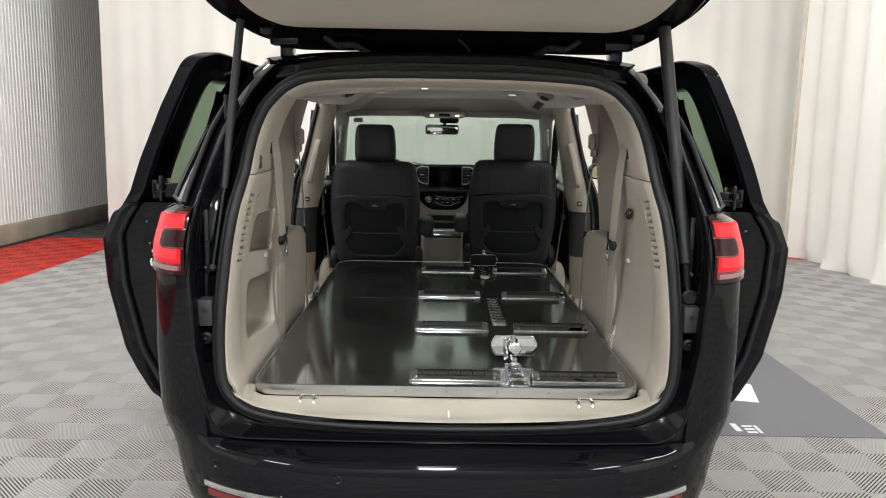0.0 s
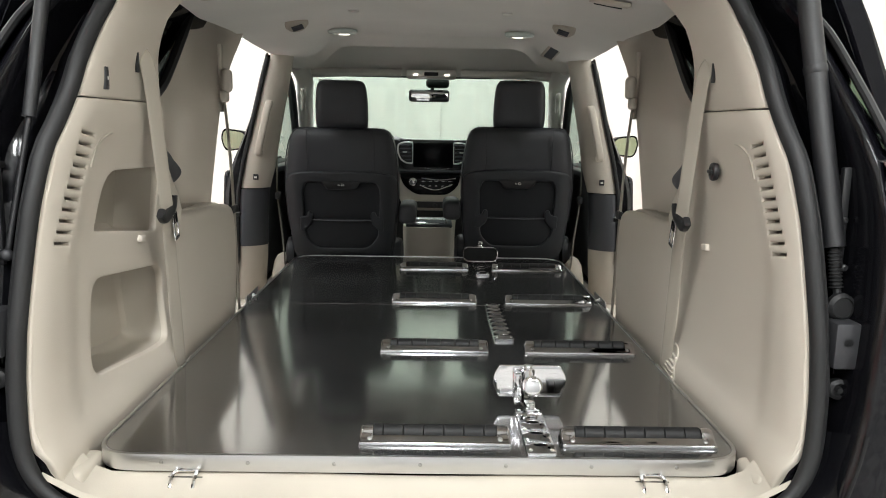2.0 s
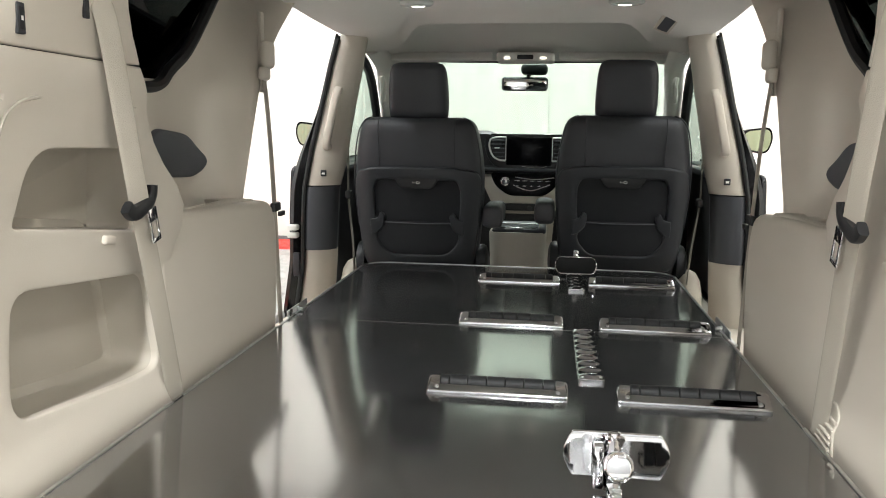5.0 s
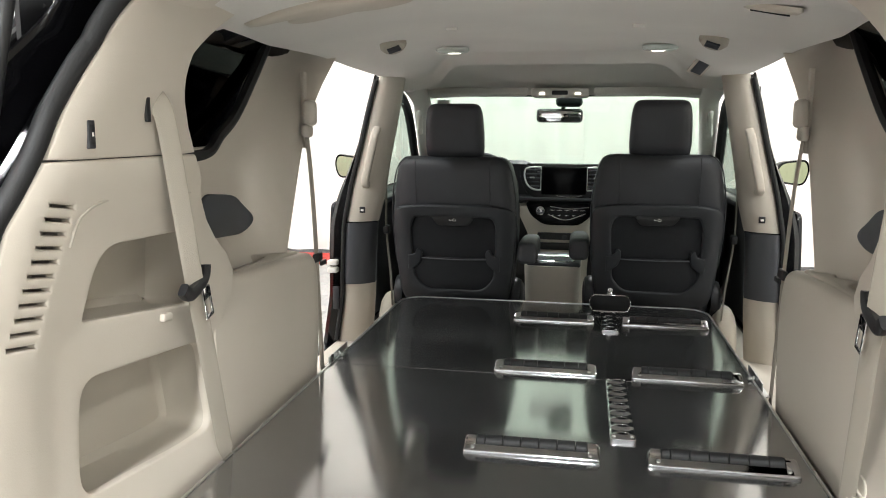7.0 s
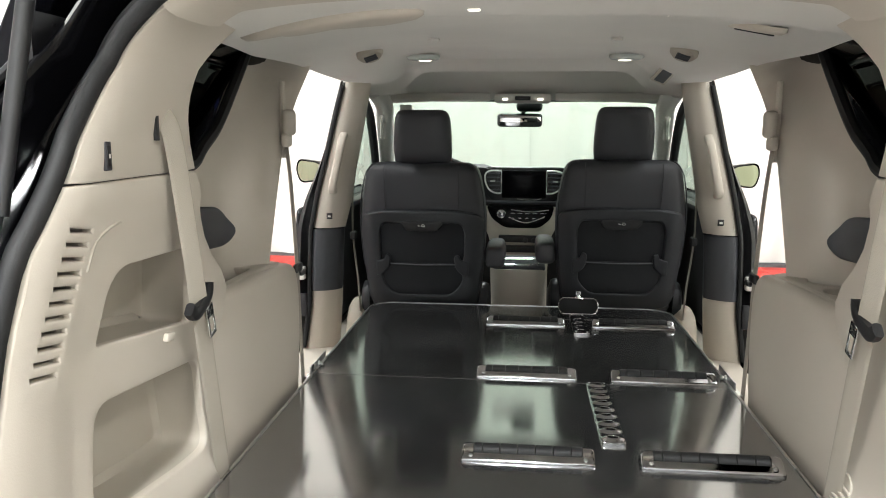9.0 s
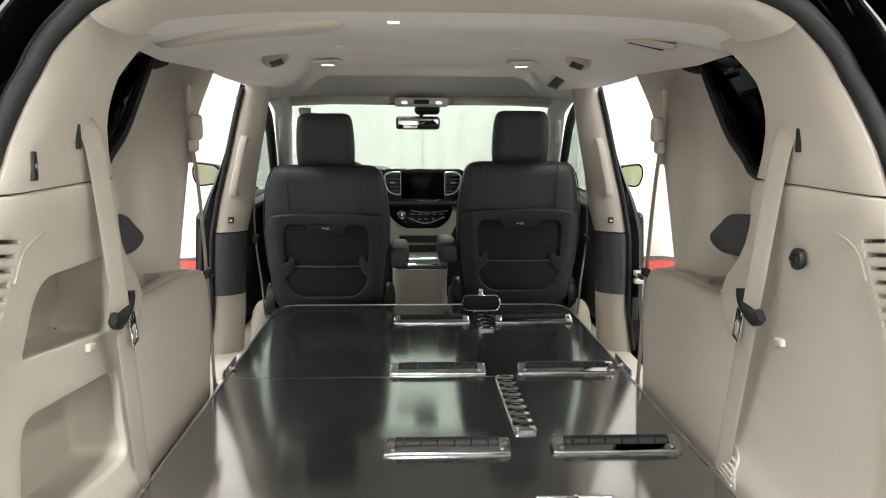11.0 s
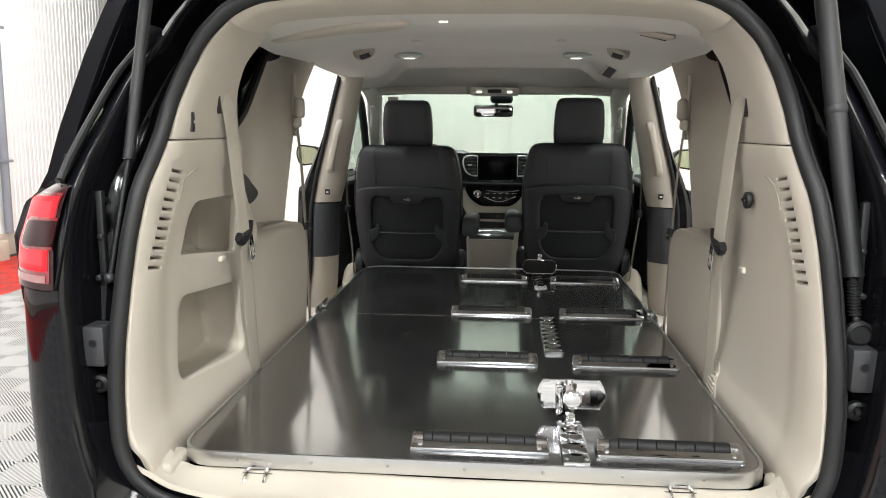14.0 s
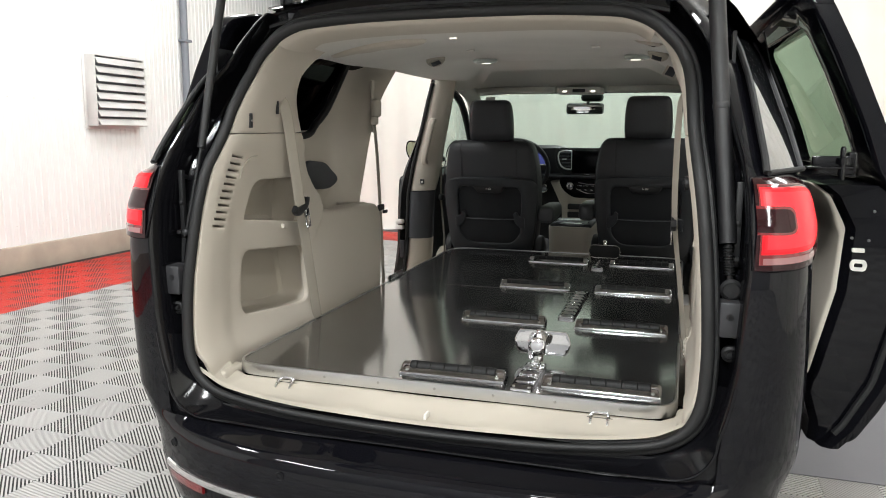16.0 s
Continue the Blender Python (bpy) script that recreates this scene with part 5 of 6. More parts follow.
    part("map_pocket", lean(sheet(lambda u, v, d: Vector((u, -.006 - .010 * math.cos(u / .17 * 1.4) * ease((v - .67) / .06) + d, v)), net, step=0.03, lip=0.003, depth=0.005)), NET, shell, "dark mesh map pocket")
    bm = tube(bmesh.new(), [Vector((u, -.008 - .010 * math.cos(u / .17 * 1.4), .818 - .004 * math.cos(u / .17 * 1.5))) for u in [-.165 + .033 * i for i in range(11)]], 0.0026, 6)
    part("pocket_hem", lean(bm), GREY_PLASTIC, shell)
    bm = sheet(lambda u, v, d: Vector((u, -.0185 + .30 * max(0, .985 - v) + d, v)), rpoly([(-.062, .962), (.062, .962), (.085, .998), (-.085, .998)], .012, 4), step=0.03, lip=0.004, depth=0.02)
    part("grip", lean(bm), BLACK_PLASTIC, shell, "black pull grip with a pale pictogram")
    bm = bmesh.new()
    for u, v, w, h in ((-.014, .984, .010, .002), (-.014, .984, .002, .006), (.000, .982, .014, .002), (.000, .982, .002, .007), (.012, .982, .002, .007), (.002, .990, .008, .002)):
        rbox(bm, u, u + w, -.0215, -.0195, v - .004, v + h - .004)
    part("grip_mark", lean(bm), WHITE_PLASTIC, shell, "small pale pictogram")
    for sx in (-1, 1):
        hook = rpoly([(sx * .190, .768), (sx * .168, .776), (sx * .143, .800), (sx * .137, .846), (sx * .150, .856), (sx * .158, .832), (sx * .190, .824)], [.0, .012, .014, .008, .008, .008, .0], 4)
        if sx < 0:
            hook = list(reversed(hook))
        part("bag_hook", lean(sheet(lambda u, v, d: Vector((u, -.020 + .05 * max(0, .165 - abs(u)) + d, v)), hook, step=0.012, lip=0.004, depth=0.018)), SHELL, shell, "moulded bag hook")
    # head restraint
    bm = bmesh.new()
    hp = [(1.235, .108, .034), (1.243, .116, .046), (1.28, .1195, .054), (1.34, .1185, .057), (1.39, .115, .056), (1.42, .111, .052), (1.437, .105, .046), (1.447, .096, .036), (1.452, .080, .022)]
    loft(bm, [superring(hw, ht, .095, z, 32, .5) for z, hw, ht in hp], closed=True, caps=True)
    hr = part("headrest", lean(bm), LEATHER, seat, "padded charcoal headrest", sharp=60)
    for sx in (-.06, .06):
        part("headrest_post", lean(rod(bmesh.new(), (sx, .095, 1.18), (sx, .095, 1.25), .007)), CHROME, hr)
    # folding armrest on the inboard side
    bm = bmesh.new()
    ax = -s * .303
    pts = [(.03, .030), (.036, .040), (.06, .047), (.16, .047), (.28, .044), (.36, .038), (.39, .026), (.398, .012)]
    loft(bm, [[Vector((ax + .042 * min(1, h / .044) * math.copysign(abs(math.cos(a)) ** .55, math.cos(a)), yy, .846 + h * math.copysign(abs(math.sin(a)) ** .55, math.sin(a)))) for a in [2 * math.pi * i / 24 for i in range(24)]] for yy, h in pts], closed=True, caps=True)
    part("armrest", mv(bm), LEATHER, seat, "padded inboard armrest", sharp=60)
    for sx in (-1, 1):
        bm = lathe(bmesh.new(), (sx * .238, .16, .64), (sx, 0, 0), ((0.075, 0), (0.078, .02), (0.07, .036), (0.045, .044), (0.02, .046)), 26)
        part("recliner_cover", mv(bm), SHELL, seat, "round recliner cover")
        part("base_cover", mv(box(min(sx * .275, sx * .205), max(sx * .275, sx * .205), .11, .60, .40, .60, 0.025, 3)), SHELL, seat)
        part("seat_rail", mv(box(sx * .225 - .015, sx * .225 + .015, .10, .60, .385 - dz, .42, 0.005)), STEEL, seat)
    part("cushion", mv(rbox(bmesh.new(), -.255, .255, .14, .64, .50, .64, 0.05, 4)), LEATHER, seat)
    return seat


front_seat(-.404, 2.035, -.010, -1, "charcoal leather driver's seat before the steering wheel")
front_seat(.412, 2.078, .006, 1, "charcoal leather passenger seat with a rear map pocket")

# ---- dashboard ----
bm = bmesh.new()
rows = []
for u in [i / 20 - 1 for i in range(41)]:
    x = .80 * u
    bow = -.05 * math.cos(u * 1.3)
    hood = .035 * ease((.30 - abs(x + .40)) / .10)
    rows.append([(x, 3.70, 1.06), (x, 3.42 + bow, 1.098), (x, 3.20 + bow, 1.134 + hood), (x, 3.11 + bow, 1.146 + hood), (x, 3.085 + bow, 1.128 + hood), (x, 3.10 + bow, 1.0), (x, 3.075 + bow, .985), (x, 3.07 + bow, .965), (x, 3.11 + bow, .95), (x, 3.14 + bow, .82), (x, 3.18 + bow, .55)])
loft(bm, rows)
dash = part("dashboard", bm, BLACK_PLASTIC, van, "dark dashboard")
bm = bmesh.new()
rows = [[(w * u, y + .06 * abs(u) ** 4, z) for u in [i / 8 - 1 for i in range(17)]] for z, w, y in ((.958, .25, 3.03), (.94, .242, 2.995), (.86, .20, 2.975), (.80, .17, 2.965), (.765, .16, 2.96), (.62, .15, 2.95), (.40, .15, 2.94))]
loft(bm, rows)
part("centre_console_panel", bm, BEIGE, dash, "beige centre stack")
bm = bmesh.new()
sheet(lambda u, v, d: Vector((u, 2.972 + .12 * (v - .87) + d, v)), rpoly([(-.175, .962), (.175, .962), (.160, .90), (.10, .852), (-.08, .852), (-.150, .90)], [.015, .015, .03, .03, .03, .03], 5), step=0.04, lip=0.004, depth=0.03, bm=bm)
ctl = part("control_panel", bm, SCREEN, dash, "gloss black climate control panel")
bm = bmesh.new()
lathe(bm, (-.100, 2.972, .922), (0, -1, .1), ((0.026, 0), (0.026, .010), (0.023, .022), (0.018, .025)), 24)
part("rotary_shifter", bm, CHROME, ctl, "silver rotary shifter knob")
bm = bmesh.new()
for k in range(5):
    rbox(bm, -.055 + k * .04, -.025 + k * .04, 2.966, 2.976, .925, .929, 0.001)
    rbox(bm, -.05 + k * .038, -.03 + k * .038, 2.964, 2.974, .898, .903, 0.001)
tube(bm, smooth_path([(-.06, 2.972, .905), (.0, 2.966, .882), (.05, 2.966, .88), (.13, 2.972, .91)], 5), 0.0025, 6)
tube(bm, smooth_path([(-.05, 2.978, .945), (.05, 2.972, .935), (.15, 2.978, .945)], 5), 0.0025, 6)
part("control_buttons", bm, CHROME, ctl, "rows of small bright buttons")
# solid black blocks stand in for the shaded insides of two open slots
for z0, z1 in ((.774, .810), (.720, .758)):
    part("storage_slot", box(-.112, .112, 2.945, 2.99, z0, z1, 0.006), BLACK_PLASTIC, dash)
bm = bmesh.new()
for k in range(2):
    lathe(bm, (.03 + k * .045, 2.945, .787), (0, -1, 0), ((0.014, 0), (0.013, .003), (0.010, .002)), 16)
part("socket", bm, GREY_STEEL, dash)
bm = bmesh.new()
sheet(lambda u, v, d: Vector((u, 3.03 + .1 * (v - 1.06) + d, v)), rpoly([(-.215, 1.160), (.246, 1.160), (.236, 1.06), (.19, .988), (-.150, .988), (-.205, 1.06)], [.04, .04, .05, .05, .05, .05], 6), step=0.05, lip=0.006, depth=0.06, bm=bm)
bez = part("screen_bezel", bm, GLOSS_BLACK, dash, "gloss black screen surround")
part("touch_screen", box(-.100, .132, 3.014, 3.03, 1.004, 1.150, 0.004), SCREEN, bez, "dark touch screen")
for a, b in ((-1, -.104), (1, .136)):
    bow_path = smooth_path([Vector(q).to_3d() for q in ((b, 1.147), (b + a * .050, 1.147), (b + a * .082, 1.134), (b + a * .086, 1.096), (b + a * .068, 1.052), (b + a * .036, 1.031), (b, 1.028))], 6)
    bm = bmesh.new()
    tube(bm, [Vector((p.x, 3.020 + .1 * (p.y - 1.06), p.y)) for p in bow_path], 0.0048, 8)
    tube(bm, [Vector((b, 3.020, z)) for z in (1.147, 1.09, 1.028)], 0.0026, 6)
    part("vent_ring", bm, SATIN_SILVER, bez, "bright bowed vent surround")
    bm = bmesh.new()
    for k, reach in enumerate((.050, .066, .075, .079, .078)):
        z = 1.044 + k * .0215
        rbox(bm, min(b + a * .006, b + a * reach), max(b + a * .006, b + a * reach), 3.016, 3.05, z, z + .006, 0.002)
    part("vent_vane", bm, GREY_PLASTIC, bez)
    part("vent_tab", box(b + a * .046 - .013, b + a * .046 + .013, 3.008, 3.03, 1.089, 1.096, 0.002), SATIN_SILVER, bez)
bm = bmesh.new()
tube(bm, smooth_path([(-.020, 3.020, .998), (.03, 3.016, .993), (.085, 3.016, .995), (.115, 3.020, 1.003)], 5), 0.0022, 6)
part("bezel_accent", bm, CHROME, bez, "thin bright line under the screen")
bm = bmesh.new()
tube(bm, smooth_path([(-.36, 3.03, .985), (-.20, 3.012, .982), (0, 3.008, .981), (.20, 3.012, .982), (.36, 3.03, .985)], 5), 0.009, 8)
part("dash_trim", bm, GREY_PLASTIC, dash, "slim grey trim roll across the dashboard")
bm = bmesh.new()
lathe(bm, (-.285, 3.03, .90), (0, -1, 0), ((0.03, -.01), (0.03, .006), (0.024, .01), (0.02, .004)), 24)
part("start_button_ring", bm, CHROME, dash)
part("gauge_cluster", box(-.56, -.27, 3.02, 3.04, 1.03, 1.13, 0.01, m=None), BLUE_GLOW, dash, "lit blue gauge cluster")
# steering wheel
wheel = part("steering_wheel", bmesh.new(), BLACK_PLASTIC, van, "black steering wheel")
bm = bmesh.new()
c, q = Vector((-.40, 2.78, 1.055)), Euler((radians(-62), 0, 0)).to_matrix()
tube(bm, [c + q @ Vector((.185 * math.cos(a), .185 * math.sin(a), 0)) for a in [2 * math.pi * i / 40 for i in range(40)]], 0.015, 10, closed=True)
part("wheel_rim", bm, LEATHER, wheel)
bm = bmesh.new()
m4 = Matrix.Translation(c) @ q.to_4x4()
rbox(bm, -.075, .075, -.06, .055, -.02, .025, 0.025, 3, m=m4)
for sx in (-1, 1):
    rbox(bm, sx * .12 - .06, sx * .12 + .06, -.015, .02, -.008, .012, 0.006, m=m4)
rbox(bm, -.02, .02, -.18, -.05, -.008, .012, 0.006, m=m4)
part("wheel_hub", bm, BLACK_PLASTIC, wheel)
bm = bmesh.new()
lathe(bm, c + q @ Vector((0, 0, .024)), q @ Vector((0, 0, 1)), ((0.026, 0), (0.026, .003), (0.015, .005)), 20)
part("hub_badge", bm, CHROME, wheel, "plain bright badge disc")
rod(bm := bmesh.new(), (-.40, 2.80, 1.04), (-.40, 3.1, .93), .035)
part("steering_column", bm, BLACK_PLASTIC, wheel)
# centre console
bm = bmesh.new()
rows = [superring(w, .20, 2.50, z, 24, .35) for z, w in ((.385, .11), (.5, .115), (.60, .122), (.605, .1215), (.61, .122), (.725, .128), (.738, .128), (.744, .124))]
for r in rows:
    for p in r:
        p.x -= .006
loft(bm, rows, closed=True, caps=True)
cons = part("centre_console", bm, BEIGE, van, "beige centre console with a dark tray lid")
bm = bmesh.new()
rbox(bm, -.118, .118, 2.32, 2.62, .738, .760, 0.012, 3)
part("console_lid", bm, GREY_PLASTIC, cons)
bm = bmesh.new()
lp = rpoly([(-.10, 2.34), (.088, 2.34), (.088, 2.50), (-.10, 2.50)], .03, 5)
tube(bm, [Vector((p.x, p.y, .761)) for p in lp], 0.0035, 8, closed=True)
part("lid_trim", bm, CHROME, cons, "bright lid trim")

# windscreen
ws = part("windscreen", sheet(lambda u, v, d: Vector((u * (.64 + .16 * v), 2.72 + 1.0 * v - .05 * u * u + d, 1.506 - .451 * v)), [Vector(p) for p in ((-1, 0), (1, 0), (1, 1), (-1, 1))], step=0.2, lip=0.0005, depth=0.005), GREEN_GLASS, van, "greenish windscreen glass")
ws.visible_shadow = False
bm = bmesh.new()
tube(bm, [(.64 * u, 2.715 - .05 * u * u, 1.512) for u in [i / 8 - 1 for i in range(17)]], 0.014, 8)
part("screen_gasket", bm, RUBBER, ws)
part("shade_label", box(-.60, -.54, 2.70, 2.705, 1.452, 1.482), WHITE_PLASTIC, ws)
# interior mirror
bm = bmesh.new()
rbox(bm, -.115, .115, -.02, .02, -.034, .034, 0.018, 4, m=pose(-.012, 2.90, 1.412, 4, 0, 6))
im = part("interior_mirror", bm, BLACK_PLASTIC, van, "black interior mirror")
bm = bmesh.new()
rbox(bm, -.105, .105, -.0225, -.0195, -.027, .027, 0.0014, m=pose(-.012, 2.90, 1.412, 4, 0, 6))
part("mirror_glass", bm, MIRROR, im)
bm = bmesh.new()
rod(bm, (.0, 2.91, 1.43), (.02, 2.86, 1.50), .010)
rbox(bm, -.03, .10, 2.82, 2.92, 1.455, 1.505, 0.02, 3)
part("mirror_mount", bm, BLACK_PLASTIC, im)


# ---- the van's outside: lamps, doors, liftgate ----
def patch(s, z0, z1, t0, t1, off, nz=10, nt=10, zfn=None):
    """A strip of the rear corner's skin, set proud by off."""
    rows = []
    for i in range(nz + 1):
        row = []
        for j in range(nt + 1):
            t = t0 + (t1 - t0) * j / max(1, nt)
            a, b = (z0, z1) if zfn is None else zfn(t)
            z = a + (b - a) * i / max(1, nz)
            p = skin(s, z, t)
            c = Vector((s * (cx(z) - .12), p.y + .28, z))
            out = Vector((s * (0.25 + t), -(1.1 - t), 0)).normalized()
            row.append(p + out * off)
        rows.append(row)
    return rows


lamp_top = lambda t: 1.204 - .002 * t - .38 * max(0, t - .45) ** 2
lamp_low = lambda t: 1.016 + .014 * t + .30 * max(0, t - .45) ** 2
NOTCH = (1.092, 1.146)


def lit(t, a):
    """The glowing C's lower and upper edge, drawn in by a."""
    return lamp_low(t) + .033 + a, lamp_top(t) - .018 - a * .8


for s in (-1, 1):
    lampb = part("tail_lamp", loft(bmesh.new(), patch(s, 0, 0, 0.0, .97, .010, 12, 18, lambda t: (lamp_low(t), lamp_top(t)))), SMOKE_LENS, van, "lit red tail lamp with a glowing C", sharp=50)
    bm = bmesh.new()
    edge = [patch(s, lamp_low(t), lamp_low(t), t, t, .004, 0, 0)[0][0] for t in [i / 16 * .97 for i in range(17)]] + [patch(s, lamp_top(t), lamp_top(t), t, t, .004, 0, 0)[0][0] for t in [.97 - i / 16 * .97 for i in range(17)]]
    tube(bm, edge, 0.0045, 8, closed=True)
    part("lamp_rim", bm, PAINT, lampb)
    part("light_field", loft(bmesh.new(), patch(s, 0, 0, .012, .95, .0112, 10, 18, lambda t: (lamp_low(t) + .012, lamp_top(t) - .012))), RED_LENS, lampb, "dark red lens", sharp=60)
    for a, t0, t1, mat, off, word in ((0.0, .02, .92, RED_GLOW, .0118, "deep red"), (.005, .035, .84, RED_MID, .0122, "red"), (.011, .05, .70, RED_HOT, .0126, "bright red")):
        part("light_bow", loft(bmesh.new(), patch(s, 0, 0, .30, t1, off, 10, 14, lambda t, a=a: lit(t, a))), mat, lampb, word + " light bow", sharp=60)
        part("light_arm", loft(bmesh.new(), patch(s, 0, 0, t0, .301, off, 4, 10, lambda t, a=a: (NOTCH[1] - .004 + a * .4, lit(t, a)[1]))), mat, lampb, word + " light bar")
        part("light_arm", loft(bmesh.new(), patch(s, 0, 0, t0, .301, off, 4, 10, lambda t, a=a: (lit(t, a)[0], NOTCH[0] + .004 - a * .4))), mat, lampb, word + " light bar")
    mid, hh = sum(NOTCH) / 2, (NOTCH[1] - NOTCH[0]) / 2
    bulge = lambda t, g: hh * g * max(.05, 1 - (max(0, t - .16) / (.135 * g + .015)) ** 4) ** .5
    part("lamp_notch", loft(bmesh.new(), patch(s, 0, 0, .0, .309, .0131, 6, 20, lambda t: (mid - bulge(t, 1.08), mid + bulge(t, 1.08)))), RED_LENS, lampb, "dark red edge of the notch", sharp=60)
    part("notch_panel", loft(bmesh.new(), patch(s, 0, 0, .0, .288, .0136, 6, 20, lambda t: (mid - bulge(t, .9) + .001, mid + bulge(t, .9) - .001))), SMOKE_LENS, lampb, "smoked panel between the light bars", sharp=60)
    part("clear_strip", loft(bmesh.new(), patch(s, 0, 0, .03, .80, .0125, 3, 12, lambda t: (lamp_low(t) + .013, lamp_low(t) + .026))), CLEAR_STRIP, lampb, "pale reversing strip")
    # side glass at the rear corner and bright edge
    zs = [1.214 + .0306 * i for i in range(11)]
    t0s = [.10 + .022 * i for i in range(11)]
    rows = []
    for z, t0 in zip(zs, t0s):
        a, b = skin(s, z, t0), skin(s, z, .84)
        rows.append([a.lerp(b, k / 8) * .4 + skin(s, z, t0 + (.84 - t0) * k / 8) * .6 + Vector((s * .014, -.012, 0)) for k in range(9)])
    rear, fore = [r[0] for r in rows], [r[-1] for r in rows]
    bm = loft(bmesh.new(), rows)
    qg = part("corner_glass", bm, CORNER_GLASS, van, "dark glossy corner glass", sharp=60)
    part("glass_edge", tube(bmesh.new(), fore, 0.006, 8), GREY_STEEL, qg, "grey glass edge moulding")
    part("glass_seal", tube(bmesh.new(), rear, 0.008, 8), RUBBER, qg)
    part("glass_foot", tube(bmesh.new(), [rear[0].lerp(fore[0], k / 4) + Vector((s * .004, 0, 0)) for k in range(5)], 0.006, 8), RUBBER, qg)
    # striker bracket, bump stop, trim strip in the jamb
    bm = bmesh.new()
    by = y_open(.9) + .02
    rbox(bm, s * .713 - .022, s * .713 + .022, by - .035, by + .02, .855, .935, 0.006)
    part("gate_bracket", bm, GREY_STEEL, van, "grey steel jamb bracket")
    # black disc on the bracket, the dark of a hole as colour
    bm = bmesh.new()
    lathe(bm, (s * .713, by - .034, .902), (0, -1, 0), ((0.008, 0), (0.008, .001)), 14)
    part("bracket_hole", bm, BLACK_PLASTIC, van)
    bm = bmesh.new()
    lathe(bm, (s * .718, y_open(.81) + .03, .812), (0, -1, 0), ((0.018, 0), (0.018, .012), (0.012, .016), (0.011, .010), (0.006, .010), (0.005, .018)), 20)
    part("bump_stop", bm, RUBBER, van)
    bm = bmesh.new()
    rbox(bm, s * .722 - .007, s * .722 + .007, y_open(1.1) + .02, y_open(1.1) + .035, 1.0, 1.19, 0.003)
    for z in (1.02, 1.10, 1.17):
        lathe(bm, (s * .722, y_open(z) + .03, z), (0, -1, 0), ((0.006, 0), (0.006, .014), (0.003, .016)), 10)
    part("jamb_strip", bm, BLACK_PLASTIC, van)

# gas strut on the left, power strut on the right
def gate_pt(x, l, d=0.0):
    """A point of the open liftgate: l along it from the hinge line, d below its skin."""
    a = radians(25)
    return Vector((x, .10 - l * math.cos(a) + d * math.sin(a), 1.706 + l * math.sin(a) - d * math.cos(a)))


top_l, top_r = gate_pt(-.640, .17, .03), gate_pt(.640, .17, .03)
bm = bmesh.new()
rod(bm, (-.675, -.147, 1.251), top_l, .0115, .0125)
st = part("gas_strut", bm, BLACK_PLASTIC, van, "black gas strut cylinder")
bm = bmesh.new()
rod(bm, (-.700, -.195, 1.03), (-.675, -.147, 1.251), .005)
part("strut_rod", bm, BLACK_PLASTIC, st)
bm = bmesh.new()
bmesh.ops.create_uvsphere(bm, u_segments=12, v_segments=8, radius=.011, matrix=Matrix.Translation((-.702, -.197, 1.02)))
part("ball_joint", bm, GREY_STEEL, st)
low_r = Vector((.703, -.197, 1.055))
bm = bmesh.new()
rod(bm, low_r, top_r, .019, .019)
lathe(bm, low_r + (top_r - low_r) * .42, top_r - low_r, ((0.0195, 0), (0.0205, .003), (0.0205, .012), (0.0195, .015)), 16)
st = part("power_strut", bm, BLACK_PLASTIC, van, "thick black power liftgate strut")
bm = bmesh.new()
lathe(bm, (.709, -.205, .985), low_r - Vector((.709, -.205, .985)), [(r, k * .006 + h) for k in range(11) for r, h in ((0.0085, 0), (0.0115, .0015), (0.0115, .003), (0.0085, .0045))] + [(.008, .07)], 14)
tube(bm, smooth_path([(.709, -.205, .992), (.712, -.21, .965), (.716, -.205, .95), (.718, -.19, .945)], 5), 0.007, 8)
part("strut_boot", bm, RUBBER, st)
bm = bmesh.new()
lathe(bm, (.714, y_open(.955) + .02, .955), (0, -1, 0), ((0.024, 0), (0.024, .01), (0.018, .016), (0.017, .012)), 20)
part("cable_grommet", bm, RUBBER, st)

gate = part("liftgate", sheet(lambda u, v, d: gate_pt(u, v, d - .03), rpoly([(-.50, -.012), (.50, -.012), (.60, .035), (.70, .18), (.76, .45), (.78, .8), (.72, 1.12), (-.72, 1.12), (-.78, .8), (-.76, .45), (-.70, .18), (-.60, .035)], .06, 4), step=0.1, lip=0.02, depth=0.03), PAINT, van, "open black liftgate")
bm = bmesh.new()
inner = rpoly([(-.52, -.006), (.52, -.006), (.60, .05), (.69, .19), (.74, .45), (.76, .8), (.70, 1.10), (-.70, 1.10), (-.76, .8), (-.74, .45), (-.69, .19), (-.60, .08)], .06, 4)
sheet(lambda u, v, d: gate_pt(u, v, .024 - d), inner, step=0.1, lip=0.012, depth=0.05, bm=bm)
part("inner_frame", bm, JAMB, gate, "gloss black inner frame")
bm = bmesh.new()
sheet(lambda u, v, d: gate_pt(u, v, .036 + .012 * ease((.66 - abs(u)) / .1) * ease((v - .12) / .06) - d), rpoly([(-.50, .165), (.50, .165), (.60, .25), (.66, .45), (.66, .85), (.58, 1.04), (-.58, 1.04), (-.66, .85), (-.66, .45), (-.60, .25)], [.06, .06, .1, .1, .1, .08, .08, .1, .1, .1], 6), step=0.06, lip=0.012, depth=0.03, bm=bm)
part("trim_panel", bm, BEIGE, gate, "beige liftgate trim panel")
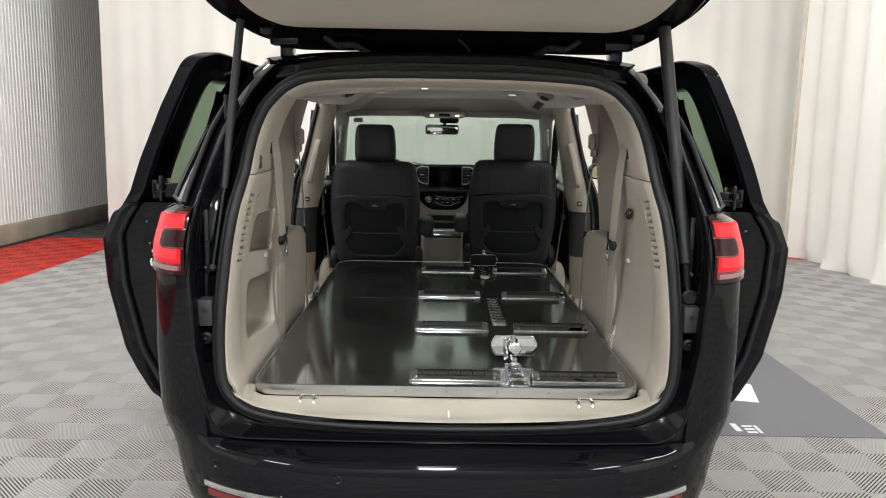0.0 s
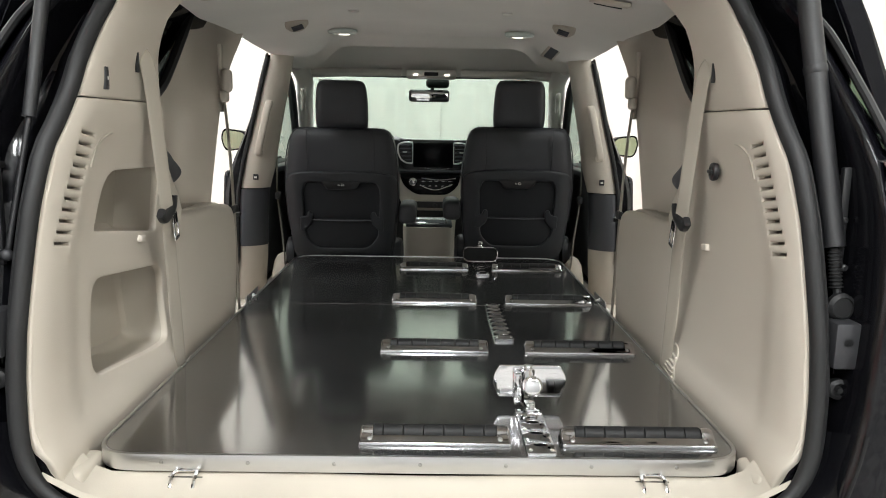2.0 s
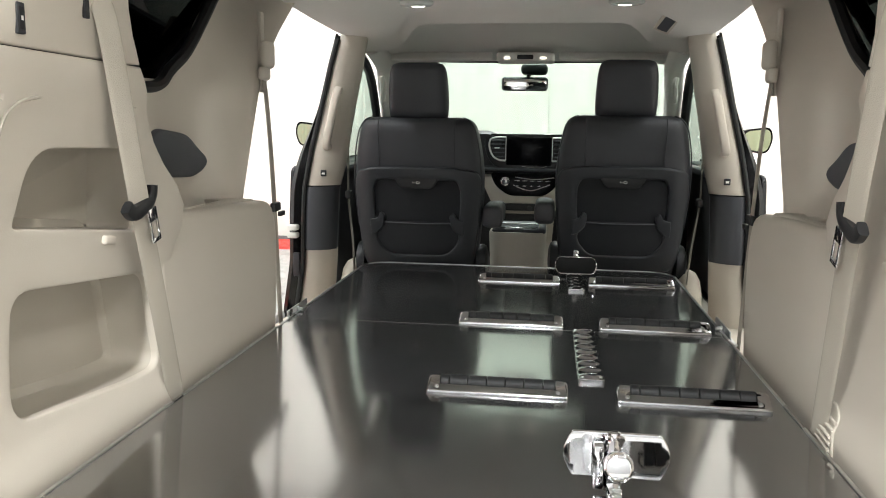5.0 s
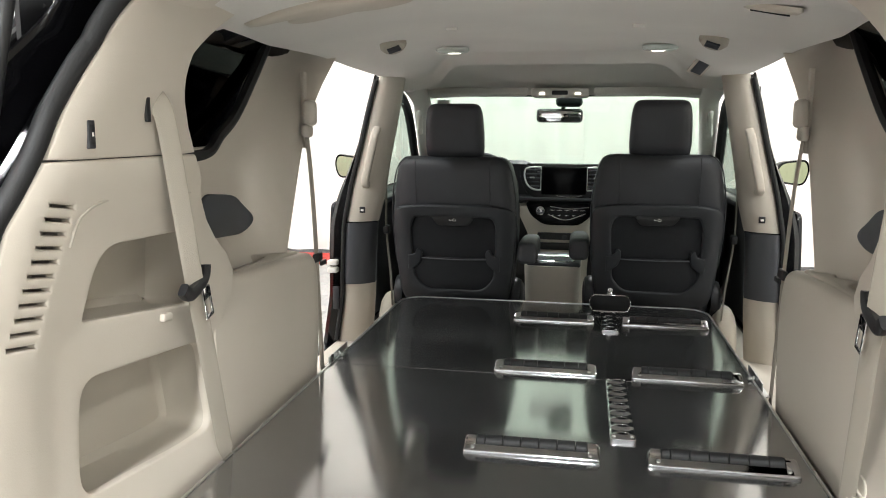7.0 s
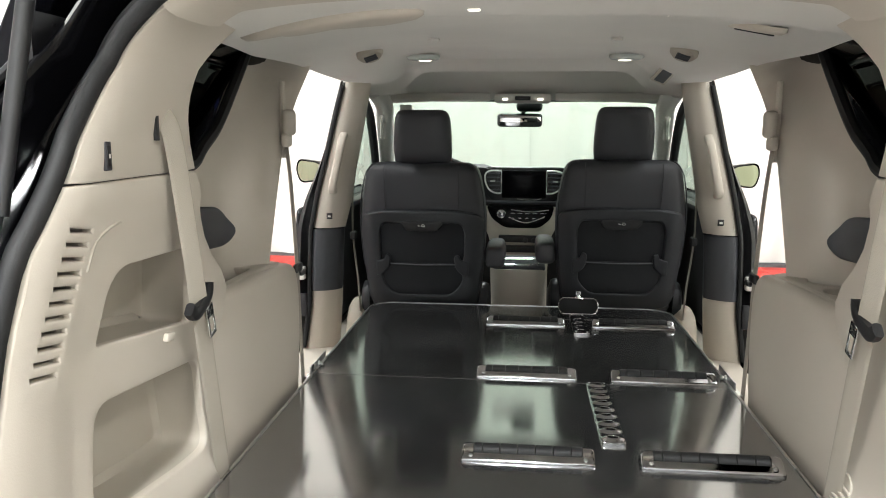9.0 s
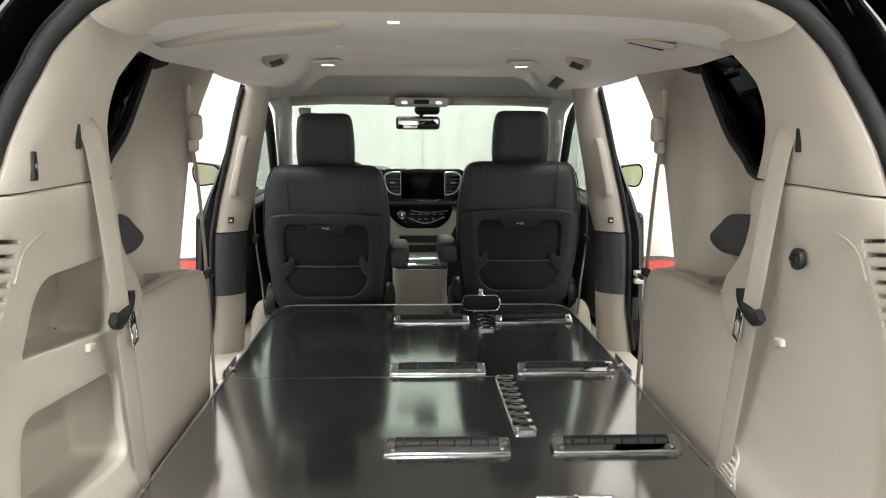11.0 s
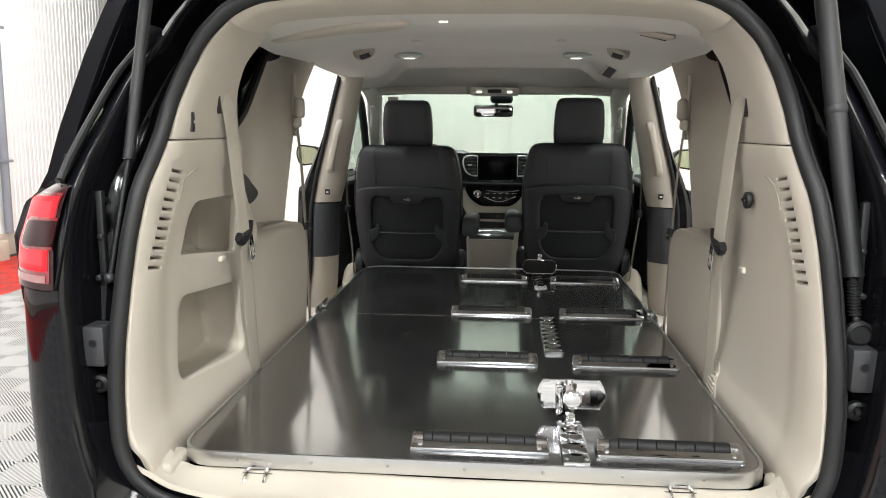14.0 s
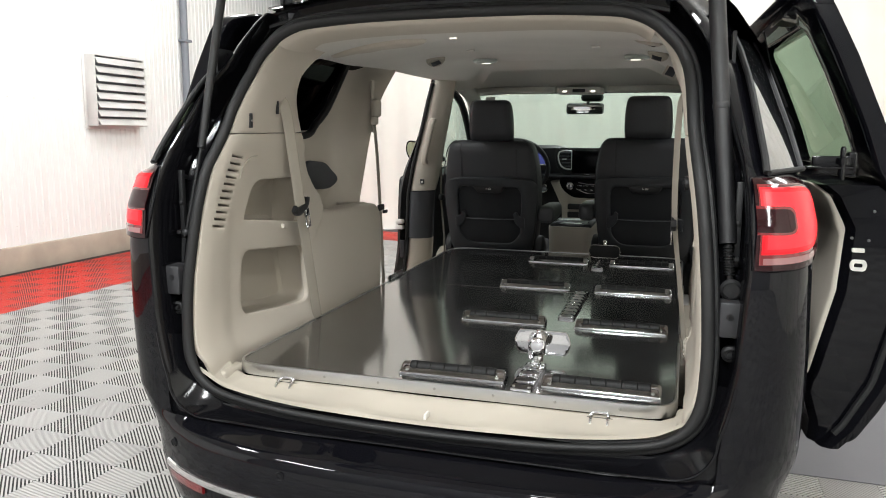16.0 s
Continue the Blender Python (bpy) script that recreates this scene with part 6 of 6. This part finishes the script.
for s in (-1, 1):
    bm = bmesh.new()
    for k in range(1):
        lathe(bm, gate_pt(s * .575, .115, .02), gate_pt(0, 0, 1) - gate_pt(0, 0, 0), ((0.017, 0), (0.017, .016), (0.012, .02), (0.011, .015)), 18)
    part("gate_bumper", bm, RUBBER, gate)
    bm = bmesh.new()
    rbox(bm, s * .53 - .045, s * .53 + .045, .055, .11, 1.690, 1.722, 0.006)
    rbox(bm, s * .53 - .02, s * .53 + .02, .09, .16, 1.640, 1.70, 0.006)
    rbox(bm, s * .53 - .035, s * .53 + .035, .11, .19, 1.625, 1.65, 0.006)
    part("hinge", bm, JAMB, gate, "black liftgate hinge")
    bm = bmesh.new()
    pth = smooth_path([gate_pt(s * .40, .085, .03), gate_pt(s * .36, .07, .05), (s * .31, .055, 1.693), (s * .26, .085, 1.668), (s * .20, .13, 1.658), (s * .165, .17, 1.652)], 8)
    tube(bm, pth, 0.0085, 10)
    for a, b in zip(pth[8:32], pth[9:33]):
        lathe(bm, (a + b) / 2, b - a, ((0.0085, -.002), (0.0112, -.001), (0.0112, .001), (0.0085, .002)), 10)
    part("wiring_sleeve", bm, RUBBER, gate, "corrugated black wiring sleeve")
    part("gate_clip", box(s * .135 - .025, s * .135 + .025, .02, .028, 1.745, 1.751), GREY_STEEL, gate)
bm = bmesh.new()
tube(bm, smooth_path([gate_pt(.02, .08, .03), (.04, .06, 1.70), (.07, .12, 1.668), (.085, .15, 1.655)], 6), 0.004, 8)
part("washer_hose", bm, RUBBER, gate)

# ---- sliding doors, open along the van's flanks ----
door_x = interp([(.40, 1.06), (.46, 1.11), (.60, 1.18), (.85, 1.235), (1.03, 1.245), (1.12, 1.20), (1.15, 1.165), (1.30, 1.115), (1.5, 1.03), (1.66, .95), (1.70, .92)])
DY, DE = .33, 1.45
for s in (-1, 1):
    bm = bmesh.new()
    zs = [.40 + .03 * i for i in range(26)]
    rows = []
    for z in zs:
        xo = door_x(z)
        th = .20 * min(1, .35 + (z - .40) * 4)
        xi = xo - th
        rows.append([(s * (xi + .02), DE, z), (s * xi, DE - .02, z), (s * xi, DY + .06, z), (s * (xi + .02), DY + .035, z), (s * (xo - .055), DY + .03, z), (s * (xo - .045), DY + .005, z), (s * (xo - .02), DY - .006, z), (s * xo, DY, z), (s * (xo + .004), DY + .03, z), (s * (xo + .012), .8, z), (s * (xo + .008), DE, z)])
    loft(bm, rows)
    bm.faces.new([bm.verts.new(p) for p in rows[0]])
    bm.faces.new([bm.verts.new(p) for p in rows[-1]])
    sd = part("sliding_door", bm, PAINT, van, "open black sliding door with pale inner lining")
    # outer skin sheet
    part("door_skin", sheet(lambda u, v, d, s=s: Vector((s * (door_x(v) + .012 - d), u, v)), rpoly([(DY + .005, .42), (DE, .42), (DE, 1.12), (DY + .005, 1.12)], .02), step=0.08, lip=0.004, depth=0.01), PAINT, sd)
    # window frame and pane
    fr = lambda u, v, d, s=s: Vector((s * (door_x(v) - .055 + d), u, v))
    part("window_frame", sheet(fr, rpoly([(DY + .02, 1.12), (DE, 1.12), (DE - .02, 1.67), (DY + .16, 1.69), (DY + .03, 1.66)], [.01, .02, .05, .05, .04], 5), [rpoly([(DY + .20, 1.175), (DE - .08, 1.175), (DE - .10, 1.60), (DY + .20, 1.61)], [.05, .03, .05, .07], 6)], step=0.06, lip=0.012, depth=0.055), PAINT, sd, "gloss black window frame")
    pn = part("window_pane", sheet(lambda u, v, d, s=s: Vector((s * (door_x(v) - .02 + d), u, v)), rpoly([(DY + .18, 1.155), (DE - .06, 1.155), (DE - .08, 1.62), (DY + .18, 1.63)], .05), step=0.15, lip=0.001, depth=0.004), DOOR_GLASS, sd, "green tinted door glass")
    pn.visible_shadow = False
    bm = bmesh.new()
    tube(bm, [Vector((s * (door_x(z) - .045), DY + .012, z)) for z in [.44 + .03 * i for i in range(24)]] + [Vector((s * (door_x(z) - .03), DY + .03 + .12 * max(0, z - 1.6), z)) for z in [1.16 + .04 * i for i in range(13)]], 0.011, 8)
    part("edge_seal", bm, RUBBER, sd)
    part("inner_lining", sheet(lambda u, v, d, s=s: Vector((s * (door_x(v) - .205 - .008 + d), u, v)), rpoly([(DY + .07, .55), (DE - .04, .50), (DE - .04, 1.13), (DY + .07, 1.14)], .05), step=0.08, lip=0.01, depth=0.02), BEIGE, sd, "pale door lining")
    # latch, rollers and the upper hinge arm
    bm = bmesh.new()
    ring = rpoly([(-.014, -.012), (.014, -.012), (.018, 0), (.014, .012), (-.014, .012), (-.018, 0)], .004, 3)
    rows = [[Vector((s * 1.075 + p.x, DY + .026, .93 + p.y)) for p in grown(ring, k)] for k in (-.006, .004)]
    rows = [rows[0], [q + Vector((0, -.006, 0)) for q in rows[0]], [q + Vector((0, -.006, 0)) for q in rows[1]], rows[1]]
    loft(bm, [r + [r[0]] for r in rows])
    part("latch_ring", bm, WHITE_PLASTIC, sd, "white latch ring")
    part("latch_tab", box(s * 1.072 - .016, s * 1.072 + .016, DY + .018, DY + .03, .966, .978, 0.003), WHITE_PLASTIC, sd)
    bm = bmesh.new()
    for k, (dx, z) in enumerate(((-.02, 1.005), (.022, 1.0), (.03, 1.08))):
        lathe(bm, (s * (1.075 + dx), DY + .03, z), (0, -1, 0), ((0.004, 0), (0.004, .004), (0.002, .006)), 10)
    part("screw", bm, STEEL, sd)
    bm = bmesh.new()
    rbox(bm, s * .965 - .05, s * .965 + .05, .20, .212, 1.19, 1.235, 0.003)
    rbox(bm, s * .955 - .055, s * .955 + .055, .19, .225, 1.203, 1.209, 0.002)
    rbox(bm, s * 1.01 - .010, s * 1.01 + .010, .20, .33, 1.195, 1.245, 0.004)
    lathe(bm, (s * .985, .195, 1.175), (0, 0, 1), ((0.007, 0), (0.007, .08), (0.004, .085)), 14)
    lathe(bm, (s * .985, .195, 1.215), (0, 0, 1), ((0.014, 0), (0.014, .016), (0.009, .018)), 16)
    rod(bm, (s * .93, .215, 1.195), (s * 1.02, .215, 1.185), .006)
    part("hinge_arm", bm, JAMB, sd, "dark steel roller hinge arm")

    # the front edge stands in towards the body
    for ob in [sd] + list(sd.children):
        for v in ob.data.vertices:
            v.co.x -= s * .08 * max(0.0, v.co.y - DY)

# ---- wheels, bonnet and nose close the van ----
for s in (-1, 1):
    for y in (.62, 3.55):
        zw = .345 - (y + .1) * .0148
        bm = bmesh.new()
        lathe(bm, (s * .685, y, zw), (s, 0, 0), ((0.24, 0), (0.33, .0), (0.345, .02), (0.345, .165), (0.33, .18), (0.24, .18)), 36)
        w = part("wheel", bm, TYRE, van, "black road tyre")
        bm = bmesh.new()
        lathe(bm, (s * .825, y, zw), (s, 0, 0), ((0.24, 0), (0.23, .03), (0.06, .015), (0.05, .03), (0.01, .032)), 30)
        part("rim", bm, GALVANISED, w)
bm = bmesh.new()
rows = []
for y, z, w in ((3.68, 1.055, .84), (3.9, 1.02, .88), (4.2, .95, .88), (4.42, .84, .84), (4.50, .65, .82), (4.50, .30, .80)):
    rows.append([(w * u, y - .12 * abs(u) ** 3, z - .05 * abs(u) ** 3) for u in [i / 10 - 1 for i in range(21)]])
loft(bm, rows)
part("bonnet", bm, PAINT, van, "gloss black bonnet")
for s in (-1, 1):
    bm = bmesh.new()
    loft(bm, [[(s * .985, 3.4, z), (s * .975, 3.9, z), (s * .90, 4.3, min(z, .9)), (s * .80, 4.42, min(z, .8))] for z in (.30, .6, .9, 1.0)])
    part("front_wing", bm, PAINT, van)


# ---- deck hardware ----
def roller(x0, x1, y):
    """A pressed chrome cradle, arched at both ends, over a bar with rubber sleeves. y: its rear lip."""
    front = [(0, 0), (0, .006), (.002, .0085), (.006, .0095), (.0175, .0155), (.0190, .0150), (.0192, .004)]
    back = [(.0500, .004), (.0500, .012), (.053, .010), (.0555, .006), (.0555, 0)]
    arch = [(0, 0), (0, .006), (.002, .0085), (.006, .0095), (.0175, .0155), (.0215, .0235), (.0275, .0285), (.0345, .0300), (.0415, .0285), (.047, .0235), (.051, .0140), (.054, .009), (.0555, .006), (.0555, 0)]
    bm = bmesh.new()
    loft(bm, [[(x, y + a, ZD + b) for a, b in front] for x in (x0 + .026, x1 - .026)])
    loft(bm, [[(x, y + a, ZD + b) for a, b in back] for x in (x0 + .026, x1 - .026)])
    for xe, q in ((x0, 1), (x1, -1)):
        rows = []
        for dx, k in ((0, .30), (.001, .62), (.003, .82), (.006, .93), (.010, .985), (.014, 1.0), (.026, 1.0), (.0262, .94)):
            rows.append([(xe + q * dx, y + (a if k > .9 else .028 + (a - .028) * (.92 + .08 * k)), ZD + min(b, .0095) * min(1, k + .3) + max(0, b - .0095) * k) for a, b in arch])
        loft(bm, rows)
        bm.faces.new([bm.verts.new(p) for p in rows[-1]])
    cradle = part("roller_cradle", bm, DARK_CHROME, deck, "polished chrome roller cradle", sharp=40)
    for xe in (x0 + .021, x1 - .021):
        part("screw", lathe(bmesh.new(), (xe, y + .011, ZD + .0118), (0, -.5, 1), ((0.0052, 0), (0.005, .0012), (0.0025, .0022), (0.0022, .001)), 14), STEEL, cradle)
    cuts = [x0 + .027] + [x0 + .027 + .0193 + .0393 * k for k in range(6)] + [x1 - .027]
    for a, b in zip(cuts, cuts[1:]):
        part("rubber_sleeve", lathe(bmesh.new(), (a + .0004, y + .0345, ZD + .0155), (1, 0, 0), ((0.0145, 0), (0.0160, .0012), (0.0160, b - a - .0020), (0.0145, b - a - .0008)), 24), SLEEVE, cradle)


for y in (-.087, .524, 1.106, 1.724):
    roller(-.120, .175, y)
    roller(.274, .576, y)


def pin_plate(y0, y1):
    """A chrome strip with a row of raised, holed bosses."""
    xc, w = .2285, .027
    n = max(3, int((y1 - y0) / .047))
    holes = []
    for k in range(n):
        yc = y0 + (k + .5) * (y1 - y0) / n
        holes.append([Vector((xc + .015 * math.cos(t * math.pi / 6), yc + .0095 * math.sin(t * math.pi / 6))) for t in range(12)])

    def fn(u, v, d):
        up = 0.0
        for h in holes:
            c = sum(h, Vector((0, 0))) / len(h)
            r = math.hypot((u - c.x) * .75, v - c.y)
            up = max(up, ease((.021 - r) / .010))
        return Vector((u, v, ZD + .009 + .0045 * up - d))
    bm = sheet(fn, rpoly([(xc - w, y0), (xc + w, y0), (xc + w, y1), (xc - w, y1)], .004, 3), holes, step=0.006, lip=0.0015, depth=0.009, hole_lip=0.0015, hole_depth=0.010)
    plate = part("pin_plate", bm, DARK_CHROME, deck, "chrome bier pin plate with a row of holes")
    for h in holes:
        c = sum(h, Vector((0, 0))) / len(h)
        part("pin_hole", lathe(bmesh.new(), (c.x, c.y, ZD + .0012), (0, 0, 1), ((0.016, 0), (0.016, .0008)), 12), BLACK_PLASTIC, plate)
    for yy in (y0 + .012, (y0 + y1) / 2, y1 - .012):
        for sx in (-1, 1):
            bm = bmesh.new()
            lathe(bm, (xc + sx * .020, yy, ZD + .009), (0, 0, 1), ((0.0045, 0), (0.004, .0015), (0.0015, .002)), 10)
            part("screw", bm, STEEL, plate)


pin_plate(-.128, .098)
pin_plate(.648, 1.082)
pin_plate(1.622, 1.90)

# near bier stop: T-shaped pin with a wide chrome paddle and a knob facing the rear
stop = thing("bier_stop", "chrome bier stop with a wide paddle and round knob", "bier stop", (.2285, .10, ZD))
xc = .2305
tilt = lambda u, v, d: Vector((xc + .006 + u, .134 + .16 * v - .9 * v * v + d, ZD + .020 + v))
side = [(.066 + .013 * math.sin(math.pi * i / 8), .004 + .066 * i / 8) for i in range(9)]
pad = [Vector(p) for p in side] + [Vector((-u, v)) for u, v in reversed(side)]
part("paddle", sheet(tilt, pad, step=0.008, lip=0.002, depth=0.005), CHROME, stop, "polished chrome paddle", sharp=50)
part("paddle_pad", sheet(lambda u, v, d: tilt(u * .97, v * .97 + .001, .0085 - d), pad, step=0.02, lip=0.002, depth=0.003), SLEEVE, stop, "black rubber facing")
bm = lathe(bmesh.new(), (xc, .118, ZD + .009), (0, .10, 1), ((0.0135, 0), (0.0135, .040), (0.0130, .058), (0.0105, .070), (0.0080, .076), (0.0078, .079)), 8)
part("post", bm, CHROME, stop, "", sharp=25)
bm = lathe(bmesh.new(), (xc, .1262, ZD + .088), (0, .10, 1), ((0.0085, 0), (0.0098, .001), (0.0098, .0035), (0.0078, .005), (0.0100, .007), (0.0100, .0105), (0.0075, .012)), 12)
part("cap_nut", bm, CHROME, stop, "castellated cap nut")
bm = lathe(bmesh.new(), (xc + .003, .112, ZD + .056), (0, -1, .30), ((0.0085, 0), (0.0085, .026), (0.012, .029), (0.0195, .031), (0.0222, .034), (0.0225, .044), (0.0212, .0475), (0.0185, .0490), (0.0172, .0478), (0.0168, .0480)), 32)
part("knob", bm, CHROME, stop, "round chrome adjusting knob")
rbox(bm := bmesh.new(), -.030, -.014, -.012, .012, .012, .082, 0.004, m=pose(xc, .122, ZD))
part("clamp_plate", bm, CHROME, stop)
rbox(bm := bmesh.new(), -.011, .011, -.045, .02, .010, .024, 0.004, m=pose(xc, .098, ZD))
part("clamp_foot", bm, CHROME, stop)
bm = lathe(bmesh.new(), (xc + .002, .062, ZD + .010), (0, .30, 1), [(r, k * .0045 + h) for k in range(6) for r, h in ((0.0062, 0), (0.0078, .0012), (0.0078, .0024), (0.0062, .0036))], 14)
part("thread", bm, STEEL, stop)
bm = lathe(bmesh.new(), (xc + .002, .056, ZD + .010), (0, 0, 1), ((0.012, 0), (0.012, .004), (0.0075, .006)), 6)
part("lock_nut", bm, CHROME, stop)

# far bier stop, standing plate
far = thing("bier_stop", "dark oval bier stop plate on a chrome pin", "bier stop", (.2345, 1.90, ZD))
bm = bmesh.new()
pad = rpoly([(-.066, .016), (.066, .016), (.076, .045), (.066, .074), (-.066, .074), (-.076, .045)], .016, 5)
sheet(lambda u, v, d: Vector((.2345 + u, 1.90 + d, ZD + v - .002)), pad, step=0.03, lip=0.003, depth=0.012, bm=bm)
part("paddle", bm, SLEEVE, far, "black rubber-faced plate")
bm = bmesh.new()
tube(bm, [Vector((.2345 + p.x, 1.901, ZD + p.y - .002)) for p in grown(pad, .003)], 0.0025, 6, closed=True)
part("paddle_rim", bm, CHROME, far)
bm = bmesh.new()
lathe(bm, (.2345, 1.915, ZD + .002), (0, 0, 1), ((0.012, 0), (0.012, .078), (0.008, .083), (0.0105, .086), (0.0105, .096), (0.007, .099)), 18)
part("post", bm, CHROME, far)

# catches on the deck's sides
for s in (-1, 1):
    bm = bmesh.new()
    rbox(bm, s * (DX + .008) - .002, s * (DX + .008) + .002, 1.09, 1.27, ZD - .02, ZD + .018, 0.001)
    rbox(bm, s * (DX + .018) - .012, s * (DX + .018) + .012, 1.09, 1.27, ZD - .021, ZD - .018, 0.001)
    catch = part("side_catch", bm, ALU, deck, "folded metal side bracket")
    bm = bmesh.new()
    lathe(bm, (s * (DX + .004), 1.17, ZD + .006), (-s, 0, 0), ((0.009, 0), (0.009, .006), (0.006, .008), (0.006, .016), (0.004, .018)), 14)
    part("catch_bolt", bm, STEEL, catch)
# rivets along the rear edge trim
for k in range(7):
    bm = bmesh.new()
    lathe(bm, (-.48 + k * .16, DY0 - .004, ZD - .013), (0, -1, 0), ((0.004, 0), (0.0035, .001), (0.0015, .0016)), 10)
    part("rivet", bm, STEEL, deck)


# ---- ribbed floor tiles, two by two blocks of slanting ribs each ----
TS = 0.4


def tile_mesh(name, material):
    bm = bmesh.new()
    pitch, w, e = 0.0131, 0.0064, 0.0992
    for bi in (0, 1):
        for bj in (0, 1):
            cx_, cy_ = (bi + 0.5) * TS / 2, (bj + 0.5) * TS / 2
            lean = 1 if (bi + bj) % 2 == 0 else -1
            for k in range(-10, 11):
                c = k * pitch
                n = Vector((-lean, 1)).normalized()
                poly = [Vector((-e, -e)), Vector((e, -e)), Vector((e, e)), Vector((-e, e))]
                for sgn, lim in ((1, c + w / 2), (-1, -(c - w / 2))):
                    cut, m = [], len(poly)
                    for q in range(m):
                        a, b = poly[q], poly[(q + 1) % m]
                        da, db = sgn * a.dot(n) - lim, sgn * b.dot(n) - lim
                        if da <= 0:
                            cut.append(a)
                        if da * db < 0:
                            cut.append(a + (b - a) * (da / (da - db)))
                    poly = cut
                if len(poly) < 3:
                    continue
                top = [bm.verts.new((cx_ + p.x, cy_ + p.y, 0)) for p in poly]
                low = [bm.verts.new((cx_ + p.x, cy_ + p.y, -0.0035)) for p in poly]
                bm.faces.new(top)
                m = len(top)
                for q in range(m):
                    bm.faces.new((low[q], low[(q + 1) % m], top[(q + 1) % m], top[q]))
    me = bpy.data.meshes.new(name)
    bm.to_mesh(me)
    bm.free()
    me.materials.append(material)
    return me


T_GREY, T_RED, T_DARK = tile_mesh("tile", TILE_GREY), tile_mesh("red_tile", TILE_RED), tile_mesh("dark_tile", TILE_DARK)
OX, OY = -1.666, 0.717
spots = []
for i in range(-12, 20):
    for j in range(-18, 26):
        x, y = OX + i * TS, OY + j * TS
        if WX - 0.3 < x < CX + 0.4 and -6.2 < y < END:
            spots.append((x, y))
near, far = [], {}
for x, y in spots:
    me = T_GREY
    if x < -4.45 or y > 6.7:
        me = T_RED
    if y > 7.5:
        me = T_DARK
    if (1.3 < abs(x + 0.2) < 4.6 and -0.6 < y < 4.2):
        near.append((x, y, me))
    else:
        far.setdefault(me, []).append((x, y))
near.sort(key=lambda s: abs(s[1] - 1) + abs(s[0]))
for x, y, me in near[300:]:
    far.setdefault(me, []).append((x, y))
for x, y, me in near[:300]:
    piece(me.name.split(".")[0], me, floor, FLOOR @ Matrix.Translation((x, y, 0)))
for me, at in far.items():
    co = np.empty(len(me.vertices) * 3)
    me.vertices.foreach_get("co", co)
    co = co.reshape(-1, 3)
    faces = [tuple(p.vertices) for p in me.polygons]
    vs, fs = [], []
    for x, y in at:
        o = len(vs)
        vs += [tuple(FLOOR @ Vector((a + x, b + y, c))) for a, b, c in co]
        fs += [tuple(v + o for v in f) for f in faces]
    big = bpy.data.meshes.new("tile_field")
    big.from_pydata(vs, [], fs)
    big.materials.append(me.materials[0])
    ob = new("tile_field", big)
    ob.parent = floor
    tagged(ob, "ribbed plastic floor tiles", kind="stuff")
